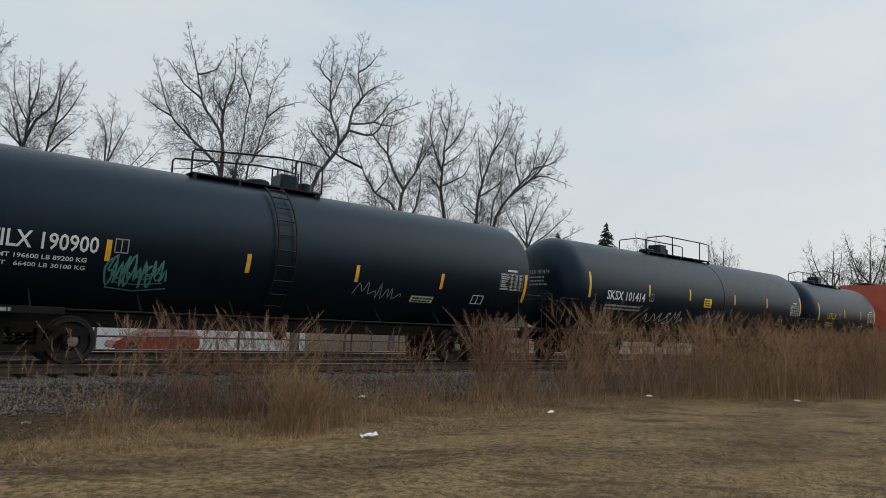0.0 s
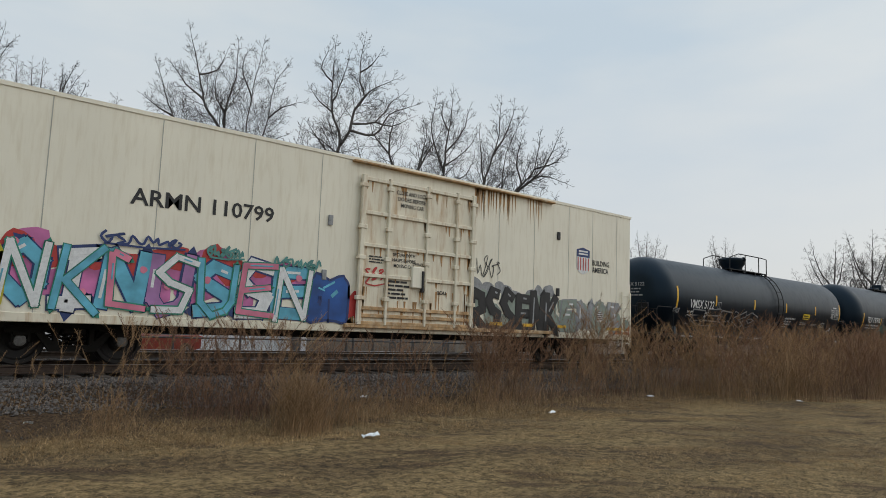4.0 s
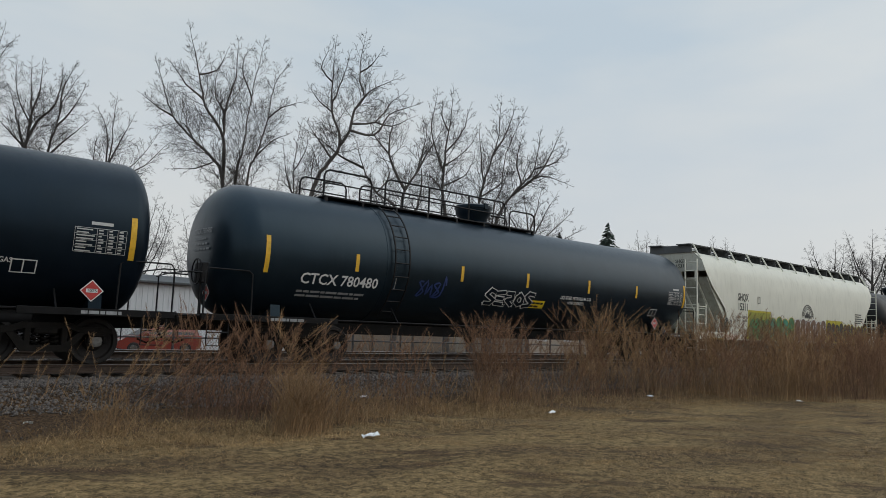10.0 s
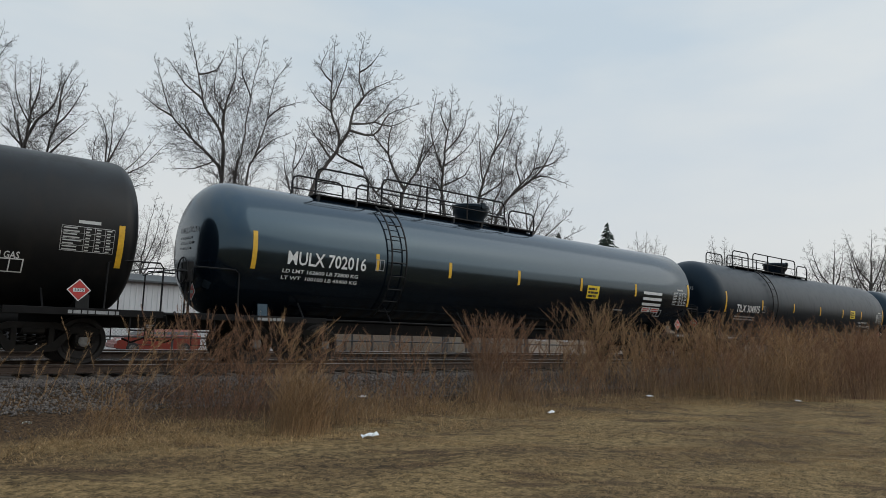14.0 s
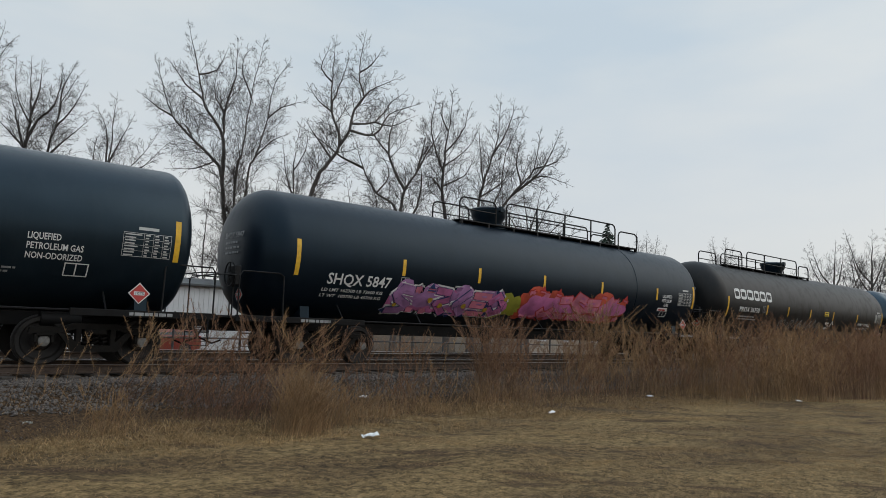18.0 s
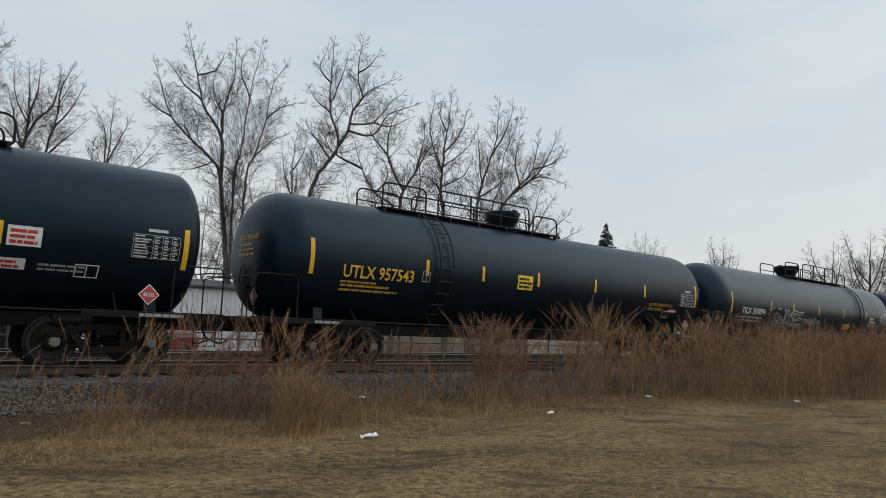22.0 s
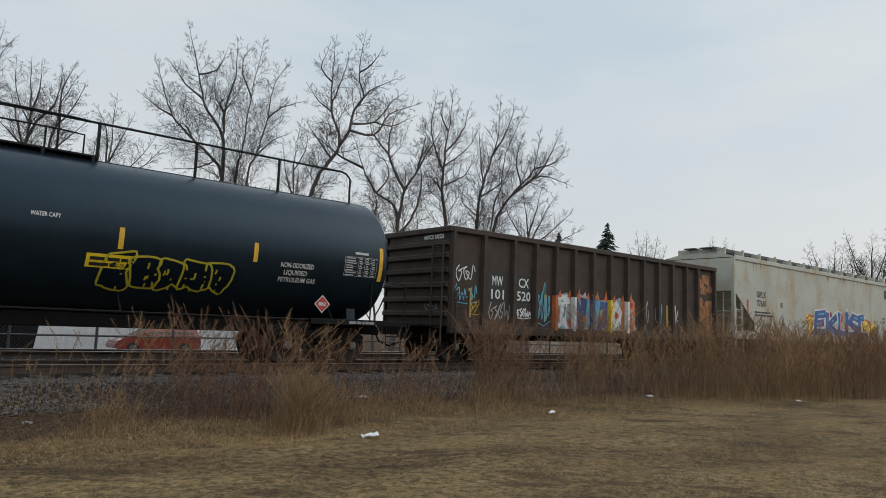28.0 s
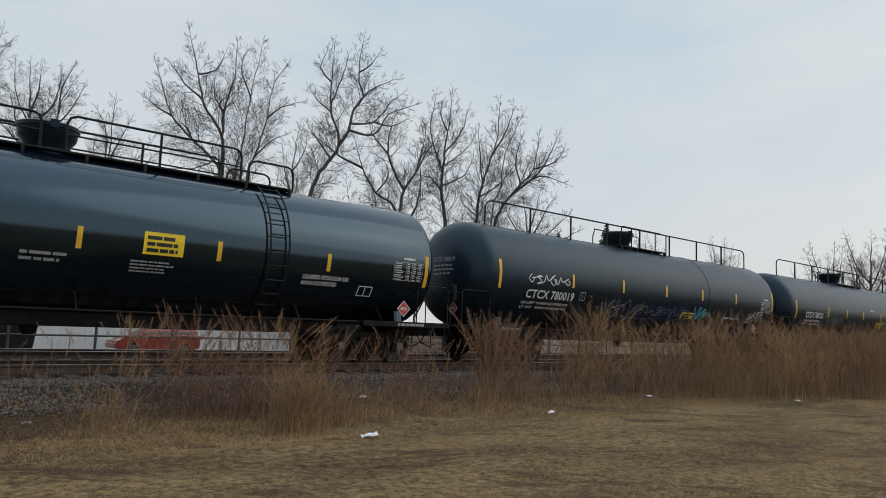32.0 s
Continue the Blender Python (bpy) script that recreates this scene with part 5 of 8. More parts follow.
    for k in range(3):
        p.rect(41.85, 43.0, 2.42 - k * 0.2, 2.52 - k * 0.2)
    p.done("white_bar_panel", M["white_paint"], car)
    plate(car, srf, 41.95, 1.78, 0.5, 0.18, "white_paint", 9, "red_paint", 2)
    plate(car, srf, 42.5, 1.78, 0.5, 0.18, "white_paint", 10, "red_paint", 2)
    small_print(car, srf, [(40.3, 1.75, 0.7, 0.1, 1)], 8)
    car, srf = tank_set("tank_car", "weathered black tank car with a brown-stained end", "PROX 36750", 7.14, 24.36, text_at=(8.1, 9.85), text_z=2.12, paint="tank_brown_black", text_h=0.2,
                        stripes=(10.56, 12.63, 15.0, 17.69, 20.8), stripe_z=2.28, platform=(8.66, 17.06), dome=14.5, seed=29)
    u = 7.65
    for w in (0.5, 0.52, 0.58, 0.5, 0.56, 0.54):
        # heavy rounded rings, in place of the company's name
        p = Paint(srf, 0.011)
        e = u + w * 0.88
        for q in ([(u, 2.66), (u + 0.13, 2.62), (u + 0.13, 3.06), (u, 3.02)], [(e - 0.13, 2.62), (e, 2.66), (e, 3.02), (e - 0.13, 3.06)],
                  [(u + 0.13, 2.94), (e - 0.13, 2.94), (e - 0.13, 3.06), (u + 0.13, 3.06)], [(u + 0.13, 2.62), (e - 0.13, 2.62), (e - 0.13, 2.74), (u + 0.13, 2.74)]):
            p.poly(q)
            p.lift += 0.0006
        p.done("emblem_block", M["white_paint"], car, "white block of the company emblem")
        u += w + 0.03
    tag_strokes(srf, car, M["gray_paint"], 12.0, 1.45, 4.6, 0.5, 9, 48, 0.04)
    tag_strokes(srf, car, M["white_paint"], 16.9, 1.55, 1.4, 0.5, 2, 49, 0.06)
    marks(car, srf, [("LIQUEFIED PETROLEUM GAS", 21.0, 1.9, 0.13, 1.7), ("NON-ODORIZED", 20.85, 1.66, 0.13, 1.4)])
    plate(car, srf, 16.6, 2.25, 0.5, 0.2, "yellow_sign", 11, lines=2)
    car, srf = tank_set("tank_car", "black tank car with a long pink and lilac graffiti piece", "SHQX 5847", -12.47, 4.44, text_at=(-11.63, -9.77), text_z=1.9, text_h=0.27,
                        stripes=(-9.43, -6.78, -4.06, -1.21, 2.0), platform=(-6.78, 2.11), dome=-5.0, bands=(0.9,), seed=30, weights=("LD LMT 162300 LB 73600 KG", "LT WT  100700 LB 45700 KG"))
    clouds(srf, car, "glow_red", -5.0, 1.36, 5.2, 0.66, 44, 50, 0.005, 0.56)
    clouds(srf, car, "magenta_paint", -4.6, 1.42, 4.6, 0.42, 40, 47, 0.0125, 0.5)
    clouds(srf, car, "olive_paint", -6.2, 1.35, 1.1, 0.75, 5, 49, 0.006, 0.6)
    clouds(srf, car, "magenta_paint", -9.5, 1.3, 3.9, 0.30, 18, 51, 0.008, 0.6)
    clouds(srf, car, "lilac_paint", -9.5, 1.62, 3.8, 0.28, 18, 48, 0.011, 0.55)
    for edge, width, up in (("white_paint", 0.07, 0.014), ("navy_paint", 0.018, 0.027)):
        stroke_piece(srf, car, -9.65, 1.18, 4.1, 0.86, "SNRKEO", 52, ("lilac_paint", "pink_paint", "magenta_paint"), edge, 0.21, width, up, marks="lilac_paint", dots="yellow_dull")
    stroke_piece(srf, car, -4.7, 1.24, 4.9, 0.96, "NUISEKN", 53, ("pink_paint",), "red_paint", 0.24, 0.035, 0.021, marks="magenta_paint")
    marks(car, srf, [("LIQUEFIED", 2.35, 2.36, 0.11, 0.6), ("PETROLEUM", 2.35, 2.2, 0.11, 0.6), ("GAS", 2.5, 2.04, 0.11, 0.3)])
    plate(car, srf, 2.2, 1.85, 0.6, 0.13, "white_paint", 12, "red_paint", 1)
    car, srf = tank_set("tank_car", "blue-black tank car with white scrawled graffiti", "TILX 309894", -33.1, -15.23, text_at=(-32.2, -30.1), text_z=2.08, paint="tank_blue_black", text_h=0.26,
                        stripes=(-29.6, -27.37, -24.53, -21.49, -18.42), stripe_z=2.5, platform=(-26.0, -18.64), dome=-24.5, ladder=-19.25, bands=(-19.2,), seed=31, weights=("LD LMT 163200 LB 74050 KG", "LT WT   99500 LB 45250 KG"))
    stroke_piece(srf, car, -29.4, 1.62, 3.1, 0.8, "NUOSE", 54, ("tank_blue_black",), "white_paint", 0.09, 0.04, 0.012)
    tag_strokes(srf, car, M["silver_paint"], -29.3, 1.68, 2.9, 0.6, 6, 38, 0.045, 0.03)
    tag_strokes(srf, car, M["white_paint"], -26.2, 1.8, 2.0, 0.32, 8, 55, 0.025)
    tag_strokes(srf, car, M["white_paint"], -25.2, 1.5, 1.2, 0.3, 4, 56, 0.02)
    plate(car, srf, -21.25, 1.7, 0.8, 0.24, "yellow_sign", 13, lines=2)
    marks(car, srf, [("LIQUEFIED", -17.9, 2.3, 0.12, 0.55), ("PETROLEUM GAS", -17.9, 2.12, 0.12, 0.95), ("NON-ODORIZED", -17.9, 1.94, 0.12, 0.95)])
    small_print(car, srf, [(-18.8, 1.62, 0.95, 0.16, 2)], 9)
    car, srf = tank_set("tank_car", "black tank car with large yellow lettering", "UTLX 957543", -52.74, -35.97, "yellow_paint", (-51.88, -49.72), text_z=2.12, text_h=0.3,
                        nose=0.9, stripes=(-49.29, -47.25, -44.94, -42.16, -39.35), stripe_z=2.54, platform=(-50.17, -43.05), dome=-45.0, ladder=-48.7, seed=32)
    plate(car, srf, -45.85, 2.2, 0.65, 0.42, "yellow_sign", 14)
    marks(car, srf, [("LIQUEFIED PETROLEUM GAS", -39.0, 2.05, 0.11, 1.5), ("NON-ODORIZED", -39.0, 1.88, 0.11, 0.95)], "yellow_dull")
    small_print(car, srf, [(-51.9, 1.98, 1.2, 0.1, 1)], 10, "yellow_dull")
    plate(car, srf, -37.7, 1.85, 0.55, 0.14, "red_paint", 15, "white_paint", 1)
    car, srf = tank_set("tank_car", "matt black tank car with white lettering and a pale notice", "CTCX 137068", -73.09, -55.68, text_at=(-72.03, -70.03), text_z=2.12, text_h=0.28,
                        stripes=(-69.27, -66.45, -63.92, -61.87, -58.97), stripe_z=2.36, platform=(-67.29, -58.76), dome=-65.0, ladder=-59.4, bands=(-59.6,), seed=33)
    plate(car, srf, -61.6, 2.05, 0.85, 0.34, "pale_sign", 16, lines=2)
    plate(car, srf, -58.85, 2.15, 0.55, 0.36, "white_paint", 17, "red_paint", 3)
    plate(car, srf, -59.1, 1.7, 0.6, 0.22, "white_paint", 18, "red_paint", 2)
    small_print(car, srf, [(-58.3, 1.72, 0.95, 0.18, 2)], 11)
    tag_strokes(srf, car, M["gray_paint"], -62.2, 1.55, 1.0, 0.36, 4, 57, 0.015)
    flat_hopper()
    gondola()
    car, srf = tank_set("tank_car", "blue-black tank car with white lettering and yellow graffiti", "CTCX 780131", -128.8, -111.83, text_at=(-127.78, -125.79), text_z=2.12, paint="tank_blue_black",
                        stripes=(-125.15, -122.84, -120.56, -117.97, -115.17), dome=-120.9, platform=(-121.2, -118.3), long_rail=True, seed=34, box=False, hazard_at=1.58, weights=("LD LMT 164300 LBS 74550 KG", "LT WT   98700 LBS 44750 KG"), text_h=0.27)
    tag_strokes(srf, car, M["gray_paint"], -125.2, 1.7, 2.0, 0.7, 7, 58, 0.018)
    plate(car, srf, -118.55, 1.85, 0.85, 0.28, "yellow_sign", 19, lines=2)
    block_piece(srf, car, -118.2, 1.42, 2.5, 0.78, 5, 59, ("tank_black",), "lime_line", 0.045)
    marks(car, srf, [("NON-ODORIZED", -114.55, 2.2, 0.11, 0.85), ("LIQUIFIED", -114.45, 2.03, 0.11, 0.6), ("PETROLEUM GAS", -114.55, 1.86, 0.11, 0.95), ("WATER CAPY", -119.55, 2.72, 0.08, 0.5)])
    car, srf = tank_set("tank_car", "dusty blue-black tank car with white lettering and a long top handrail", "CTCX 780019", -148.28, -131.32, text_at=(-147.12, -144.89), text_z=1.96, paint="tank_blue_black",
                        stripes=(-145.01, -142.34, -139.7, -137.19, -134.56), stripe_z=2.6, dome=-140.5, platform=(-141.2, -138.2), long_rail=True, zc=2.62, R=1.60, bands=(-136.5,), seed=35, weights=("LD LMT 163000 LB 74300 KG", "LT WT   99200 LB 45000 KG"), hazard_at=1.6, text_h=0.26)
    tag_strokes(srf, car, M["white_paint"], -147.1, 2.42, 2.0, 0.3, 6, 60, 0.03)
    tag_strokes(srf, car, M["navy_paint"], -143.2, 1.55, 5.4, 0.55, 10, 61, 0.05)
    tag_strokes(srf, car, M["gray_paint"], -143.0, 1.6, 5.0, 0.5, 9, 62, 0.018)
    tag_strokes(srf, car, M["sky_paint"], -137.6, 1.6, 1.0, 0.55, 4, 63, 0.05)
    plate(car, srf, -138.4, 1.62, 0.85, 0.26, "yellow_sign", 20, lines=2)
    tag_strokes(srf, car, M["white_paint"], -133.3, 1.75, 1.4, 0.35, 4, 64, 0.03)
    marks(car, srf, [("LIQUEFIED PETROLEUM GAS", -135.3, 1.72, 0.09, 1.3)])
    car, srf = tank_set("tank_car", "glossy black tank car with a large yellow notice", "CTCX 780200", -167.7, -151.01, text_at=(-166.8, -164.8), text_z=2.1, paint="tank_gloss",
                        stripes=(-164.4, -161.9, -159.36, -156.64, -153.96), stripe_z=2.4, platform=(-161.5, -154.53), dome=-159.77, ladder=-155.3, seed=36)
    plate(car, srf, -158.2, 2.2, 0.8, 0.45, "yellow_sign", 21)
    marks(car, srf, [("LIQUEFIED PETROLEUM GAS", -154.6, 1.98, 0.10, 1.25), ("NON-ODORIZED", -154.6, 1.83, 0.10, 0.95)])
    small_print(car, srf, [(-158.4, 1.82, 0.9, 0.28, 4), (-160.3, 1.9, 0.9, 0.24, 2)], 12)
    leading_car()


def box_surface(c, y):
    return lambda u, v, lift: (u - c, y - lift, v)


def leading_car():
    """The orange-red hopper ahead, of which only the tail end shows."""
    a, b = 209.2, 226.0
    c = (a + b) / 2
    car = new_car("covered_hopper", c, "orange-red covered hopper car leaving ahead of the tank cars", "hopper car")
    half = (b - a) / 2
    part("body", Shape().prism([(-1.55, 1.15), (-1.6, 1.5), (-1.6, 4.15), (-1.2, 4.5), (1.2, 4.5), (1.6, 4.15), (1.6, 1.5), (1.55, 1.15)], "x", -half + 0.3, half - 0.3), M["orange_car"], car)
    part("roof_walk", Shape().box(-half + 0.2, half - 0.2, -0.4, 0.4, 4.56, 4.62), M["roof_gray"], car)
    part("centre_sill", Shape().box(-half, half, -0.3, 0.3, 0.72, 1.1, 0.02), M["frame_black"], car)
    add_trucks(car, (-half + 1.6, half - 1.6))
    add_couplers(car, -half - 0.5, half + 0.5)


def end_ladder(x, y, z0, z1, n, along="x", w=0.45):
    s = Shape()
    d = (w / 2, 0) if along == "x" else (0, w / 2)
    for k in (-1, 1):
        s.box(x + k * d[0] - 0.02, x + k * d[0] + 0.02, y + k * d[1] - 0.02, y + k * d[1] + 0.02, z0, z1)
    for i in range(n):
        z = z0 + 0.12 + (z1 - z0 - 0.24) * i / (n - 1)
        s.tube([(x - d[0], y - d[1], z), (x + d[0], y + d[1], z)], 0.014, 5)
    return s


def refrigerator_car():
    """The tall white insulated box car."""
    a, b = 122.85, 142.6
    c, h = (a + b) / 2, (b - a) / 2
    car = new_car("refrigerator_car", c, "tall dirty-white refrigerator box car with a plug door and graffiti", "box car")
    W, z0, z1 = 1.60, 0.92, 5.06
    part("body", Shape().box(-h, h, -W, W, z0, z1 - 0.06, 0.03), M["reefer_white"], car)
    part("roof", Shape().prism([(-W - 0.02, z1 - 0.10), (-W - 0.02, z1 - 0.02), (0, z1 + 0.10), (W + 0.02, z1 - 0.02), (W + 0.02, z1 - 0.10)], "x", -h - 0.02, h + 0.02), M["reefer_white"], car)
    srf = box_surface(c, -W)
    # panel seams
    p = Paint(srf, 0.004)
    for u in (124.6, 126.6, 128.6, 130.3, 136.2, 137.7, 139.3, 140.5, 141.8):
        p.rect(u, u + 0.018, z0 + 0.05, z1 - 0.12)
    p.done("panel_seam", M["hopper_shade"], car)
    # plug door with frame bars
    d0, d1 = 131.45 - c, 135.1 - c
    door = part("plug_door", Shape().box(d0, d1, -W - 0.07, -W + 0.02, z0 + 0.1, z1 - 0.5, 0.02), M["reefer_door"], car, "rust-stained cream plug door")
    for x, r in ((d0, 0.06), (d0 + 0.78, 0.035), (d0 + 2.02, 0.035), (d0 + 3.05, 0.035), (d1, 0.06)):
        bar = part("door_bar", Shape().box(x - r, x + r, -W - 0.15, -W - 0.06, z0 + 0.06, z1 - 0.42, 0.012), M["reefer_door"], door)
        for z in (1.62, 2.6, 3.35, 4.38):
            part("bar_keeper", Shape().box(x - r - 0.05, x + r + 0.05, -W - 0.17, -W - 0.055, z - 0.05, z + 0.05, 0.01), M["reefer_door"], bar)
    for z in (1.02, 1.20, 1.38, 2.18, 2.92, 3.72, 4.55):
        part("door_bar", Shape().box(d0 - 0.05, d1 + 0.05, -W - 0.125, -W - 0.06, z - 0.045, z + 0.045, 0.008), M["rusty_steel" if z < 1.5 else "reefer_door"], door)
    part("lock_box", Shape().box(d0 + 1.55, d0 + 1.95, -W - 0.16, -W - 0.07, 1.95, 2.5, 0.02), M["reefer_white"], door)
    part("lock_lever", Shape().box(d0 + 1.86, d0 + 1.92, -W - 0.2, -W - 0.1, 1.85, 2.4, 0.01), M["black_paint"], door)
    part("door_track", Shape().box(131.13 - c, 138.5 - c, -W - 0.14, -W, z1 - 0.15, z1 - 0.10, 0.01), M["rusty_steel"], car, "rusty overhead door track")
    part("lower_track", Shape().box(131.1 - c, 138.5 - c, -W - 0.12, -W, z0 - 0.02, z0 + 0.08, 0.01), M["rusty_steel"], car)
    st = Paint(srf, 0.006)
    rnd = random.Random(8)
    for k in range(44):
        u = rnd.choice((rnd.uniform(135.1, 138.4), rnd.uniform(135.1, 136.6)))
        st.poly([(u - 0.02, z1 - 0.14), (u + 0.03, z1 - 0.14), (u + 0.012, z1 - 0.14 - rnd.uniform(0.2, 1.1)), (u, z1 - 0.14 - rnd.uniform(0.2, 0.6))])
    st.done("rust_wash", M["rust_streak"], car)
    # rust run down the door from its bars and along its foot
    st = Paint(box_surface(c, -W - 0.074), 0.004)
    for k in range(150):
        u, z = rnd.choice((rnd.uniform(131.5, 135.05), rnd.choice((131.56, 132.24, 133.46, 134.5, 135.02)) + rnd.uniform(-0.06, 0.06))), rnd.choice((1.34, 1.6, 1.9, 2.14, 2.88, 3.68, 4.5))
        w, ln = rnd.uniform(0.012, 0.045), rnd.uniform(0.1, 0.5) * (1.5 if z < 2.0 else 0.8)
        st.poly([(u - w, z), (u + w, z), (u + w * 0.4, max(1.04, z - ln)), (u - w * 0.3, max(1.04, z - ln * 0.8))])
    st.done("rust_wash", M["rust_streak"], door)
    foot = Paint(box_surface(c, -W), 0.005)
    for k in range(60):
        u, w, ln = rnd.uniform(131.0, 138.4), rnd.uniform(0.03, 0.10), rnd.uniform(0.05, 0.35)
        foot.poly([(u - w, 0.99), (u + w, 0.99), (u + w * 0.3, 0.99 + ln), (u - w * 0.4, 0.99 + ln * 0.7)])
    foot.done("rust_wash", M["rust_streak"], car)
    marks(car, srf, [("ARMN 110799", 126.1, 3.16, 0.32, 3.05)], "black_paint")
    dsrf = box_surface(c, -W - 0.075)
    marks(car, dsrf, [("CLOSE AND LOCK", 132.45, 4.30, 0.10, 1.0), ("DOORS BEFORE", 132.5, 4.14, 0.10, 0.9), ("MOVING CAR", 132.6, 3.98, 0.10, 0.75),
                      ("SECURE BOTH", 132.42, 2.72, 0.085, 0.7), ("HASPS BEFORE", 132.4, 2.58, 0.085, 0.75), ("MOVING CAR", 132.45, 2.44, 0.085, 0.65),
                      ("OPEN", 133.05, 2.53, 0.07, 0.25), ("CLOSE", 133.3, 2.53, 0.07, 0.3), ("ASD", 133.85, 2.12, 0.09, 0.25), ("SEAL", 133.9, 1.84, 0.09, 0.35)], "black_paint")
    small_print(car, dsrf, [(131.7, 2.5, 0.5, 0.2, 3), (132.3, 1.65, 0.7, 0.5, 5)], 3, "black_paint")
    marks(car, srf, [("BUILDING", 140.5, 3.18, 0.17, 0.9), ("AMERICA", 140.5, 2.95, 0.17, 0.85)], "black_paint")
    # shield emblem as plain shapes
    u, v = 139.7, 2.85
    p = Paint(srf, 0.008)
    p.poly([(u, v + 0.55), (u + 0.66, v + 0.55), (u + 0.66, v + 0.78), (u + 0.33, v + 0.86), (u, v + 0.78)])
    p.done("shield_top", M["navy_paint"], car)
    p = Paint(srf, 0.008)
    p.poly([(u, v + 0.55), (u, v + 0.18), (u + 0.12, v + 0.06), (u + 0.33, v), (u + 0.54, v + 0.06), (u + 0.66, v + 0.18), (u + 0.66, v + 0.55)])
    p.done("shield_field", M["white_paint"], car)
    p = Paint(srf, 0.011)
    for k in range(5):
        p.rect(u + 0.05 + k * 0.13, u + 0.10 + k * 0.13, v + 0.12, v + 0.53)
    p.done("shield_stripes", M["red_paint"], car)
    p = Paint(srf, 0.012)
    p.rect(u + 0.1, u + 0.56, v + 0.71, v + 0.76).rect(u + 0.1, u + 0.56, v + 0.62, v + 0.67)
    p.done("shield_bars", M["white_paint"], car)
    # latches
    for u, v in ((130.6, 3.4), (130.5, 2.1), (138.8, 3.95), (138.8, 2.2)):
        part("latch", Shape().box(u - c - 0.06, u - c + 0.06, -W - 0.05, -W, v - 0.12, v + 0.12, 0.01), M["black_paint"] if u > 138 else M["gray_paint"], car)
    # graffiti
    clouds(srf, car, "magenta_paint", 123.6, 1.5, 6.6, 0.75, 16, 71, 0.005, 0.8)
    clouds(srf, car, "red_paint", 123.6, 1.9, 6.0, 0.35, 11, 70, 0.008, 0.5)
    stroke_piece(srf, car, 123.9, 0.95, 6.2, 1.35, "OINUSSE", 72, ("sky_paint", "white_paint", "sky_paint", "lilac_paint"), "navy_paint", 0.24, 0.035, 0.014, marks="white_paint", dots="pink_paint")
    stroke_piece(srf, car, 124.0, 1.0, 6.2, 1.25, "NKLSUEN", 69, ("white_paint", "sky_paint", "pink_paint"), "teal_paint", 0.12, 0.025, 0.032, marks="sky_paint")
    block_piece(srf, car, 122.95, 0.95, 0.95, 1.5, 1, 68, ("black_paint",), "lime_line", 0.09, "blob", 0.030, marks="yellow_sign")
    block_piece(srf, car, 130.15, 0.95, 0.95, 1.25, 1, 73, ("royal_blue",), "navy_paint", 0.06, "blob", 0.030, marks="sky_paint")
    for u, v, w, ink in ((125.6, 2.36, 1.6, "navy_paint"), (127.7, 2.28, 0.8, "teal_line"), (129.2, 2.2, 1.3, "teal_line")):
        tag_strokes(srf, car, M[ink], u, v, w, 0.2, 6, 66 + int(u), 0.05, 0.04)
    clouds(srf, car, "red_paint", 131.2, 1.1, 0.6, 0.5, 5, 74, 0.02, 0.45)
    clouds(srf, car, "black_paint", 134.2, 1.1, 0.3, 1.0, 3, 75, 0.02, 0.35)
    clouds(srf, car, "gray_paint", 135.2, 1.95, 3.4, 0.3, 9, 80, 0.006, 0.42)
    clouds(srf, car, "sage_paint", 135.2, 1.2, 3.5, 0.7, 12, 82, 0.007, 0.6)
    stroke_piece(srf, car, 135.1, 0.86, 3.7, 1.3, "RSSENK", 76, ("black_paint",), "black_paint", 0.22, 0.03, 0.014, marks="gray_paint")
    clouds(srf, car, "sage_paint", 138.9, 1.15, 3.3, 0.75, 12, 83, 0.007, 0.5)
    stroke_piece(srf, car, 138.95, 0.95, 3.1, 1.05, "ENOI", 77, ("sage_paint", "gray_paint"), "gray_paint", 0.24, 0.03, 0.014, marks="white_paint")
    for u, w in ((135.9, 0.5), (137.25, 0.45), (138.8, 0.4), (141.25, 0.95)):
        Paint(srf, 0.036).rect(u, u + w, 1.1, 1.19).done("reflector_stripe", M["yellow_paint"], car)
    clouds(srf, car, "orange_paint", 141.4, 1.0, 1.0, 0.5, 5, 78, 0.006, 0.35)
    tag_strokes(srf, car, M["black_paint"], 135.35, 2.45, 1.0, 0.6, 4, 79, 0.025)
    tag_strokes(dsrf, car, M["red_paint"], 131.6, 2.02, 0.6, 0.4, 3, 81, 0.04)
    plate(car, srf, 140.7, 1.35, 0.5, 0.55, "white_paint", 22, "black_paint", 7)
    marks(car, srf, [("EXCESS HEIGHT CAR", 122.9, 4.75, 0.05, 0.05)], "black_paint")
    # rear end: blue band, wording, ladders, doors
    esrf = lambda u, v, lift: (-h - lift, W - u, v)
    p = Paint(esrf, 0.006).rect(0.03, 2 * W - 0.03, 4.62, 4.92)
    p.done("end_band", M["navy_paint"], car, "dark blue band across the end")
    marks(car, esrf, [("EXCESS HEIGHT CAR", 0.8, 4.25, 0.13, 1.6)], "black_paint")
    marks(car, lambda u, v, lift: esrf(u, v, lift + 0.004), [("ARMN 110799", 1.95, 4.70, 0.14, 1.0)], "white_paint")
    small_print(car, esrf, [(1.1, 3.35, 0.9, 0.4, 5), (1.0, 2.6, 0.5, 0.2, 2)], 9, "gray_paint")
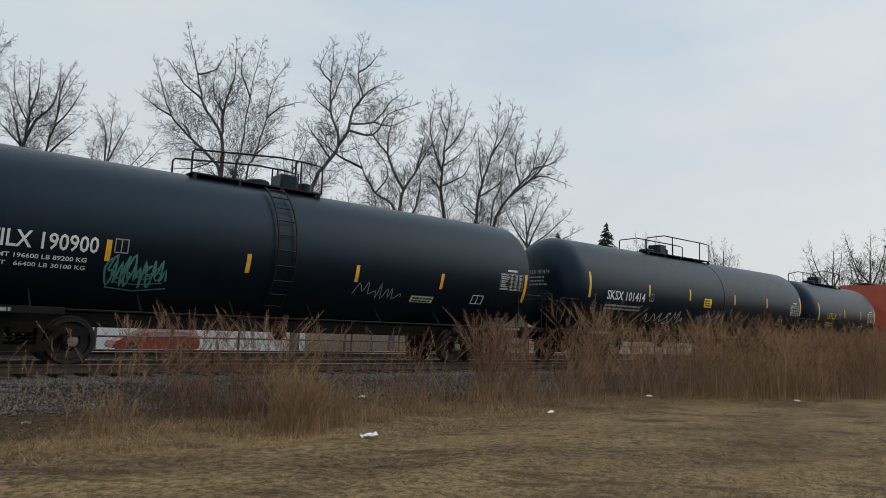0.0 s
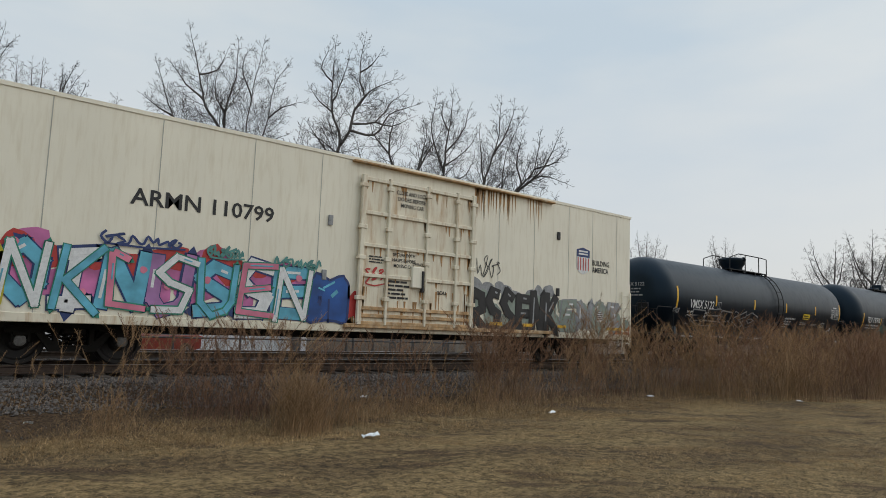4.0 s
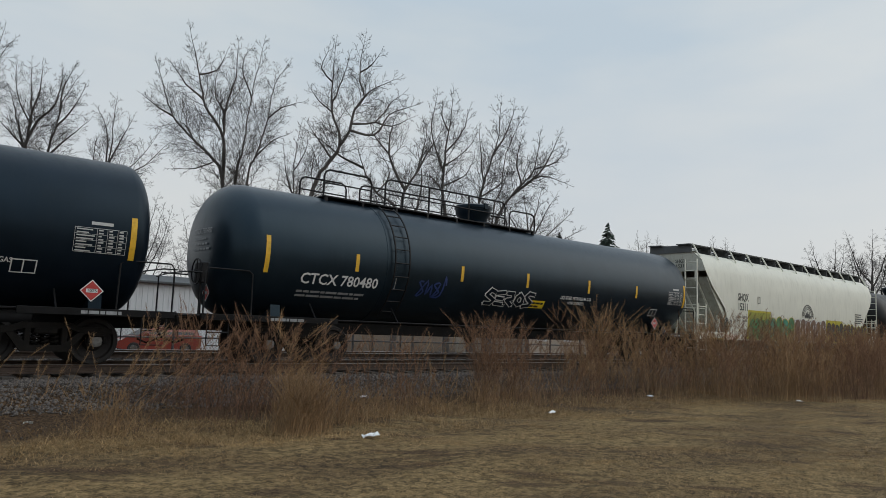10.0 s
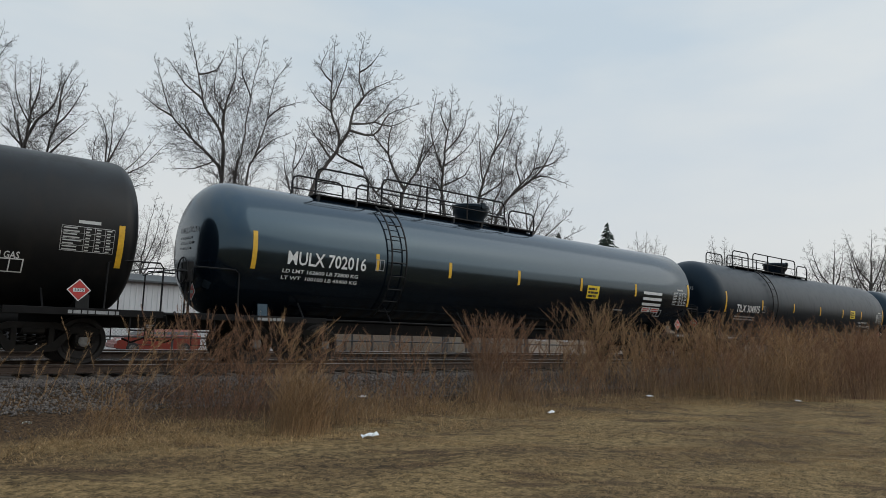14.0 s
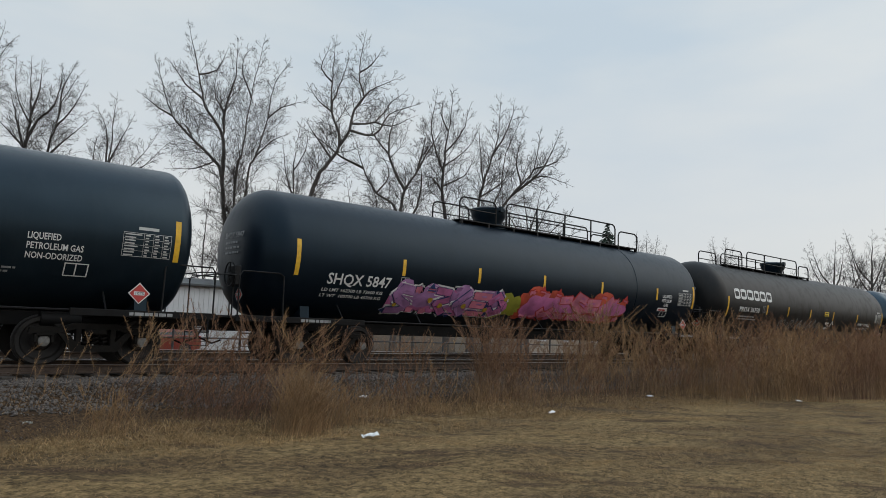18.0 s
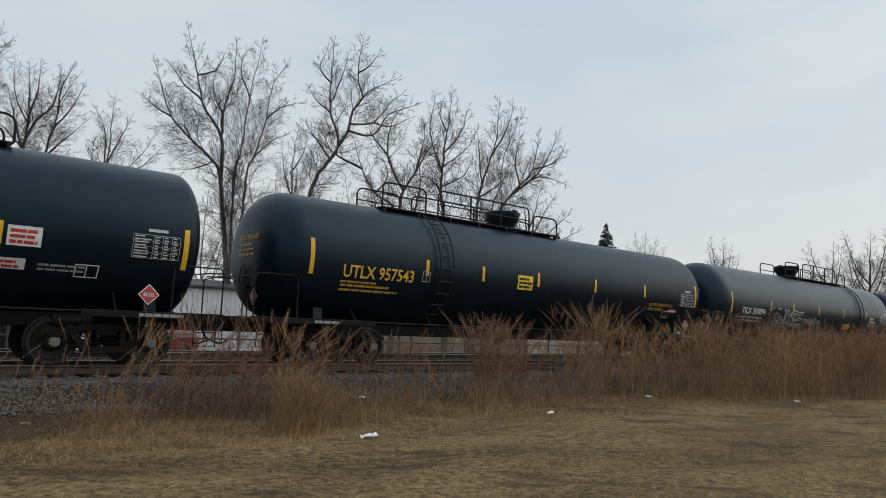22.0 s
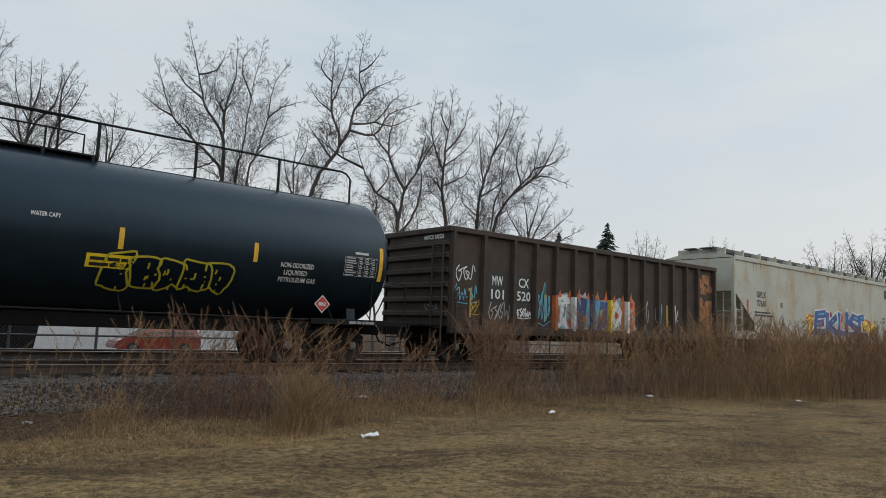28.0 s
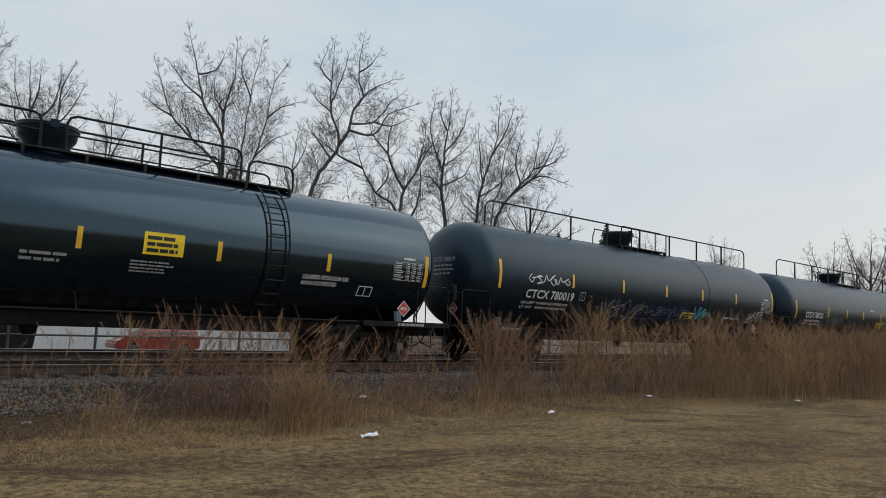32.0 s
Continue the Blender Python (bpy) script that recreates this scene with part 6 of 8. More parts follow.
    for e in (-1, 1):
        part("ladder", end_ladder(e * (h + 0.06), -W + 0.3, 0.6, 2.7, 6, "y"), M["reefer_white"], car)
        part("ladder", end_ladder(e * (h - 0.3), -W - 0.06, 0.55, 2.4, 5, "x"), M["reefer_white"], car)
        part("end_platform", Shape().box(min(e * h, e * (h + 0.7)), max(e * h, e * (h + 0.7)), -1.5, 1.5, 1.02, 1.07), M["frame_black"], car)
        hr = Shape().tube([(e * (h + 0.65), -1.45, 1.05), (e * (h + 0.65), -1.45, 2.0), (e * (h + 0.3), -1.45, 2.0)], 0.02, 6)
        part("end_handrail", hr, M["frame_black"], car)
    part("side_sill", Shape().box(-h, h, -W - 0.015, -W + 0.15, 0.80, z0 + 0.05, 0.01), M["reefer_door"], car)
    part("side_sill", Shape().box(-h, h, W - 0.15, W + 0.015, 0.80, z0 + 0.05, 0.01), M["reefer_door"], car)
    part("centre_sill", Shape().box(-h - 0.5, h + 0.5, -0.35, 0.35, 0.62, 0.95, 0.02), M["frame_black"], car)
    add_trucks(car, (-h + 2.6, h - 2.6))
    add_couplers(car, -h - 1.05, h + 1.05)


def hopper_frame(car, h, body_end, white):
    """Slope-sheet bracing, ladders, roof walk, hopper outlets and running gear of a covered hopper."""
    part("centre_sill", Shape().box(-h - 0.2, h + 0.2, -0.3, 0.3, 0.72, 1.05, 0.02), M["frame_black"], car)
    for e in (-1, 1):
        lo, hi = min(e * body_end, e * h), max(e * body_end, e * h)
        part("end_platform", Shape().box(lo, hi, -1.5, 1.5, 1.03, 1.09), M[white], car)
        ps = Shape()
        ps.box(e * (body_end + 0.15) - 0.05, e * (body_end + 0.15) + 0.05, -1.4, -1.3, 1.08, 3.1)
        ps.box(e * (body_end + 0.15) - 0.05, e * (body_end + 0.15) + 0.05, 1.3, 1.4, 1.08, 3.1)
        for y in (-0.45, 0.45):
            ps.tube([(e * (body_end + 0.3), y, 1.08), (e * (body_end - 0.4), y, 3.2)], 0.05, 6)
        part("end_post", ps, M[white], car)
        part("end_ladder", end_ladder(e * (h - 0.1), -1.3, 0.45, 4.0, 11, "y", 0.5), M[white], car)
        part("corner_ladder", end_ladder(e * (h - 0.5), -1.53, 0.40, 2.3, 6, "x", 0.55), M[white], car)
        hr = Shape().tube([(e * (h - 0.05), -1.45, 1.08), (e * (h - 0.05), -1.45, 2.1), (e * (h - 0.8), -1.5, 2.1), (e * (h - 0.8), -1.5, 1.08)], 0.02, 6)
        hr.tube([(e * (h - 0.02), -1.45, 2.1), (e * (h - 0.02), 1.45, 2.1)], 0.02, 6)
        part("end_handrail", hr, M[white], car)
    add_trucks(car, (-h + 1.75, h - 1.75))
    add_couplers(car, -h - 0.62, h + 0.62)


def curved_hopper():
    """The white covered hopper with rounded sides."""
    a, b = 85.95, 104.95
    c, h = (a + b) / 2, (b - a) / 2
    car = new_car("covered_hopper", c, "white round-sided covered hopper with lettered graffiti along its sill", "hopper car")
    prof = [(-1.47, 1.12), (-1.56, 1.45), (-1.60, 2.2), (-1.60, 3.0), (-1.54, 3.6), (-1.38, 4.05), (-1.05, 4.33), (-0.55, 4.45), (0.0, 4.48)]
    full = prof + [(-y, z) for y, z in reversed(prof[:-1])]
    s = Shape()
    xs = [-h + 1.0, h - 1.0]
    top0, top1 = -h + 0.75, h - 0.75
    rings = []
    # side sheets run the whole length; the ends are cut back in a slope below
    for x in np.linspace(top0, top1, 14):
        rings.append([Vector((x, y, z)) for y, z in full])
    v = [p for r in rings for p in r]
    n = len(full)
    f = [(i * n + k, i * n + k + 1, (i + 1) * n + k + 1, (i + 1) * n + k) for i in range(len(rings) - 1) for k in range(n - 1)]
    # cut back the lower corners of both ends
    for i, e in ((0, 1), (len(rings) - 1, -1)):
        for k in range(n):
            z = v[i * n + k].z
            v[i * n + k].x += e * max(0, min(1, (3.35 - z) / 1.5)) * 1.75
            if z < 1.9:
                v[i * n + k].x = (top0 + 1.75 if e > 0 else top1 - 1.75)
    for i, e in ((1, 1), (len(rings) - 2, -1)):
        for k in range(n):
            z = v[i * n + k].z
            v[i * n + k].x += e * max(0, min(1, (3.35 - z) / 1.5)) * 0.75
    s.add(v, f)
    part("side_sheet", s, M["hopper_white"], car, "white curved side sheets", True)
    for e in (-1, 1):
        es = Shape()
        x = e * (h - 0.78)
        es.add([Vector((x, y, z)) for y, z in full if z > 3.3] , [tuple(range(len([1 for y, z in full if z > 3.3])))])
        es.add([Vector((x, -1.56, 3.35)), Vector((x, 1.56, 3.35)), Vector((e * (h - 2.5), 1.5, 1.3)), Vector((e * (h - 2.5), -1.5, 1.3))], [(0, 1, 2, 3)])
        # shade under the end is put into the sheet's colour: darker copy of the white
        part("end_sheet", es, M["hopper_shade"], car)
        rb = Shape()
        for y in (-1.1, -0.4, 0.4, 1.1):
            rb.box(x - 0.06 * e - 0.05, x - 0.06 * e + 0.05, y - 0.05, y + 0.05, 3.2, 4.25)
            rb.tube([(x, y, 3.35), (e * (h - 2.45), y, 1.35)], 0.05, 4)
        part("end_stiffener", rb, M["hopper_white"], car)
    for e in (-1, 1):
        for y in (-1.5, 1.5):
            part("end_gusset", Shape().prism([(e * (h - 0.85), 3.3), (e * (h - 2.55), 1.35), (e * (h - 2.8), 1.35), (e * (h - 1.1), 3.45)], "y", y - 0.03, y + 0.03), M["hopper_white"], car)
    part("side_sill", Shape().box(-h + 0.2, h - 0.2, -1.52, -1.44, 0.93, 1.22, 0.01), M["hopper_white"], car)
    part("side_sill", Shape().box(-h + 0.2, h - 0.2, 1.44, 1.52, 0.93, 1.22, 0.01), M["hopper_white"], car)
    rw = Shape()
    for y0 in (-0.95, 0.35):
        rw.box(-h + 0.6, h - 0.6, y0, y0 + 0.6, 4.66, 4.70)
    for k in range(13):
        x = -h + 0.75 + (2 * h - 1.5) * k / 12
        part("roof_walk_support", Shape().box(x - 0.02, x + 0.02, -0.95, 0.95, 4.36, 4.66), M["roof_gray"], car)
        part("roof_brace", Shape().tube([(x, -1.30, 4.15), (x, -1.0, 4.7)], 0.035, 4), M["hopper_white"], car)
    part("roof_walk", rw, M["roof_gray"], car)
    hc = Shape().box(-h + 1.0, h - 1.0, -0.3, 0.3, 4.46, 4.60, 0.04)
    part("hatch_cover", hc, M["hopper_white"], car)
    for x in (-4.6, -1.5, 1.6, 4.7):
        # outlets use the same darkened paint, underside shade painted in
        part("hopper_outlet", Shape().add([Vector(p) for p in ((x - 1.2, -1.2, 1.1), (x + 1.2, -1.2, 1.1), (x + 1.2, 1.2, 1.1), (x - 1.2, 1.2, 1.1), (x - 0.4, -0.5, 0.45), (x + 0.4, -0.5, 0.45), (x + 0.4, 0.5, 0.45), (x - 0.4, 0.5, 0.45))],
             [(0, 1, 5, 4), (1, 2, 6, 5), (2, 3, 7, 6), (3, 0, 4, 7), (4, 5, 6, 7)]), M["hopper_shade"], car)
    hopper_frame(car, h, h - 2.2, "hopper_white")

    def srf(u, v, lift):
        for (y0, z0), (y1, z1) in zip(prof, prof[1:]):
            if v <= z1:
                k = max(0, (v - z0) / (z1 - z0))
                return (u - c, y0 + (y1 - y0) * k - lift, v)
        return (u - c, -1.2 - lift, v)
    low = lambda u, v, lift: (u - c, min(-1.53, srf(u, v, 0)[1]) - lift, v)
    marks(car, srf, [("SHQX", 89.15, 2.56, 0.30, 0.90), ("15311", 89.12, 2.16, 0.30, 0.82)], "black_paint")
    marks(car, srf, [("LD LMT 219700", 88.95, 1.84, 0.085, 1.0), ("LT WT   66300", 88.95, 1.69, 0.085, 0.95)], "black_paint")
    small_print(car, srf, [(101.6, 2.0, 1.1, 0.55, 5)], 3, "black_paint")
    stencil_box(car, srf, 90.85, 2.5, 0.24, 0.3, "black_paint")
    # round emblem as rings
    p = Paint(srf, 0.010)
    for r, w in ((0.62, 0.04), (0.42, 0.03)):
        p.line([(95.82 + r * math.cos(t), 2.06 + r * math.sin(t)) for t in np.linspace(0, math.pi, 16)], w)
    for t in np.linspace(0.2, 2.9, 12):
        p.line([(95.82 + 0.47 * math.cos(t), 2.06 + 0.47 * math.sin(t)), (95.82 + 0.57 * math.cos(t), 2.06 + 0.57 * math.sin(t))], 0.07)
    for k, hgt in enumerate((0.16, 0.26, 0.32, 0.2, 0.3, 0.14)):
        p.rect(95.49 + k * 0.11, 95.58 + k * 0.11, 2.06, 2.06 + hgt)
    p.done("round_emblem", M["black_paint"], car)
    Paint(low, 0.006).rect(90.0, 92.05, 0.98, 2.2).done("sprayed_ground", M["lime_line"], car)
    Paint(low, 0.008).rect(90.08, 92.0, 1.0, 2.12).done("sprayed_ground", M["olive_paint"], car)
    arch_piece(low, car, 90.15, 1.0, 1.8, 0.98, 4, 91, ("teal_dark",), "olive_paint", 0.03, 0.012)
    arch_piece(low, car, 91.95, 0.98, 2.4, 1.06, 4, 88, ("teal_paint", "teal_dark"), "lime_line", 0.035, 0.014)
    Paint(low, 0.006).rect(94.4, 97.85, 0.98, 1.95).done("sprayed_ground", M["silver_paint"], car)
    arch_piece(low, car, 94.45, 0.98, 3.4, 1.10, 6, 92, ("brown_paint",), "white_paint", 0.035, 0.012)
    Paint(low, 0.006).rect(97.95, 99.9, 0.98, 2.05).done("sprayed_ground", M["lime_line"], car)
    arch_piece(low, car, 98.02, 0.98, 2.5, 1.0, 5, 93, ("black_paint",), "lime_line", 0.035, 0.012)
    arch_piece(low, car, 100.5, 0.98, 2.7, 0.98, 6, 86, ("black_paint",), "lime_line", 0.035, 0.014)
    sl = lambda u, v, lift: (u - c, -1.52 - lift, v)
    tag_strokes(srf, car, M["black_paint"], 87.95, 1.5, 0.75, 0.3, 4, 94, 0.035)
    tag_strokes(sl, car, M["red_paint"], 88.2, 0.99, 1.2, 0.17, 7, 95, 0.018)
    tag_strokes(sl, car, M["black_paint"], 87.2, 1.0, 0.8, 0.15, 5, 96, 0.018)
    Paint(sl, 0.006).rect(86.9, 88.1, 0.93, 0.985).done("yellow_strip", M["yellow_dull"], car)
    esrf = lambda u, v, lift: (-h + 0.70 - lift, 1.5 - u, v)
    marks(car, esrf, [("SHQX", 1.75, 3.95, 0.13, 0.5), ("15311", 1.75, 3.75, 0.13, 0.5)], "black_paint")


def flat_hopper():
    """The rust-streaked cream covered hopper."""
    a, b = -94.05, -75.2
    c, h = (a + b) / 2, (b - a) / 2
    car = new_car("covered_hopper", c, "cream flat-sided covered hopper with rust streaks and blue graffiti", "hopper car")
    W = 1.58
    side = [(-h, 4.30), (h, 4.30), (h, 2.95), (h - 1.75, 1.62), (h - 1.75, 1.20), (-h + 1.75, 1.20), (-h + 1.75, 1.62), (-h, 2.95)]
    for y, s in ((-W, 1), (W, -1)):
        part("side_sheet", Shape().prism(side, "y", min(y, y + s * 0.06), max(y, y + s * 0.06)), M["hopper_cream"], car)
        part("top_chord", Shape().box(-h, h, min(y - s * 0.05, y + s * 0.1), max(y - s * 0.05, y + s * 0.1), 4.24, 4.42, 0.015), M["hopper_cream"], car)
        part("side_sill", Shape().box(-h, h, min(y - s * 0.05, y + s * 0.1), max(y - s * 0.05, y + s * 0.1), 0.98, 1.30, 0.015), M["hopper_cream"], car)
        for e in (-1, 1):
            part("corner_post", Shape().box(e * h - 0.09, e * h + 0.03, min(y - s * 0.04, y + s * 0.1), max(y - s * 0.04, y + s * 0.1), 1.0, 4.35, 0.01), M["hopper_cream"], car)
            part("corner_post", Shape().box(e * (h - 0.62) - 0.03, e * (h - 0.62) + 0.03, min(y, y + s * 0.06), max(y, y + s * 0.06), 1.2, 2.6, 0.01), M["hopper_cream"], car)
    part("roof", Shape().prism([(-W, 4.40), (-1.0, 4.52), (0, 4.56), (1.0, 4.52), (W, 4.40), (W, 4.32), (-W, 4.32)], "x", -h, h), M["hopper_cream"], car)
    for e in (-1, 1):
        es = Shape()
        es.add([Vector(p) for p in ((e * h, -W, 4.35), (e * h, W, 4.35), (e * h, W, 2.95), (e * h, -W, 2.95), (e * (h - 2.4), W, 1.25), (e * (h - 2.4), -W, 1.25))], [(0, 1, 2, 3), (3, 2, 4, 5)])
        part("end_sheet", es, M["hopper_cream"], car)
    rw = Shape()
    for y0 in (-0.62, 0.1):
        rw.box(-h - 0.15, h + 0.15, y0, y0 + 0.52, 4.76, 4.80)
    rw.box(-h - 0.1, h + 0.1, -0.74, -0.66, 4.66, 4.82)
    part("roof_walk", rw, M["roof_gray"], car)
    for k in range(13):
        x = -h + 0.15 + (2 * h - 0.3) * k / 12
        # supports below the walk wear the darkened paint, with shade in its colour
        part("roof_walk_support", Shape().box(x - 0.05, x + 0.05, -1.05, 1.05, 4.46, 4.76), M["hopper_shade"], car)
        part("roof_brace", Shape().box(x - 0.04, x + 0.04, -1.13, -1.05, 4.42, 4.80), M["hopper_cream"], car)
    part("hatch_cover", Shape().box(-h + 0.6, h - 0.6, -0.32, 0.32, 4.55, 4.68, 0.04), M["roof_gray"], car)
    for x in (-5.3, -1.75, 1.75, 5.3):
        # underside shade painted into the outlets' colour here too
        part("hopper_outlet", Shape().add([Vector(p) for p in ((x - 1.6, -1.35, 1.15), (x + 1.6, -1.35, 1.15), (x + 1.6, 1.35, 1.15), (x - 1.6, 1.35, 1.15), (x - 0.55, -0.6, 0.42), (x + 0.55, -0.6, 0.42), (x + 0.55, 0.6, 0.42), (x - 0.55, 0.6, 0.42))],
             [(0, 1, 5, 4), (1, 2, 6, 5), (2, 3, 7, 6), (3, 0, 4, 7), (4, 5, 6, 7)]), M["hopper_shade"], car)
        part("outlet_gate", Shape().box(x - 0.6, x + 0.6, -0.7, 0.7, 0.36, 0.44, 0.01), M["frame_black"], car)
        part("gate_cap", Shape().lathe([(-0.86, 0.02), (-0.85, 0.09), (-0.70, 0.09)], "y", 12, (x + 0.2, 0, 0.42)), M["red_paint"], car)
    hopper_frame(car, h + 0.02, h - 2.0, "hopper_cream")
    srf = box_surface(c, -W)
    sl = box_surface(c, -W - 0.05)
    p = Paint(srf, 0.004)
    for u in (-91.2, -88.4, -85.6, -82.8, -80.0, -77.6):
        p.rect(u, u + 0.015, 1.32, 4.2)
    p.done("panel_seam", M["hopper_shade"], car)
    marks(car, srf, [("GPLX", -92.15, 2.78, 0.26, 0.86), ("77681", -92.15, 2.40, 0.26, 0.82)], "black_paint")
    small_print(car, srf, [(-92.35, 1.98, 1.9, 0.26, 2), (-77.3, 2.1, 0.55, 0.4, 5), (-78.6, 2.05, 0.6, 0.2, 3)], 3, "black_paint")
    stencil_box(car, srf, -89.9, 2.42, 0.2, 0.22, "black_paint")
    p = Paint(srf, 0.010)
    for k, (u, w) in enumerate(((-76.9, 0.40), (-76.46, 0.36), (-76.08, 0.32), (-75.73, 0.32))):
        p.poly([(u, 3.53), (u + w * 0.78, 3.53), (u + w * 0.92, 3.66), (u + w * 0.92, 4.03), (u + w * 0.14, 4.03), (u, 3.9)])
    p.done("company_emblem", M["black_paint"], car)
    for u, v in ((-93.0, 2.3), (-89.75, 1.6), (-86.8, 1.7), (-83.3, 1.75), (-76.3, 1.75)):
        Paint(srf, 0.022).rect(u, u + 0.09, v - 0.22, v + 0.35).done("reflector_stripe", M["orange_paint"], car)
    clouds(srf, car, "yellow_sign", -87.1, 1.33, 1.2, 0.8, 10, 97, 0.006, 0.5)
    clouds(srf, car, "yellow_sign", -80.0, 1.33, 1.4, 0.7, 10, 98, 0.006, 0.45)
    clouds(srf, car, "red_paint", -86.0, 2.15, 5.6, 0.25, 5, 99, 0.005, 0.55)
    for u, v, n in ((-87.2, 1.30, 67), (-80.75, 1.30, 65)):
        rn = random.Random(n)
        o = blob(rn, u, v, 1.7, 0.95, 26, 0.8)
        o = [(x + rn.uniform(-0.07, 0.07), z + rn.uniform(-0.06, 0.06)) for x, z in o]
        ob = Paint(srf, 0.009).poly(o).done("sprayed_flame", M["yellow_sign"], car)
        Paint(srf, 0.011).line(o + o[:1], 0.09).done("outline", M["red_paint"], ob)
        dt = Paint(srf, 0.012)
        for _ in range(7):
            r = rn.uniform(0.06, 0.12)
            dt.lift += 0.0005
            dt.poly(blob(rn, u + rn.uniform(0.15, 1.4), v + rn.uniform(0.1, 0.75), r * 2, r * 2, 10, 0.95))
        dt.done("spatter", M["red_paint"], ob)
    stroke_piece(srf, car, -86.4, 1.16, 6.9, 1.36, "EKUSL", 101, ("royal_blue",), "white_paint", 0.36, 0.085, 0.016, marks="sky_paint", dots="red_paint")
    tag_strokes(srf, car, M["black_paint"], -78.8, 1.6, 0.8, 0.4, 5, 102, 0.03)
    tag_strokes(srf, car, M["black_paint"], -87.7, 1.78, 0.45, 0.18, 3, 103, 0.03)
    plate(car, sl, -90.2, 1.05, 0.35, 0.17, "pink_paint", 23, "white_paint", 2)
    plate(car, sl, -92.3, 1.08, 0.3, 0.16, "yellow_dull", 24, "black_paint", 2)
    st = Paint(srf, 0.005)
    rnd = random.Random(9)
    for k in range(34):
        u = rnd.uniform(-94, -75.3)
        w, ln = rnd.uniform(0.01, 0.05), rnd.uniform(0.08, 0.55)
        st.poly([(u - w, 4.24), (u + w, 4.24), (u + w * 0.4, 4.24 - ln), (u - w * 0.4, 4.24 - ln * 0.8)])
    for k in range(26):
        u = rnd.uniform(-94, -75.3)
        w, ln = rnd.uniform(0.02, 0.06), rnd.uniform(0.1, 0.3)
        st.poly([(u - w, 1.32), (u + w, 1.32), (u + w * 0.3, 1.32 + ln)])
    st.done("rust_wash", M["rust_streak"], car)


def gondola():
    """The brown open gondola."""
    a, b = -109.45, -95.5
    c, h = (a + b) / 2, (b - a) / 2
    car = new_car("gondola_car", c, "rusty brown high-sided gondola car with ribs and painted letters", "gondola car")
    W, z0, z1 = 1.45, 0.95, 3.70
    RIBS = (-109.39, -108.23, -107.01, -106.05, -105.14, -104.24, -103.29, -102.35, -101.39, -100.43, -99.50, -98.58, -97.65, -96.82, -95.56)
    for s in (-1, 1):
        part("side_wall", Shape().box(-h, h, min(s * W, s * (W - 0.06)), max(s * W, s * (W - 0.06)), z0, z1), M["gondola_brown"], car)
        part("top_chord", Shape().box(-h, h, min(s * (W - 0.08), s * (W + 0.12)), max(s * (W - 0.08), s * (W + 0.12)), z1 - 0.1, z1 + 0.06, 0.02), M["gondola_brown"], car)
        part("side_sill", Shape().box(-h, h, min(s * (W - 0.08), s * (W + 0.1)), max(s * (W - 0.08), s * (W + 0.1)), z0 - 0.12, z0 + 0.14, 0.02), M["gondola_brown"], car)
        for u in RIBS:
            x = u - c
            part("side_rib", Shape().prism([(x - 0.09, s * W), (x - 0.05, s * (W + 0.13)), (x + 0.05, s * (W + 0.13)), (x + 0.09, s * W)], "z", z0, z1 - 0.08), M["gondola_brown"], car)
    for e in (-1, 1):
        part("end_wall", Shape().box(min(e * h, e * (h - 0.06)), max(e * h, e * (h - 0.06)), -W, W, z0, z1), M["gondola_brown"], car)
        part("end_chord", Shape().box(min(e * (h - 0.08), e * (h + 0.1)), max(e * (h - 0.08), e * (h + 0.1)), -W - 0.1, W + 0.1, z1 - 0.1, z1 + 0.06, 0.02), M["gondola_brown"], car)
        for z in (1.35, 1.75, 2.15, 2.55, 2.95, 3.3):
            part("end_rib", Shape().prism([(e * h, z - 0.10), (e * (h + 0.12), z - 0.05), (e * (h + 0.12), z + 0.05), (e * h, z + 0.10)], "y", -W, W), M["gondola_brown"], car)
        part("end_ladder", end_ladder(e * (h + 0.2), -W + 0.3, 0.5, 3.3, 8, "y"), M["gondola_brown"], car)
        part("side_ladder", end_ladder(e * (h - 0.35), -W - 0.17, 0.45, 2.0, 5, "x"), M["gondola_brown"], car)
    part("floor_plate", Shape().box(-h, h, -W, W, z0, z0 + 0.08), M["gondola_brown"], car)
    part("scrap_load", Shape().prism([(-1.3, 1.0), (-1.2, 2.9), (-0.5, 3.25), (0.4, 3.1), (1.2, 2.8), (1.3, 1.0)], "x", -h + 0.3, h - 0.3), M["rust"], car)
    part("centre_sill", Shape().box(-h - 0.4, h + 0.4, -0.3, 0.3, 0.66, 0.95, 0.02), M["frame_black"], car)
    part("brake_platform", Shape().box(-h - 0.5, -h, -1.1, 1.1, 1.0, 1.05), M["frame_black"], car)
    add_trucks(car, (-h + 1.6, h - 1.6))
    add_couplers(car, -h - 0.72, h + 0.72)
    srf = box_surface(c, -W)
    for u0, u1 in ((-108.05, -107.2), (-106.9, -106.15)):
        Paint(srf, 0.005).rect(u0, u1, 1.78, 2.62).done("painted_panel", M["black_paint"], car)
    marks(car, srf, [("MW", -107.85, 2.25, 0.27, 0.45), ("CX", -106.75, 2.25, 0.27, 0.45), ("101", -107.95, 1.86, 0.27, 0.6), ("520", -106.82, 1.86, 0.27, 0.6)], "white_paint")
    marks(car, lambda u, v, lift: (-h - 0.12 - lift, W - u, v), [("MWCX 101520", 1.9, 3.42, 0.12, 0.85)], "white_paint")
    for u in (-108.75, -105.6, -98.9):
        Paint(srf, 0.010).rect(u, u + 0.12, 1.3, 2.1).done("reflector_stripe", M["yellow_dull"], car)
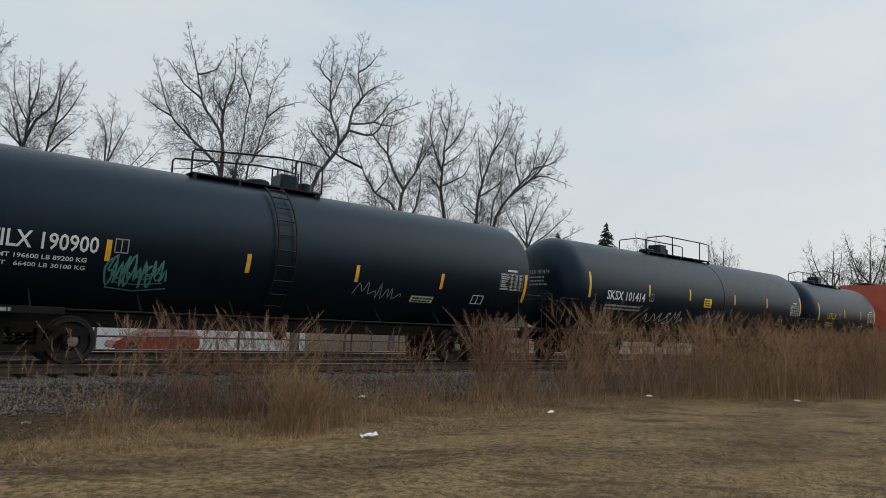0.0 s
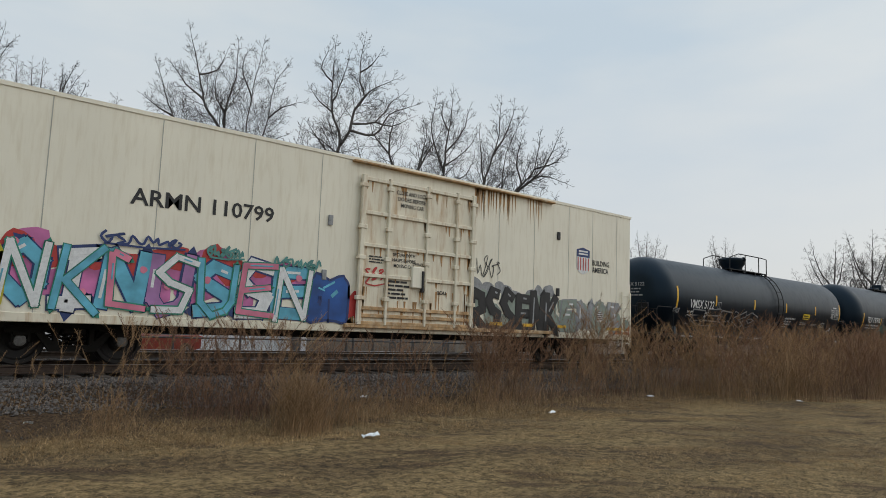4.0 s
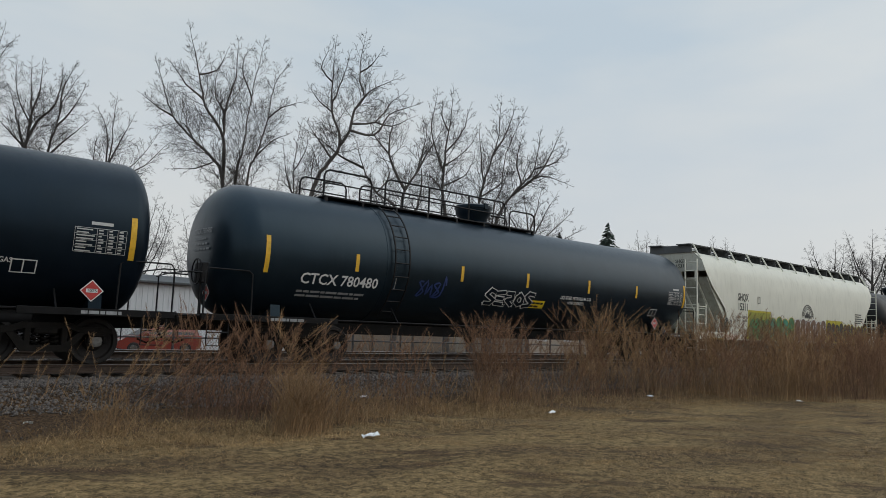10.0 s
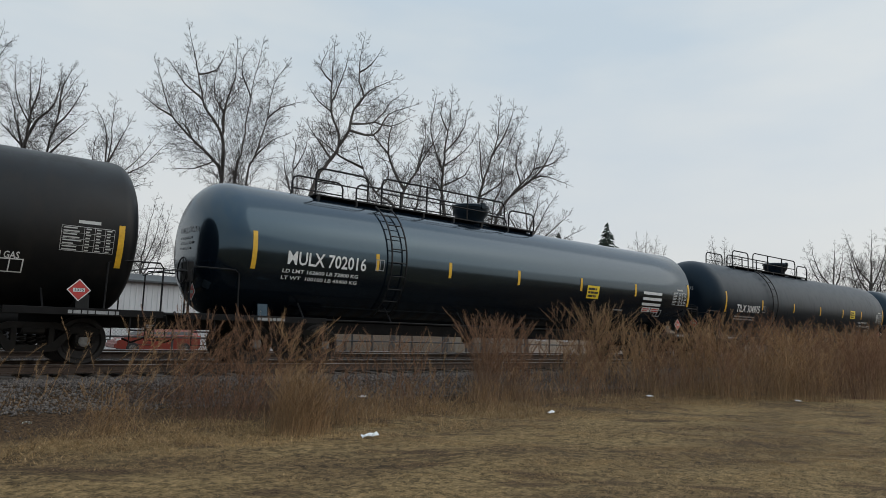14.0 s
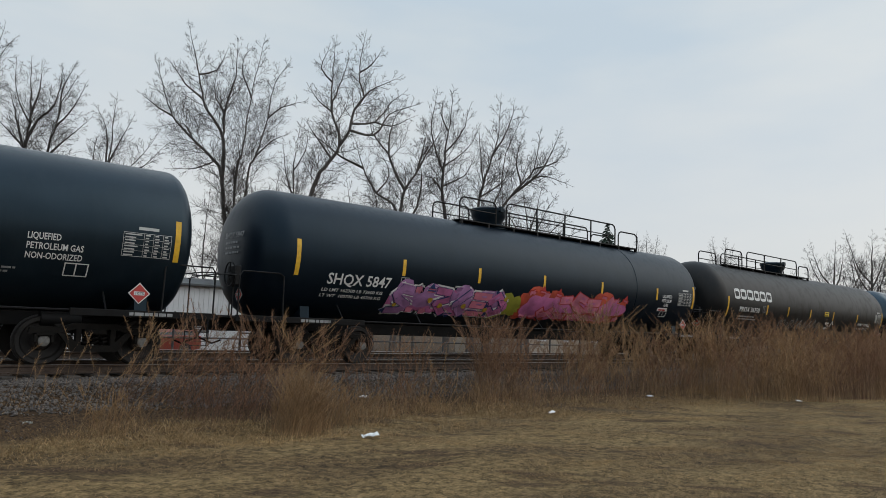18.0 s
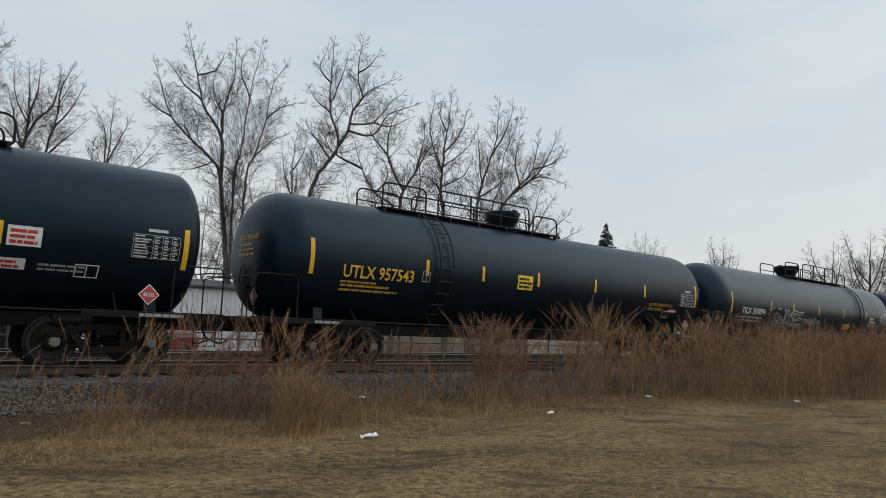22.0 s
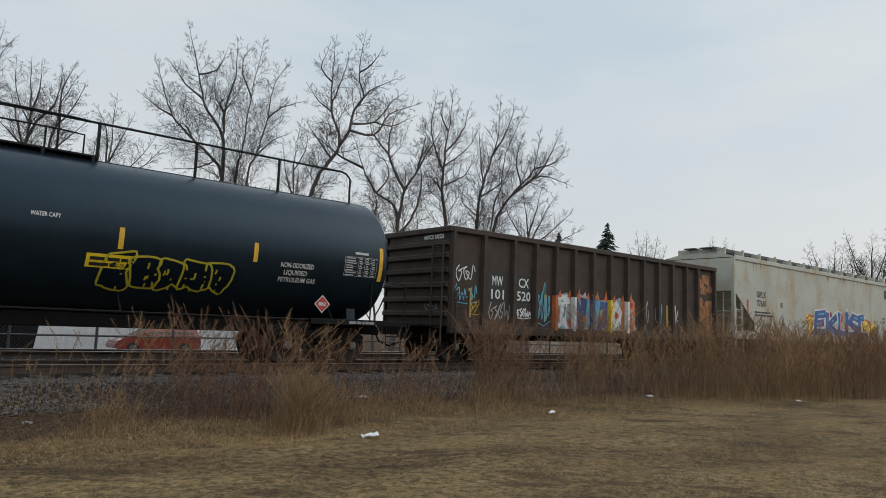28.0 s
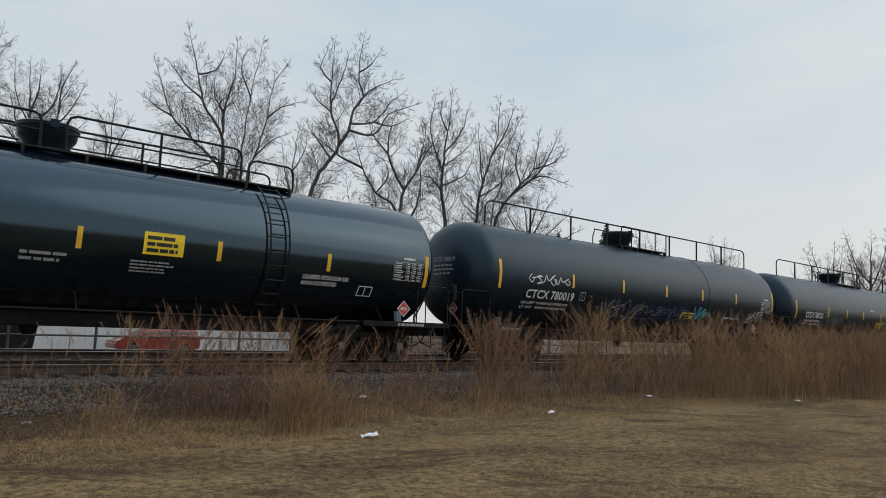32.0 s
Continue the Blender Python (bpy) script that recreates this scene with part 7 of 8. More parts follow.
    for k in range(18):
        u0 = -105.15 + 4.3 * k / 18
        g = Paint(srf, 0.006)
        g.poly([(u0 + 4.3 * q / 36, 1.0) for q in (0, 1, 2)] + [(u0 + 4.3 * q / 36, 2.12 + 0.1 * math.sin(9 * (u0 + 4.3 * q / 36))) for q in (2, 1, 0)])
        g.done("sprayed_ground", M["orange_paint" if k in (0, 9, 17) else "silver_paint"], car)
    stroke_piece(srf, car, -105.05, 1.0, 2.1, 1.15, "INU", 111, ("white_paint", "navy_paint", "sky_paint"), "silver_paint", 0.30, 0.04, 0.012, marks="sky_paint", dots="orange_paint")
    stroke_piece(srf, car, -103.0, 1.0, 2.0, 1.1, "ROE", 112, ("royal_blue", "white_paint", "orange_paint"), "silver_paint", 0.28, 0.04, 0.012, marks="yellow_sign", dots="red_paint")
    p = Paint(srf, 0.03)
    for k in range(9):
        u0 = -105.0 + 0.47 * k
        p.poly([(u0, 2.08), (u0 + 0.2, 2.06), (u0 + 0.13, 2.3 + 0.06 * (k % 3))])
    p.done("painted_flame", M["orange_paint"], car)
    for k, u in enumerate(r for r in RIBS if -105.2 < r < -100.9):
        ink = ("orange_paint", "white_paint", "navy_paint", "yellow_sign", "white_paint")[k % 5]
        p = Paint(srf, 0.134).rect(u - 0.05, u + 0.05, 1.02, 2.1)
        p.shape.add([Vector((u - c - 0.094, -W - 0.002, z)) for z in (1.02, 2.1)] + [Vector((u - c - 0.053, -W - 0.132, z)) for z in (2.1, 1.02)], [(0, 1, 2, 3)])
        p.done("painted_rib_face", M[ink], car)
    clouds(srf, car, "gondola_patch", -96.6, 1.0, 0.9, 2.4, 22, 116, 0.006, 0.4)
    for u, v, w, hh, n, ink, seed in ((-109.25, 2.3, 0.85, 0.5, 3, "white_paint", 117), (-109.3, 1.75, 0.95, 0.4, 5, "sky_paint", 118), (-108.7, 1.45, 0.5, 0.4, 3, "yellow_dull", 126), (-107.95, 1.3, 1.0, 0.4, 5, "silver_paint", 119),
                                      (-106.8, 1.38, 0.6, 0.25, 5, "white_paint", 120), (-105.9, 1.35, 0.6, 0.95, 4, "sky_paint", 121), (-100.5, 1.35, 0.5, 0.9, 3, "silver_paint", 122), (-99.6, 1.45, 0.5, 0.75, 3, "sky_paint", 123), (-98.5, 1.6, 0.4, 0.6, 2, "white_paint", 124)):
        tag_strokes(srf, car, M[ink], u, v, w, hh, n, seed, 0.035)
    tag_strokes(lambda u, v, lift: (-h - 0.02 - lift, W - u, v), car, M["gray_paint"], 1.9, 1.5, 0.6, 0.2, 4, 125, 0.02)


build_train()




# ---------------------------------------------------------------- trees behind the line
SCREEN = Vector((0.763, -0.646, 0.0))


class Wood:
    """Collects the tapered pieces of a tree as open prisms."""

    def __init__(self):
        self.v, self.f = [], []

    def limb(self, pts, r0, r1, n):
        base = len(self.v)
        m = len(pts)
        for i, p in enumerate(pts):
            d = (pts[min(i + 1, m - 1)] - pts[max(i - 1, 0)]).normalized()
            a = d.orthogonal().normalized()
            b = d.cross(a)
            r = r0 + (r1 - r0) * i / (m - 1)
            for k in range(n):
                w = 6.2832 * k / n
                self.v.append(p + a * (math.cos(w) * r) + b * (math.sin(w) * r))
        for i in range(m - 1):
            for k in range(n):
                q, s = base + i * n + k, base + i * n + (k + 1) % n
                self.f.append((q, s, s + n, q + n))


DEEP = Vector((0.646, 0.763, 0.0))


def sprout(w, rnd, p, d, length, r, level, rise=0.05):
    """A side branch that wanders, turns up towards its tip and carries finer twigs along its length."""
    segs = (1, 3, 5)[level]
    pts, q, dd = [p], p.copy(), d.copy()
    for i in range(segs):
        dd = (dd + Vector((rnd.gauss(0, 0.13), rnd.gauss(0, 0.13), rnd.gauss(0, 0.10) + rise))).normalized()
        q = q + dd * (length / segs)
        pts.append(q.copy())
    w.limb(pts, r, max(0.0055, r * 0.4), 4 if level == 2 else 3)
    if level == 0:
        return
    count = max(4, int(length / (0.16 if level == 2 else 0.12)))
    turn = rnd.uniform(0, 6.283)
    for k in range(count):
        f = 0.18 + 0.80 * (k + rnd.uniform(0.1, 0.9)) / count
        i = min(segs - 1, int(f * segs))
        at = pts[i].lerp(pts[i + 1], f * segs - i)
        aim = (pts[i + 1] - pts[i]).normalized()
        out = aim.orthogonal().normalized()
        turn += 2.4 + rnd.uniform(-0.5, 0.5)
        out.rotate(Matrix.Rotation(turn, 3, aim))
        sprout(w, rnd, at, (aim * rnd.uniform(0.7, 1.1) + out * rnd.uniform(0.6, 1.0)).normalized(), length * rnd.uniform(0.30, 0.62) * (1.15 - 0.6 * f), max(0.0062, r * 0.5), level - 1, rise)


def smooth_line(pts, step):
    """A rounded line through the points, cut into short steps."""
    out = []
    for i in range(len(pts) - 1):
        p0, p1, p2, p3 = pts[max(0, i - 1)], pts[i], pts[i + 1], pts[min(len(pts) - 1, i + 2)]
        n = max(2, int((p2 - p1).length / step))
        for k in range(n):
            t = k / n
            out.append(0.5 * (2 * p1 + (p2 - p0) * t + (2 * p0 - 5 * p1 + 4 * p2 - p3) * t * t + (3 * p1 - p0 - 3 * p2 + p3) * t ** 3))
    return out + [pts[-1]]


def bare_tree(x, y, girth, limbs, seed, group="bare trees behind the railway", label="tall leafless deciduous tree with fine bare twigs", dense=1.0):
    """A leafless tree. limbs: radius at the start, then bends as (sideways from the foot, height); the first limb is the trunk."""
    rnd = random.Random(seed)
    base = Vector((x, y, -0.2))
    stems, crown = [Wood()], Wood()
    nodes = []
    for j, (r0, *bends) in enumerate(limbs):
        sturdy = True
        line = [base + SCREEN * u + Vector((0, 0, z + 0.2)) for u, z in bends]
        if j == 0:
            line = [base - Vector((0, 0, 0.2)), base + Vector((0, 0, 1.2))] + line
        elif bends[0][1] > 0.5:
            # begin on the nearest wood already grown, then drift towards or away from the viewer
            start, sturdy = min(nodes, key=lambda q: ((q[0] - line[0]).dot(SCREEN)) ** 2 + (q[0].z - line[0].z) ** 2)
            away, drift = (start - line[0]).dot(DEEP), rnd.uniform(-0.2, 0.2)
            line = [start] + [p + DEEP * (away + drift * (p - line[0]).length) for p in line[1:]]
        line = smooth_line(line, 0.45)
        line = [p + Vector((rnd.gauss(0, 0.025), rnd.gauss(0, 0.025), 0)) if 0 < i < len(line) - 1 else p for i, p in enumerate(line)]
        run = [0.0]
        for p, q in zip(line, line[1:]):
            run.append(run[-1] + (q - p).length)
        total = run[-1]
        low = max(0.0, bends[0][1])
        if j:
            r0 *= 0.8
        grown = j > 0 and bends[0][1] <= 0.5
        if grown:
            stems.append(Wood())
        stem = stems[-1] if grown else stems[0]

        def rad(s):
            if j == 0 and s < low:
                return girth + (r0 - girth) * s / low
            k = (s - low) / (total - low) if j == 0 else s / total
            return r0 * (1 - k) ** 1.05 * 0.92 + 0.011

        for i in range(len(line) - 1):
            big = sturdy and rad(run[i]) > 0.045
            (stem if big else crown).limb([line[i], line[i + 1]], rad(run[i]), rad(run[i + 1]), 8 if big else 5)
        nodes.extend((p, sturdy and rad(q) > 0.045) for p, q in zip(line, run))
        s = low + 2.6 if j == 0 else 0.22 * total
        turn = rnd.uniform(0, 6.283)
        while s < total:
            i = max(k for k in range(len(run)) if run[k] <= s)
            i = min(i, len(line) - 2)
            p = line[i].lerp(line[i + 1], (s - run[i]) / (run[i + 1] - run[i]))
            aim = (line[i + 1] - line[i]).normalized()
            out = aim.orthogonal().normalized()
            turn += 2.4 + rnd.uniform(-0.6, 0.6)
            out.rotate(Matrix.Rotation(turn, 3, aim))
            length = min(2.2, 0.5 + 0.30 * (total - s)) * rnd.uniform(0.6, 1.2)
            sprout(crown, rnd, p, (aim * rnd.uniform(0.5, 0.9) + out * rnd.uniform(0.7, 1.0)).normalized(), length, min(0.026, max(0.011, rad(s) * 0.32)), 2)
            s += rnd.uniform(0.17, 0.33) / dense
        sprout(crown, rnd, line[-1], (line[-1] - line[-2]).normalized(), 0.5, 0.012, 1)
    tree = tagged(new("tree"), label, "tree", group)
    tree.location = base
    for nm, wd, ma in [("trunk", w, "bark") for w in stems] + [("crown", crown, "twig")]:
        me = raw_mesh(nm, [tuple(p - base) for p in wd.v], wd.f, M[ma])
        me.shade_smooth()
        ob = new(nm, me)
        ob.parent = tree
    return tree


bare_tree(4.6, 39.0, 0.34, (
    (0.22, (0.0, 6.0), (0.2, 11.0), (0.5, 16.0), (0.9, 20.2)), (0.12, (0.1, 9.0), (-1.6, 13.5), (-2.0, 19.0)), (0.12, (0.2, 11.5), (1.1, 15.0), (1.9, 18.2), (2.7, 19.6)),
    (0.09, (0.5, 15.5), (1.6, 18.2), (2.0, 20.4))), 599)
bare_tree(8.9, 38.1, 0.3, (
    (0.20, (0.0, 6.7), (-0.6, 11.2), (-0.6, 13.4), (-0.5, 15.1), (-0.8, 18.7)), (0.14, (-0.6, 13.0), (-0.2, 14.7), (0.8, 16.0), (0.8, 18.6)),
    (0.11, (-0.7, 12.4), (-1.7, 14.9), (-2.6, 17.0)), (0.09, (-1.2, 12.6), (-2.1, 14.1), (-3.0, 15.0)), (0.09, (-0.5, 15.1), (0.1, 16.7), (0.2, 18.3)),
    (0.07, (-0.5, 14.6), (-1.4, 16.3), (-1.5, 18.3))), 603)
bare_tree(9.8, 38.3, 0.24, (
    (0.16, (0.0, 6.8), (-0.1, 12.4), (0.3, 14.4), (0.6, 16.3), (1.6, 18.1)), (0.09, (-0.1, 12.7), (1.2, 13.7), (2.5, 14.9)),
    (0.09, (0.4, 14.6), (1.4, 15.9), (2.0, 17.4)), (0.09, (0.5, 15.4), (0.4, 17.0), (0.9, 18.9))), 606)
bare_tree(12.2, 32.9, 0.22, (
    (0.14, (0.0, 4.5), (-0.3, 7.9), (-0.2, 10.1), (0.1, 12.2), (0.1, 14.2), (0.2, 15.7)), (0.10, (-0.3, 8.5), (-1.1, 10.1), (-0.9, 12.1), (-0.8, 12.9)),
    (0.08, (-0.2, 9.4), (1.0, 10.7), (2.2, 11.5), (3.4, 12.9)), (0.08, (0.0, 11.1), (0.8, 12.9), (1.6, 14.3)), (0.08, (0.0, 11.2), (-0.4, 13.8), (-1.1, 15.1)),
    (0.08, (-0.3, 8.8), (1.1, 9.6), (2.9, 10.1)), (0.06, (-0.1, 10.3), (1.6, 11.7), (2.5, 13.2))), 610)
bare_tree(19.2, 29.4, 0.25, (
    (0.20, (0.0, 4.9), (-0.8, 11.0), (-1.4, 12.3), (-3.0, 13.8), (-4.4, 15.3), (-5.1, 17.0), (-5.9, 19.2)), (0.10, (-4.4, 15.3), (-5.4, 15.8), (-6.6, 16.7)),
    (0.18, (-0.8, 11.4), (-0.8, 13.9), (-2.0, 15.8), (-2.5, 17.9), (-3.2, 21.0)), (0.10, (-2.2, 16.4), (-3.4, 17.3), (-4.5, 18.7)),
    (0.12, (-0.8, 13.7), (-0.7, 16.0), (-0.2, 18.0), (-0.2, 20.4)), (0.18, (0.3, 0.0), (0.1, 11.1), (0.4, 12.7), (0.6, 14.9), (0.9, 17.7), (1.4, 20.7)),
    (0.20, (0.6, 0.0), (0.9, 10.8), (1.3, 12.6), (1.9, 14.9), (2.3, 17.7), (3.2, 19.3)), (0.08, (2.1, 15.5), (2.9, 16.2), (4.2, 16.7)),
    (0.08, (1.3, 12.8), (2.3, 13.8), (3.3, 14.3)), (0.10, (0.0, 10.6), (0.2, 12.9), (0.0, 13.9)), (0.08, (-3.0, 13.8), (-3.8, 14.9), (-4.5, 14.3)),
    (0.08, (0.8, 16.9), (0.1, 18.8), (0.6, 20.0)), (0.08, (-2.5, 17.9), (-1.3, 18.2), (-0.7, 19.4)), (0.06, (-1.2, 12.3), (-2.6, 11.7), (-4.1, 11.6)),
    (0.08, (-0.6, 15.6), (-1.7, 17.0), (-1.6, 18.6))), 618)
bare_tree(22.7, 26.2, 0.27, (
    (0.22, (0.0, 5.5), (0.6, 10.7), (1.8, 12.7), (2.2, 13.6), (2.1, 14.5), (1.6, 15.9), (1.5, 18.0), (1.6, 20.9)),
    (0.14, (2.2, 13.6), (2.8, 14.7), (3.1, 16.1), (3.7, 17.0), (3.3, 18.7), (3.6, 21.2)), (0.12, (2.6, 14.6), (4.5, 14.4), (5.5, 15.8), (7.3, 16.5)),
    (0.10, (3.0, 15.0), (4.5, 15.4), (5.5, 16.9), (6.3, 17.6)), (0.08, (3.2, 16.3), (4.1, 17.5), (5.9, 18.5)), (0.10, (1.9, 12.9), (0.7, 14.1), (-0.1, 15.2)),
    (0.08, (1.6, 16.0), (0.6, 16.8), (-0.1, 17.7)), (0.08, (1.5, 18.0), (0.7, 19.0), (1.1, 20.4)), (0.08, (3.4, 18.5), (4.2, 19.3), (4.7, 20.1)),
    (0.08, (1.7, 16.6), (2.2, 18.6), (2.5, 20.2)), (0.08, (4.4, 15.4), (5.6, 15.2), (6.9, 15.9))), 624)
bare_tree(24.5, 30.1, 0.16, (
    (0.11, (0.0, 5.4), (-0.4, 11.1), (-0.5, 13.6), (-0.2, 16.1)), (0.09, (-0.4, 10.7), (-1.0, 12.1), (-1.4, 14.2)), (0.06, (-0.4, 12.8), (0.3, 14.1), (0.5, 15.6))), 626)
bare_tree(28.2, 23.0, 0.24, (
    (0.18, (0.0, 5.4), (-0.1, 9.5), (-1.5, 10.7), (-2.5, 12.4), (-3.2, 14.4)), (0.12, (-2.4, 12.2), (-4.1, 13.2), (-5.4, 14.2), (-6.9, 15.2)),
    (0.16, (-0.1, 8.5), (0.4, 10.9), (1.1, 12.0), (2.0, 13.7), (3.1, 15.5)), (0.14, (0.4, 11.2), (-0.5, 12.5), (-0.8, 13.9), (-0.6, 15.7), (0.1, 17.0)),
    (0.12, (0.1, 7.7), (0.9, 9.0), (1.5, 11.6), (1.0, 14.4)), (0.12, (-0.1, 6.6), (-1.4, 8.4), (-1.6, 10.4), (-2.3, 12.0)),
    (0.08, (-0.7, 13.6), (-2.0, 14.9), (-2.2, 16.1)), (0.08, (1.2, 12.1), (1.7, 14.8), (1.5, 15.8)), (0.08, (-1.5, 10.6), (-0.7, 12.0), (-1.4, 13.5))), 631)
bare_tree(31.5, 21.4, 0.24, (
    (0.18, (0.0, 5.6), (-0.3, 9.0), (-0.6, 11.1), (-0.5, 13.9), (-0.2, 16.4), (-0.1, 18.4)), (0.10, (-0.5, 10.9), (-1.4, 12.1), (-2.3, 12.2)),
    (0.08, (-0.5, 13.9), (0.6, 15.4), (1.1, 17.2)), (0.08, (-0.5, 12.7), (-1.5, 15.3), (-1.2, 17.8)), (0.08, (-0.5, 11.5), (0.9, 12.3), (1.5, 13.5)),
    (0.08, (-0.3, 15.4), (-0.9, 16.8), (-0.7, 17.6)), (0.06, (-0.4, 13.1), (1.0, 14.2), (1.6, 15.2))), 635)
bare_tree(32.9, 20.3, 0.20, (
    (0.16, (0.0, 5.7), (0.1, 9.0), (0.3, 11.3), (0.9, 13.3), (1.4, 15.3), (1.5, 17.8)), (0.08, (0.4, 11.8), (0.2, 13.8), (0.0, 15.7)),
    (0.10, (0.9, 13.6), (2.1, 15.9), (2.5, 17.9)), (0.14, (0.8, 0.0), (1.1, 9.1), (1.7, 11.7), (2.0, 14.1), (3.2, 17.0)), (0.08, (0.3, 11.0), (1.5, 11.7), (2.4, 12.9)),
    (0.06, (0.2, 9.6), (-0.9, 10.4), (-1.2, 11.4))), 639)
bare_tree(33.8, 19.6, 0.24, (
    (0.16, (0.0, 5.7), (0.2, 9.0), (1.3, 11.1), (2.8, 13.0), (3.2, 15.6)), (0.12, (1.3, 11.1), (3.4, 13.0), (4.5, 15.5)), (0.10, (1.6, 11.3), (3.3, 12.5), (5.2, 12.0)),
    (0.08, (2.8, 13.0), (4.4, 13.6), (5.0, 14.6)), (0.08, (1.9, 11.9), (1.6, 13.7), (2.0, 15.4))), 642)
bare_tree(38.7, 20.6, 0.18, (
    (0.11, (0.0, 5.8), (-0.1, 8.7), (-0.3, 10.4), (-0.6, 12.4)), (0.09, (0.0, 7.9), (1.0, 10.3), (2.0, 12.0)), (0.09, (0.0, 7.7), (1.6, 9.2), (3.2, 10.8)),
    (0.09, (-0.1, 7.9), (-1.4, 10.0), (-2.0, 11.7)), (0.09, (-0.1, 8.7), (0.5, 10.9), (0.8, 12.4)), (0.09, (0.0, 7.5), (2.1, 8.4), (3.7, 9.3))), 645)
# low scrub trees filling in behind the tall ones
for i, (u, tall) in enumerate(((-20.5, 10.5), (-18.6, 9.6), (-16.9, 11.0), (-15.2, 9.2), (-13.6, 10.4), (-11.5, 9.5), (-8.2, 10.2), (-4.2, 11.2), (-1.0, 11.8), (1.2, 12.6), (3.6, 11.6), (5.6, 12.4), (8.2, 11.4), (11.0, 11.8), (13.8, 10.6), (16.4, 10.2), (18.6, 9.6))):
    pick = random.Random(660 + i)
    limbs = [(0.08, (0.1, tall * 0.2), (pick.uniform(-0.4, 0.4), tall * 0.55), (pick.uniform(-0.8, 0.8), tall))]
    for k in range(5):
        z = tall * pick.uniform(0.12, 0.5)
        reach = (-1 if k % 2 else 1) * pick.uniform(0.9, 2.4)
        limbs.append((0.05, (0.1, z), (reach * 0.6, z + tall * 0.22), (reach, min(tall * pick.uniform(0.8, 1.0), z + tall * 0.5))))
    bare_tree(23.0 + 0.763 * u + pick.uniform(-1, 1), 31.5 - 0.646 * u, 0.11, limbs, 680 + i, label="slender leafless scrub tree among taller trees", dense=1.0 if u < -11 else 0.7)
for i, (x, y, tall, wide) in enumerate(((91.4, 45.8, 17.0, 3.4), (100.4, 38.1, 16.6, 3.6), (86.1, 17.3, 13.0, 4.0), (89.3, 14.5, 14.4, 4.2), (94.0, 12.5, 15.0, 3.6))):
    pick = random.Random(700 + i)
    limbs = [(0.24, (0.1, tall * 0.25), (0.0, tall * 0.5), (0.3, tall))]
    for k in range(8):
        side = -1 if k % 2 else 1
        z = tall * (0.25 + 0.05 * k)
        reach = side * wide * pick.uniform(0.55, 1.05) * (1.1 - 0.07 * k)
        limbs.append((0.13, (0.1, z), (reach * 0.6, z + tall * pick.uniform(0.14, 0.2)), (reach, min(tall, z + tall * pick.uniform(0.36, 0.46)))))
    bare_tree(x, y, 0.34, limbs, 730 + i, "distant bare trees", "distant leafless tree with a rounded crown", 0.75)


def spruce(x, y, height, width, seed):
    """A dark pointed evergreen of many drooping sprays."""
    rnd = random.Random(seed)
    tree = tagged(new("spruce_tree"), "dark green pointed spruce rising behind the train", "tree", "evergreens")
    tree.location = (x, y, -0.2)
    part("trunk", Shape().tube([(0, 0, -0.2), (0, 0, height * 0.97)], 0.16, 7, 0.02), M["bark"], tree)
    s = Shape()
    tiers = 46
    for i in range(tiers):
        k = (i + 0.5) / tiers
        z = height * (0.10 + 0.90 * k)
        reach = width * (1 - k) ** 0.9 + 0.10
        for j in range(11):
            a = rnd.uniform(0, 6.283)
            ln = reach * rnd.uniform(0.55, 1.1)
            d = Vector((math.cos(a), math.sin(a), 0))
            side = Vector((-d.y, d.x, 0))
            p0 = Vector((0, 0, z + rnd.uniform(-0.1, 0.15)))
            drop = rnd.uniform(0.1, 0.4)
            for q in range(3):
                t0, t1 = 0.15 + 0.28 * q, 0.15 + 0.28 * (q + 1) + 0.1
                c0, c1 = p0 + d * (ln * t0) - Vector((0, 0, drop * ln * t0)), p0 + d * (ln * t1) - Vector((0, 0, drop * ln * t1 * 1.2))
                w0 = ln * 0.17 * (1.1 - t0)
                s.add([c0 + side * w0, c0 - side * w0 - Vector((0, 0, 0.1)), c1 - Vector((0, 0, 0.06)), c0 + Vector((0, 0, 0.1))], [(0, 1, 2), (0, 2, 3), (1, 3, 2)])
    part("crown", s, M["needles"], tree)


spruce(62.2, 31.0, 13.9, 5.0, 5)
spruce(62.1, 37.7, 13.3, 4.2, 6)


# ---------------------------------------------------------------- fence, shed, parked cars behind the line
def build_fence():
    fence = tagged(new("chain_link_fence"), "low dark chain-link fence with pipe rails beside the tracks", "fence")
    y, x0, x1 = 10.2, -6.0, 62.0
    for z in (1.88, 1.42, 1.04):
        part("rail", Shape().tube([(x0, y, z), (x1, y, z)], 0.032, 6), M["fence_metal"], fence)
    n = 28
    post = to_mesh("post", Shape().tube([(0, 0, -0.1), (0, 0, 1.80)], 0.045, 8).lathe([(1.80, 0.05), (1.84, 0.05), (1.87, 0.02)], "z", 8), M["fence_metal"])
    for k in range(n):
        part("post", None, None, fence, mesh=post).location = (x0 + (x1 - x0) * k / (n - 1), y, 0.10)
    s = Shape()
    r = 0.0035
    step = 0.12
    for k in range(int((x1 - x0) / step)):
        x = x0 + k * step
        for d in (-1, 1):
            a, b = Vector((x, y, 0.35)), Vector((x + d * 1.5, y, 1.85))
            s.add([a + Vector((r, 0, 0)), a - Vector((r, 0, 0)), b - Vector((r, 0, 0)), b + Vector((r, 0, 0))], [(0, 1, 2, 3)])
    tagged(part("wire_mesh", s, M["fence_metal"], fence), "grey woven wire", kind="stuff")


build_fence()


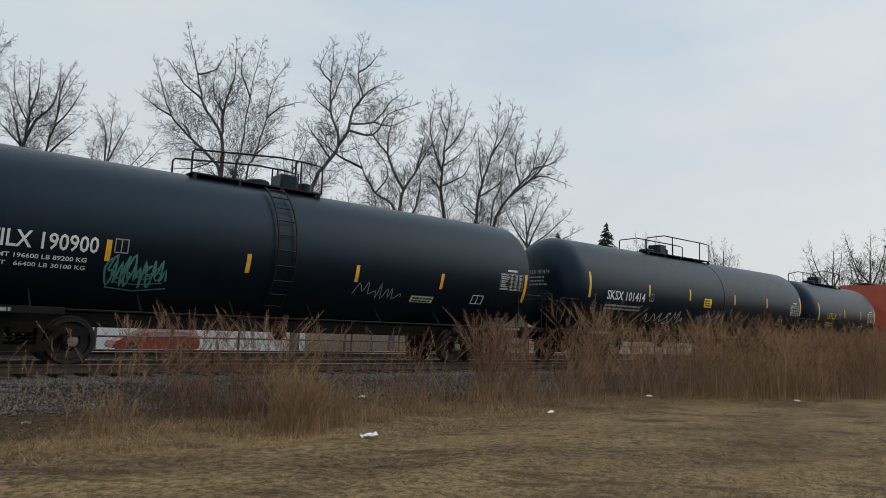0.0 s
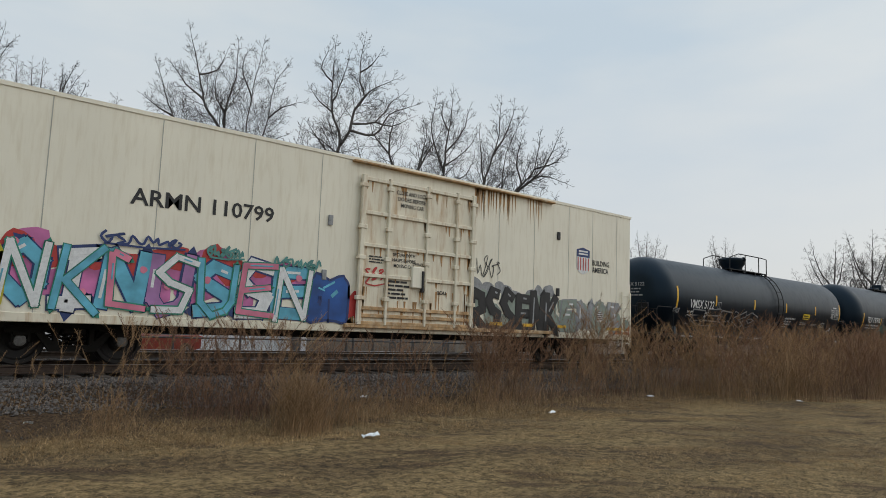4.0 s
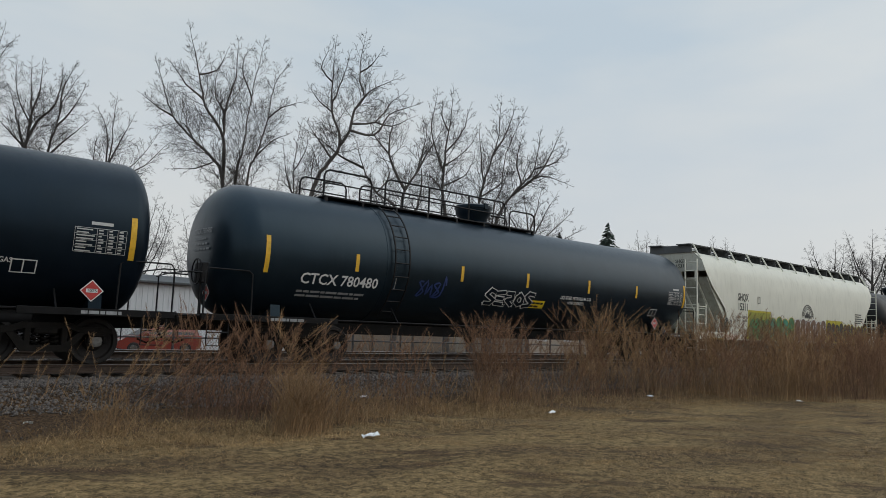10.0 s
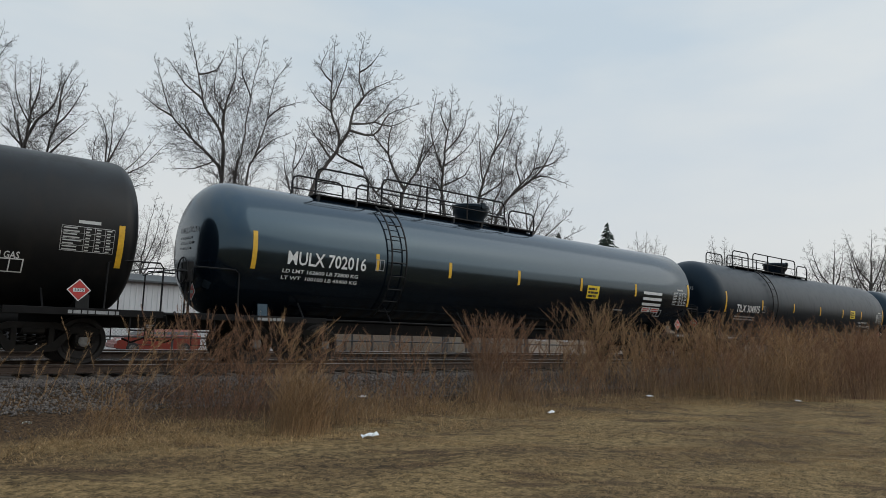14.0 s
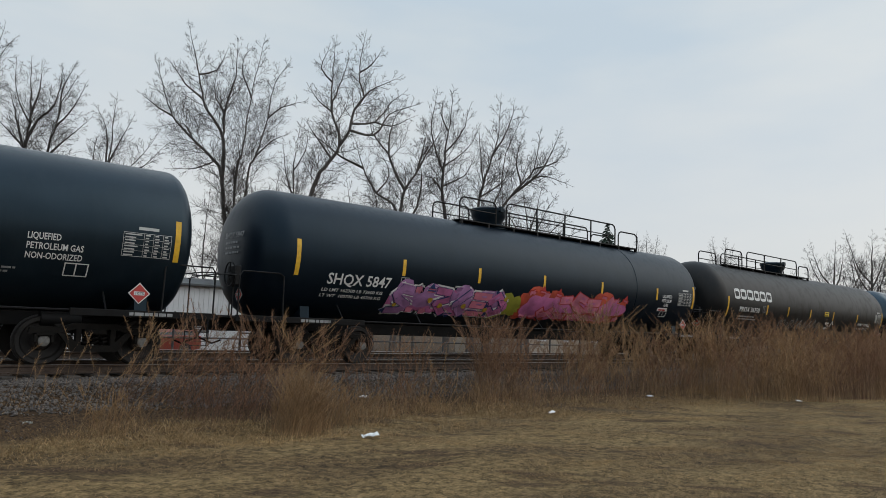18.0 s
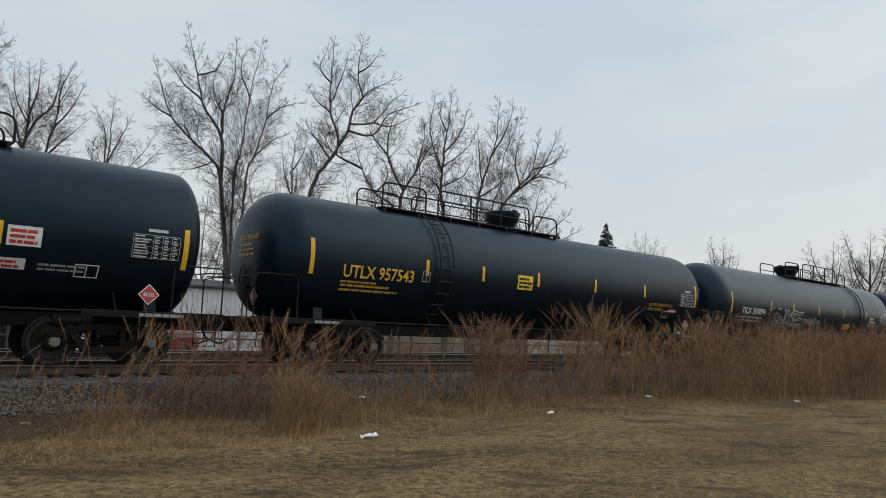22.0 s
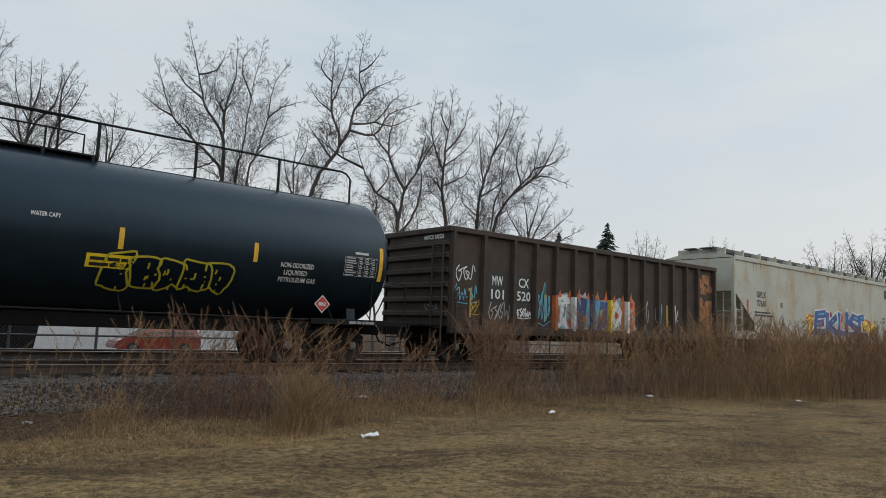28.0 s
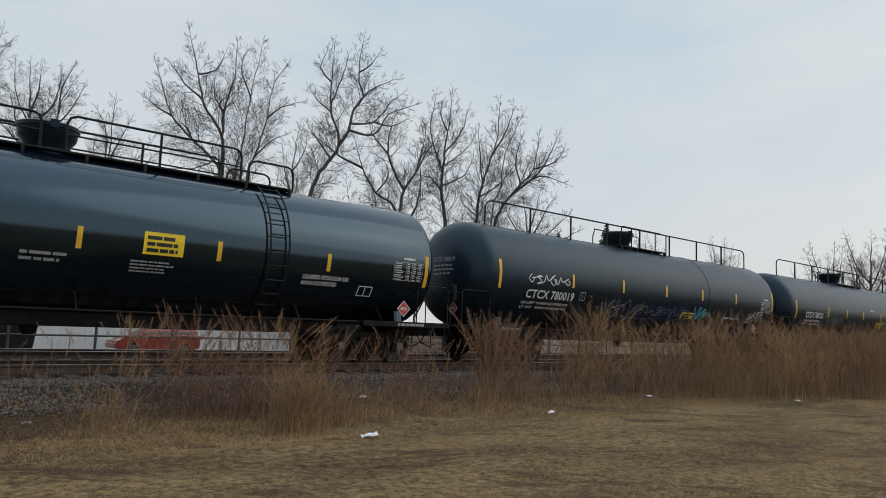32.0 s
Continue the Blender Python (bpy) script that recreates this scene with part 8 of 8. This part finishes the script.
def build_shed():
    """The long white metal-clad building."""
    shed = tagged(new("metal_building"), "long low white metal-clad building with a grey roof", "building")
    x0, x1, y0, y1, z1 = -14.0, 24.0, 27.0, 38.0, 3.75
    for nm, b in (("wall", (x0, x1, y0, y0 + 0.2, -0.3, z1)), ("wall", (x0, x1, y1 - 0.2, y1, -0.3, z1)), ("wall", (x0, x0 + 0.2, y0 + 0.2, y1 - 0.2, -0.3, z1)), ("wall", (x1 - 0.2, x1, y0 + 0.2, y1 - 0.2, -0.3, z1))):
        part(nm, Shape().box(*b), M["wall_white"], shed)
    rib = to_mesh("wall_rib", Shape().box(-0.04, 0.04, -0.035, 0.0, 0.15, z1 - 0.02), M["wall_white"])
    for k in range(124):
        part("wall_rib", None, None, shed, mesh=rib).location = (x0 + 0.15 + 0.304 * k, y0, 0)
    part("roof", Shape().prism([(y0 - 0.25, z1 - 0.02), (y0 - 0.25, z1 + 0.08), ((y0 + y1) / 2, z1 + 0.75), (y1 + 0.25, z1 + 0.08), (y1 + 0.25, z1 - 0.02)], "x", x0 - 0.2, x1 + 0.2), M["roof_gray"], shed)
    part("gutter", Shape().box(x0 - 0.2, x1 + 0.2, y0 - 0.36, y0 - 0.25, z1 - 0.06, z1 + 0.07, 0.02), M["roof_gray"], shed)
    for x in (-9.0, -3.0):
        w = part("window", Shape().box(x, x + 1.4, y0 - 0.03, y0 + 0.02, 1.6, 2.6), M["glass_dark"], shed)
        part("window_frame", Shape().box(x - 0.08, x + 1.48, y0 - 0.045, y0 - 0.005, 2.6, 2.7).box(x - 0.08, x + 1.48, y0 - 0.045, y0 - 0.005, 1.5, 1.6), M["wall_white"], w)
    house = tagged(new("low_house"), "low tan building with white windows behind the fence", "building")
    x0, x1, y0, y1, z1 = 40.0, 64.0, 22.0, 30.0, 2.75
    part("wall", Shape().box(x0, x1, y0, y1, -0.3, z1), M["wall_tan"], house)
    part("roof", Shape().prism([(y0 - 0.4, z1), (y0 - 0.4, z1 + 0.12), ((y0 + y1) / 2, z1 + 1.4), (y1 + 0.4, z1 + 0.12), (y1 + 0.4, z1)], "x", x0 - 0.4, x1 + 0.4), M["roof_dark"], house)
    for k in range(7):
        x = x0 + 1.2 + 3.3 * k
        w = part("window", Shape().box(x, x + 1.2, y0 - 0.05, y0 + 0.02, 1.0, 2.2, 0.01), M["wall_white"], house)
        part("pane", Shape().box(x + 0.12, x + 1.08, y0 - 0.062, y0 - 0.04, 1.12, 2.08), M["glass_dark"], w)


build_shed()

box = tagged(new("refuse_container"), "dark steel refuse container behind the fence", "container")
part("body", Shape().prism([(-6.0, 0.35), (-6.2, 1.75), (5.4, 1.75), (5.2, 0.35)], "y", 12.6, 14.4), M["frame_black"], box)
for k in range(12):
    part("stiffener", Shape().box(-5.7 + 0.9 * k, -5.6 + 0.9 * k, 12.5, 12.6, 0.4, 1.7, 0.01), M["frame_black"], box)
part("rim", Shape().box(-6.3, 5.5, 12.5, 14.5, 1.72, 1.84, 0.02), M["frame_black"], box)
part("skid", Shape().box(-5.9, 4.5, 12.8, 13.0, -0.25, 0.36), M["frame_black"], box)
part("skid", Shape().box(-5.9, 4.5, 14.0, 14.2, -0.25, 0.36), M["frame_black"], box)


def parked_car(x, y, paint, label, turn=180):
    """A five-door hatchback; its front points along local x."""
    car = tagged(new("parked_car"), label, "car")
    car.matrix_basis = pose(x, y, ground_z(x, y), 0, 0, turn)
    low = [(-2.15, 0.35), (-2.2, 0.62), (-2.12, 0.95), (-1.9, 1.0), (1.0, 1.0), (1.75, 0.86), (2.1, 0.68), (2.15, 0.35), (1.75, 0.26), (-1.8, 0.26)]
    cab = [(-2.1, 0.96), (-1.98, 1.32), (-1.6, 1.56), (-0.7, 1.64), (0.15, 1.55), (1.12, 0.98)]
    part("body", Shape().prism(low, "y", -0.86, 0.86), M[paint], car)
    cabin = Shape()
    n = len(cab)
    cabin.add([Vector((a, (-0.84 if b < 1.1 else -0.66), b)) for a, b in cab] + [Vector((a, (0.84 if b < 1.1 else 0.66), b)) for a, b in cab],
              [tuple(range(n)), tuple(range(2 * n - 1, n - 1, -1))] + [(k, (k + 1) % n, n + (k + 1) % n, n + k) for k in range(n)])
    part("cabin", cabin, M[paint], car)
    for s in (-1, 1):
        for g in (((-1.8, 1.06), (-1.62, 1.42), (-0.8, 1.52), (-0.76, 1.06)), ((-0.66, 1.06), (-0.66, 1.53), (0.1, 1.46), (0.72, 1.06))):
            def at(a, b, out):
                return Vector((a, s * (0.84 - 0.18 * (b - 0.98) / 0.47 + out), b))
            gl = Shape().add([at(a, b, 0.012) for a, b in g] + [at(a, b, 0.0) for a, b in g], [(0, 1, 2, 3), (0, 1, 5, 4), (1, 2, 6, 5), (2, 3, 7, 6), (3, 0, 4, 7)])
            part("side_window", gl, M["glass_dark"], car)
        part("headlight", Shape().box(1.78, 2.06, min(s * 0.5, s * 0.82), max(s * 0.5, s * 0.82), 0.64, 0.80, 0.03), M["lamp_glass"], car)
        part("tail_light", Shape().box(-2.2, -2.0, min(s * 0.58, s * 0.85), max(s * 0.58, s * 0.85), 0.78, 1.02, 0.02), M["red_paint"], car)
        part("door_mirror", Shape().box(0.62, 0.80, min(s * 0.84, s * 1.02), max(s * 0.84, s * 1.02), 1.0, 1.14, 0.03), M[paint], car)
        for wx in (-1.35, 1.32):
            w = part("wheel", Shape().lathe([(s * 0.68, 0.05), (s * 0.68, 0.29), (s * 0.72, 0.32), (s * 0.86, 0.32), (s * 0.89, 0.29), (s * 0.89, 0.05)], "y", 20, (wx, 0, 0.32)), M["rubber"], car)
            part("hubcap", Shape().lathe([(s * 0.87, 0.2), (s * 0.9, 0.18), (s * 0.905, 0.03)], "y", 16, (wx, 0, 0.32)), M["chrome"], w)
    part("windscreen", Shape().add([Vector((0.22, -0.58, 1.53)), Vector((0.22, 0.58, 1.53)), Vector((1.13, 0.74, 1.0)), Vector((1.13, -0.74, 1.0))], [(0, 1, 2, 3)]), M["glass_dark"], car)
    part("bumper", Shape().box(2.02, 2.2, -0.84, 0.84, 0.32, 0.58, 0.05), M[paint], car)
    return car


parked_car(12.95, 23.6, "car_red", "orange-red hatchback parked before the white building")


# ---------------------------------------------------------------- dry grass
def blades(rs, P, height, width, lean, curl_amt, segs=3):
    """Curved tapering blades as strips. P: roots; returns vertices and quads."""
    n = len(P)
    a = rs.rand(n) * 6.2832
    face = rs.rand(n) * 6.2832
    hgt = height * (0.45 + 0.70 * rs.rand(n))
    bend = hgt * (lean + curl_amt * rs.rand(n))
    wd = width * (0.7 + 0.6 * rs.rand(n))
    dirx, diry = np.cos(a), np.sin(a)
    fx, fy = np.cos(face), np.sin(face)
    V = np.zeros((n, segs + 1, 2, 3))
    for s in range(segs + 1):
        k = s / segs
        cx = P[:, 0] + dirx * bend * k ** 2
        cy = P[:, 1] + diry * bend * k ** 2
        cz = P[:, 2] + hgt * (k - 0.12 * k * k)
        ww = wd * (1 - 0.85 * k) / 2
        V[:, s, 0] = np.stack([cx - fx * ww, cy - fy * ww, cz], 1)
        V[:, s, 1] = np.stack([cx + fx * ww, cy + fy * ww, cz], 1)
    base = (np.arange(n) * (segs + 1) * 2)[:, None]
    F = []
    for s in range(segs):
        q = base + 2 * s
        F.append(np.concatenate([q, q + 1, q + 2] if segs == 1 else [q, q + 1, q + 3, q + 2], 1))
    tips = V[:, segs].mean(1)
    dirs = V[:, segs].mean(1) - V[:, segs - 1].mean(1)
    return V.reshape(-1, 3), np.concatenate(F), tips, dirs


def plumes(rs, tips, dirs, size, per):
    """Feathery seed heads: small slanted slips down the top of each stalk."""
    n = len(tips)
    d = dirs / np.linalg.norm(dirs, axis=1)[:, None]
    Vs, Fs = [], []
    for k in range(per):
        back = rs.rand(n) ** 0.9 * size
        c = tips - d * back[:, None]
        a = rs.rand(n) * 6.2832
        out = np.stack([np.cos(a), np.sin(a), 0.2 + 0.9 * rs.rand(n)], 1) * (0.55 + 0.6 * back / size)[:, None] + d * 0.75
        out /= np.linalg.norm(out, axis=1)[:, None]
        side = np.cross(out, d + 0.01 * np.stack([np.sin(a), np.cos(a), a * 0], 1))
        side /= np.linalg.norm(side, axis=1)[:, None] + 1e-6
        ln = size * (0.08 + 0.18 * rs.rand(n))[:, None] * (0.45 + 0.8 * np.sin(np.pi * np.clip(back / size, 0.05, 0.95)))[:, None]
        w = (0.0014 + 0.0018 * rs.rand(n))[:, None]
        V = np.stack([c + side * w, c - side * w, c + out * ln], 1)
        Vs.append(V)
    V = np.concatenate(Vs).reshape(-1, 3)
    return V, np.arange(len(V)).reshape(-1, 3)


SWAYING = []


def grass_clump(x, y, stalks, radius, height, tan, seed, label, red=True, sway=True, spread=(1, 1), stalk="", leaf=""):
    """A clump of tall dry grass: stalks with feathery heads, and a skirt of paler leaves."""
    rs = np.random.RandomState(seed)
    z = ground_z(x, y)
    root = tagged(new("tall_grass"), label, "grass", "tall dry grass along the track", "stuff")
    root.location = (x, y, z)
    stalks = int(stalks * 1.45)
    g = rs.randn(stalks, 2) * radius * 0.6
    P = np.stack([g[:, 0] * spread[0], g[:, 1] * spread[1], np.zeros(stalks)], 1)
    P[:, 2] = np.array([ground_z(x + a, y + b) for a, b in P[:, :2]]) - z - 0.02
    V, F, tips, dirs = blades(rs, P, height, 0.0046, 0.04, 0.46, 5)
    ob = new("stalks", raw_mesh("stalks", V, F, M[stalk or (("grass_dark" if x < 8 else "grass_red") if red else "grass_tan")]))
    ob.parent = root
    tagged(ob, kind="stuff")
    pick = rs.rand(stalks) < 0.75
    V, F = plumes(rs, tips[pick], dirs[pick], 0.56 * height / 1.8, 76)
    ob = new("plumes", raw_mesh("plumes", V, F, M[("plume_tan" if stalk == "grass_tan" or seed % 4 == 0 else "plume") if red else "grass_tan"]))
    ob.parent = root
    tagged(ob, kind="stuff")
    n = int(stalks * 1.2)
    g = rs.randn(n, 2) * radius * 0.6
    P = np.stack([g[:, 0] * spread[0], g[:, 1] * spread[1], np.zeros(n)], 1)
    P[:, 2] = np.array([ground_z(x + a, y + b) for a, b in P[:, :2]]) - z - 0.02
    V, F, _, _ = blades(rs, P, height * tan, 0.0075, 0.25, 0.75, 4)
    ob = new("leaves", raw_mesh("leaves", V, F, M[leaf or ("grass_tan" if not red else ("grass_dark" if x < 8 else "grass_red"))]))
    ob.parent = root
    tagged(ob, kind="stuff")
    if sway:
        SWAYING.append((root, x, y, z, height))
    return root


CLUMPS = (
    # x, y, stalks, radius, height, leaf part, red
    (4.0, -2.5, 36, 0.45, 1.5, 0.3, True), (4.6, -2.6, 46, 0.45, 1.6, 0.3, True), (5.2, -2.8, 54, 0.45, 1.7, 0.3, True), (5.8, -3.2, 58, 0.42, 1.75, 0.3, True),
    (6.4, -3.3, 50, 0.42, 1.8, 0.35, True), (7.0, -3.5, 44, 0.40, 1.7, 0.35, True), (8.4, -3.1, 26, 0.5, 1.5, 0.4, True), (9.5, -3.0, 34, 0.45, 1.55, 0.4, True),
    (10.4, -2.9, 18, 0.5, 1.5, 0.4, True), (11.3, -3.5, 130, 0.30, 2.05, 0.5, True), (12.5, -3.2, 100, 0.40, 1.85, 0.45, True), (13.6, -3.0, 34, 0.6, 1.5, 0.4, True), (14.8, -3.0, 26, 0.6, 1.45, 0.4, True),
    (5.55, -5.25, 170, 0.32, 1.0, 0.8, False), (5.95, -5.05, 120, 0.30, 0.9, 0.8, False), (6.9, -4.7, 60, 0.35, 0.6, 0.8, False), (2.85, -4.5, 26, 0.25, 0.75, 0.6, False), (3.25, -4.4, 28, 0.3, 0.7, 0.6, False),
    (4.6, -3.9, 34, 0.4, 1.0, 0.5, True), (5.2, -4.2, 36, 0.4, 1.15, 0.5, True), (7.7, -4.4, 40, 0.5, 0.6, 0.8, False), (9.0, -4.2, 46, 0.6, 0.6, 0.8, False), (10.6, -4.3, 50, 0.6, 0.65, 0.8, False),
    (1.6, -2.6, 7, 0.5, 1.15, 0.25, False), (2.3, -2.4, 8, 0.5, 1.15, 0.25, False), (3.0, -2.5, 10, 0.5, 1.25, 0.25, False), (0.9, -3.2, 6, 0.6, 0.9, 0.3, False),
    (8.6, -4.0, 30, 0.5, 0.9, 0.5, True), (12.4, -4.0, 40, 0.6, 0.8, 0.6, True), (14.2, -4.0, 44, 0.6, 0.8, 0.6, True))
for i, (x, y, stalks, radius, height, tan, red) in enumerate(CLUMPS):
    grass_clump(x, y, stalks, radius, height, tan, 300 + i, "reddish-brown dry tall grass with feathery heads" if red else "pale straw-coloured dry grass tuft", red)
rs0 = random.Random(77)
for i in range(30):
    x = 16.4 + 1.45 * i * (1 + 0.012 * i)
    near = -3.9 - min(3.0, max(0, (x - 15.5) * 0.42))
    for j in range(4 if x < 40 else 2):
        y = near + 0.35 + j * 0.95 + rs0.uniform(-0.3, 0.3)
        if y > -1.6:
            continue
        look_of = rs0.choice((("grass_tan", "grass_tan"), ("grass_red", "grass_tan"), ("grass_dark", "grass_red"), ("grass_tan", "grass_red"), ("grass_red", "grass_tan")))
        grass_clump(x + rs0.uniform(-0.6, 0.6), y, rs0.choice((50, 80, 110)), rs0.uniform(0.5, 0.85), rs0.choice((1.5, 1.9, 2.1, 2.3, 2.45)) * rs0.uniform(0.92, 1.06), rs0.uniform(0.35, 0.65), 400 + i * 5 + j,
                    "dense stand of reddish-brown dry tall grass", True, j == 3 and x < 30, (1.3, 0.8), *look_of)


def waves(x, y, seed):
    """Smooth patchiness from a few crossed waves, about -1 to 1."""
    rs = np.random.RandomState(seed)
    out = 0
    for k in range(7):
        a, f, ph = rs.rand() * 6.283, 0.5 * 1.5 ** k, rs.rand() * 6.283
        out = out + np.sin(f * (x * math.cos(a) * 0.6 + y * math.sin(a) * 1.5) + ph + 1.3 * np.sin(0.4 * f * (y - x) + ph)) * 0.8 ** k
    return out / 2.2


def lawn_blades(name, count, x0, x1, y0, y1, height, width, seed, label, power=1.6, segs=1, fill=0.06, material="lawn_blade"):
    rs = np.random.RandomState(seed)
    u, v = rs.rand(count), rs.rand(count)
    x = x0 + (x1 - x0) * u ** power
    y = y0 + (y1 - y0) * v
    # little grows on the bare soil by the ballast; elsewhere it is patchy
    keep = rs.rand(count) < np.clip(1.15 - (y + 5.0 + 0.5 * np.sin(x * 1.3) - np.clip(x - 4, 0, 6) * 0.22) * 1.1, fill, 1)
    keep &= rs.rand(count) < np.clip(0.86 + 0.7 * waves(x, y, 5), 0.40, 1)
    keep &= rs.rand(count) < np.clip(0.34 + 0.17 * (x - 0.5), 0.25, 1)
    keep &= (rs.rand(count) < np.clip((x - 0.3) / 0.6, 0, 1)) & (rs.rand(count) < np.clip((y + 12.8) / 0.8, 0, 1)) & (rs.rand(count) < np.clip((30 - x) / 4, 0, 1))
    # worn streaks of dead brown thatch
    for cx, cy, lx, wy in ((1.9, -6.8, 0.95, 0.32), (5.0, -6.8, 0.95, 0.35), (2.95, -7.8, 0.45, 0.16), (9.2, -7.9, 1.8, 0.26), (12.5, -6.9, 1.8, 0.34), (17.6, -8.3, 2.0, 0.4), (2.4, -3.0, 0.7, 0.7)):
        a = ((x - cx) * 0.87 - (y - cy) * 0.49) / lx
        b = ((x - cx) * 0.49 + (y - cy) * 0.87) / wy
        keep &= rs.rand(count) > 0.94 * np.exp(-(a * a + b * b) ** 1.5)
    rp = np.random.RandomState(44)
    for k in range(120):
        cx, cy, lx, wy = 0.5 + 24 * rp.rand() ** 1.3, -11 + 6.2 * rp.rand(), 0.3 + 0.8 * rp.rand(), 0.05 + 0.13 * rp.rand()
        a = ((x - cx) * 0.80 - (y - cy) * 0.60) / (lx * (1 + cx * 0.06))
        b = ((x - cx) * 0.60 + (y - cy) * 0.80) / (wy * (1 + cx * 0.08))
        keep &= rs.rand(count) > 0.85 * np.exp(-(a * a + b * b))
    x, y = x[keep], y[keep]
    z = np.array([ground_z(a, b) + (0.05 * noise.noise((a * 0.5, b * 0.9, 0)) + 0.025 * noise.noise((a * 1.9, b * 1.9, 3))) * max(0, min(1, (b + 14) / 2, (-1.2 - b) / 1.5)) for a, b in zip(x, y)]) - 0.008
    V, F, _, _ = blades(rs, np.stack([x, y, z], 1), height, width, 0.5, 1.6, segs)
    tagged(new(name, raw_mesh(name, V, F, M[material])), label, "grass", kind="stuff")


lawn_blades("lawn_grass", 820000, 0.3, 30.0, -12.8, -3.8, 0.032, 0.0050, 9, "short dry straw-coloured lawn grass")
lawn_blades("dead_grass", 60000, 0.2, 20.0, -5.6, -2.5, 0.07, 0.006, 12, "flattened brown dead grass over the bare strip of soil", segs=2, fill=0.4, material="dead_blade")
lawn_blades("rough_grass", 30000, 0.0, 24.0, -6.2, -2.6, 0.13, 0.006, 10, "longer matted dry grass along the lawn's edge", segs=2)


# ---------------------------------------------------------------- litter
def litter(x, y, w, d, seed, turn):
    rnd = random.Random(seed)
    s = Shape()
    n = 5
    v = [Vector((w * (i / n - 0.5), d * (j / 2 - 0.5), 0.02 + 0.03 * rnd.random())) for j in range(3) for i in range(n + 1)]
    f = [(j * (n + 1) + i, j * (n + 1) + i + 1, (j + 1) * (n + 1) + i + 1, (j + 1) * (n + 1) + i) for j in range(2) for i in range(n)]
    s.add(v, f)
    s.add([p + Vector((0, 0, 0.012)) for p in v], f)
    ob = thing("litter", s, M["litter"], "crumpled white scrap of paper lying on the grass", "litter", "scraps of litter")
    ob.matrix_basis = pose(x, y, ground_z(x, y) + 0.02, rnd.uniform(-8, 8), rnd.uniform(-8, 8), turn)


litter(6.34, -6.16, 0.26, 0.14, 1, -20)
litter(8.4, -2.9, 0.20, 0.12, 2, 30)
litter(16.6, -4.3, 0.16, 0.16, 3, 10)
litter(11.5, -5.3, 0.2, 0.06, 4, 5)
litter(2.2, -3.6, 0.12, 0.05, 5, 5)
litter(20.7, -6.4, 0.14, 0.14, 6, 50)


# ---------------------------------------------------------------- movement
def motions():
    """The train rolls by at an even speed; each wheelset turns with it."""
    for car, centre in TRAIN:
        walk(car, [(t, pose(centre + SPEED * (t - 16), TC, RT)) for t in (0, 8, 16, 24, 32)])
    turn = SPEED / WHEEL_R
    steps = [2 * k / 30 for k in range(481)]
    for wheel, x in WHEELS:
        walk(wheel, [(t, Matrix.Translation((x, 0, WHEEL_R)) @ Matrix.Rotation(turn * t, 4, "Y")) for t in steps])

    # each gap between cars drags a gust along the grass beside it
    ends = sorted(c for _, c in TRAIN)
    gaps = [(a + b) / 2 for a, b in zip(ends, ends[1:])]
    for n, (root, x, y, z, height) in enumerate(SWAYING):
        rnd = random.Random(n)
        strong = (17 if y > -3.4 else 6) * (1.0 if x < 8.5 else 0.55)
        rows = []
        for k in range(129):
            t = 0.25 * k
            push = 0.0
            for g in gaps:
                dt = t - ((x - g) / SPEED + 16)
                if -0.7 < dt < 1.3:
                    push = max(push, math.exp(-((dt - 0.15) / (0.30 if dt < 0.15 else 0.55)) ** 2))
            lean = 2.5 + strong * push + 1.2 * math.sin(t * 2.1 + n) + rnd.uniform(-0.6, 0.6)
            rows.append((t, pose(x, y, z, rnd.uniform(-0.8, 0.8), lean, 0)))
        walk(root, rows)


motions()
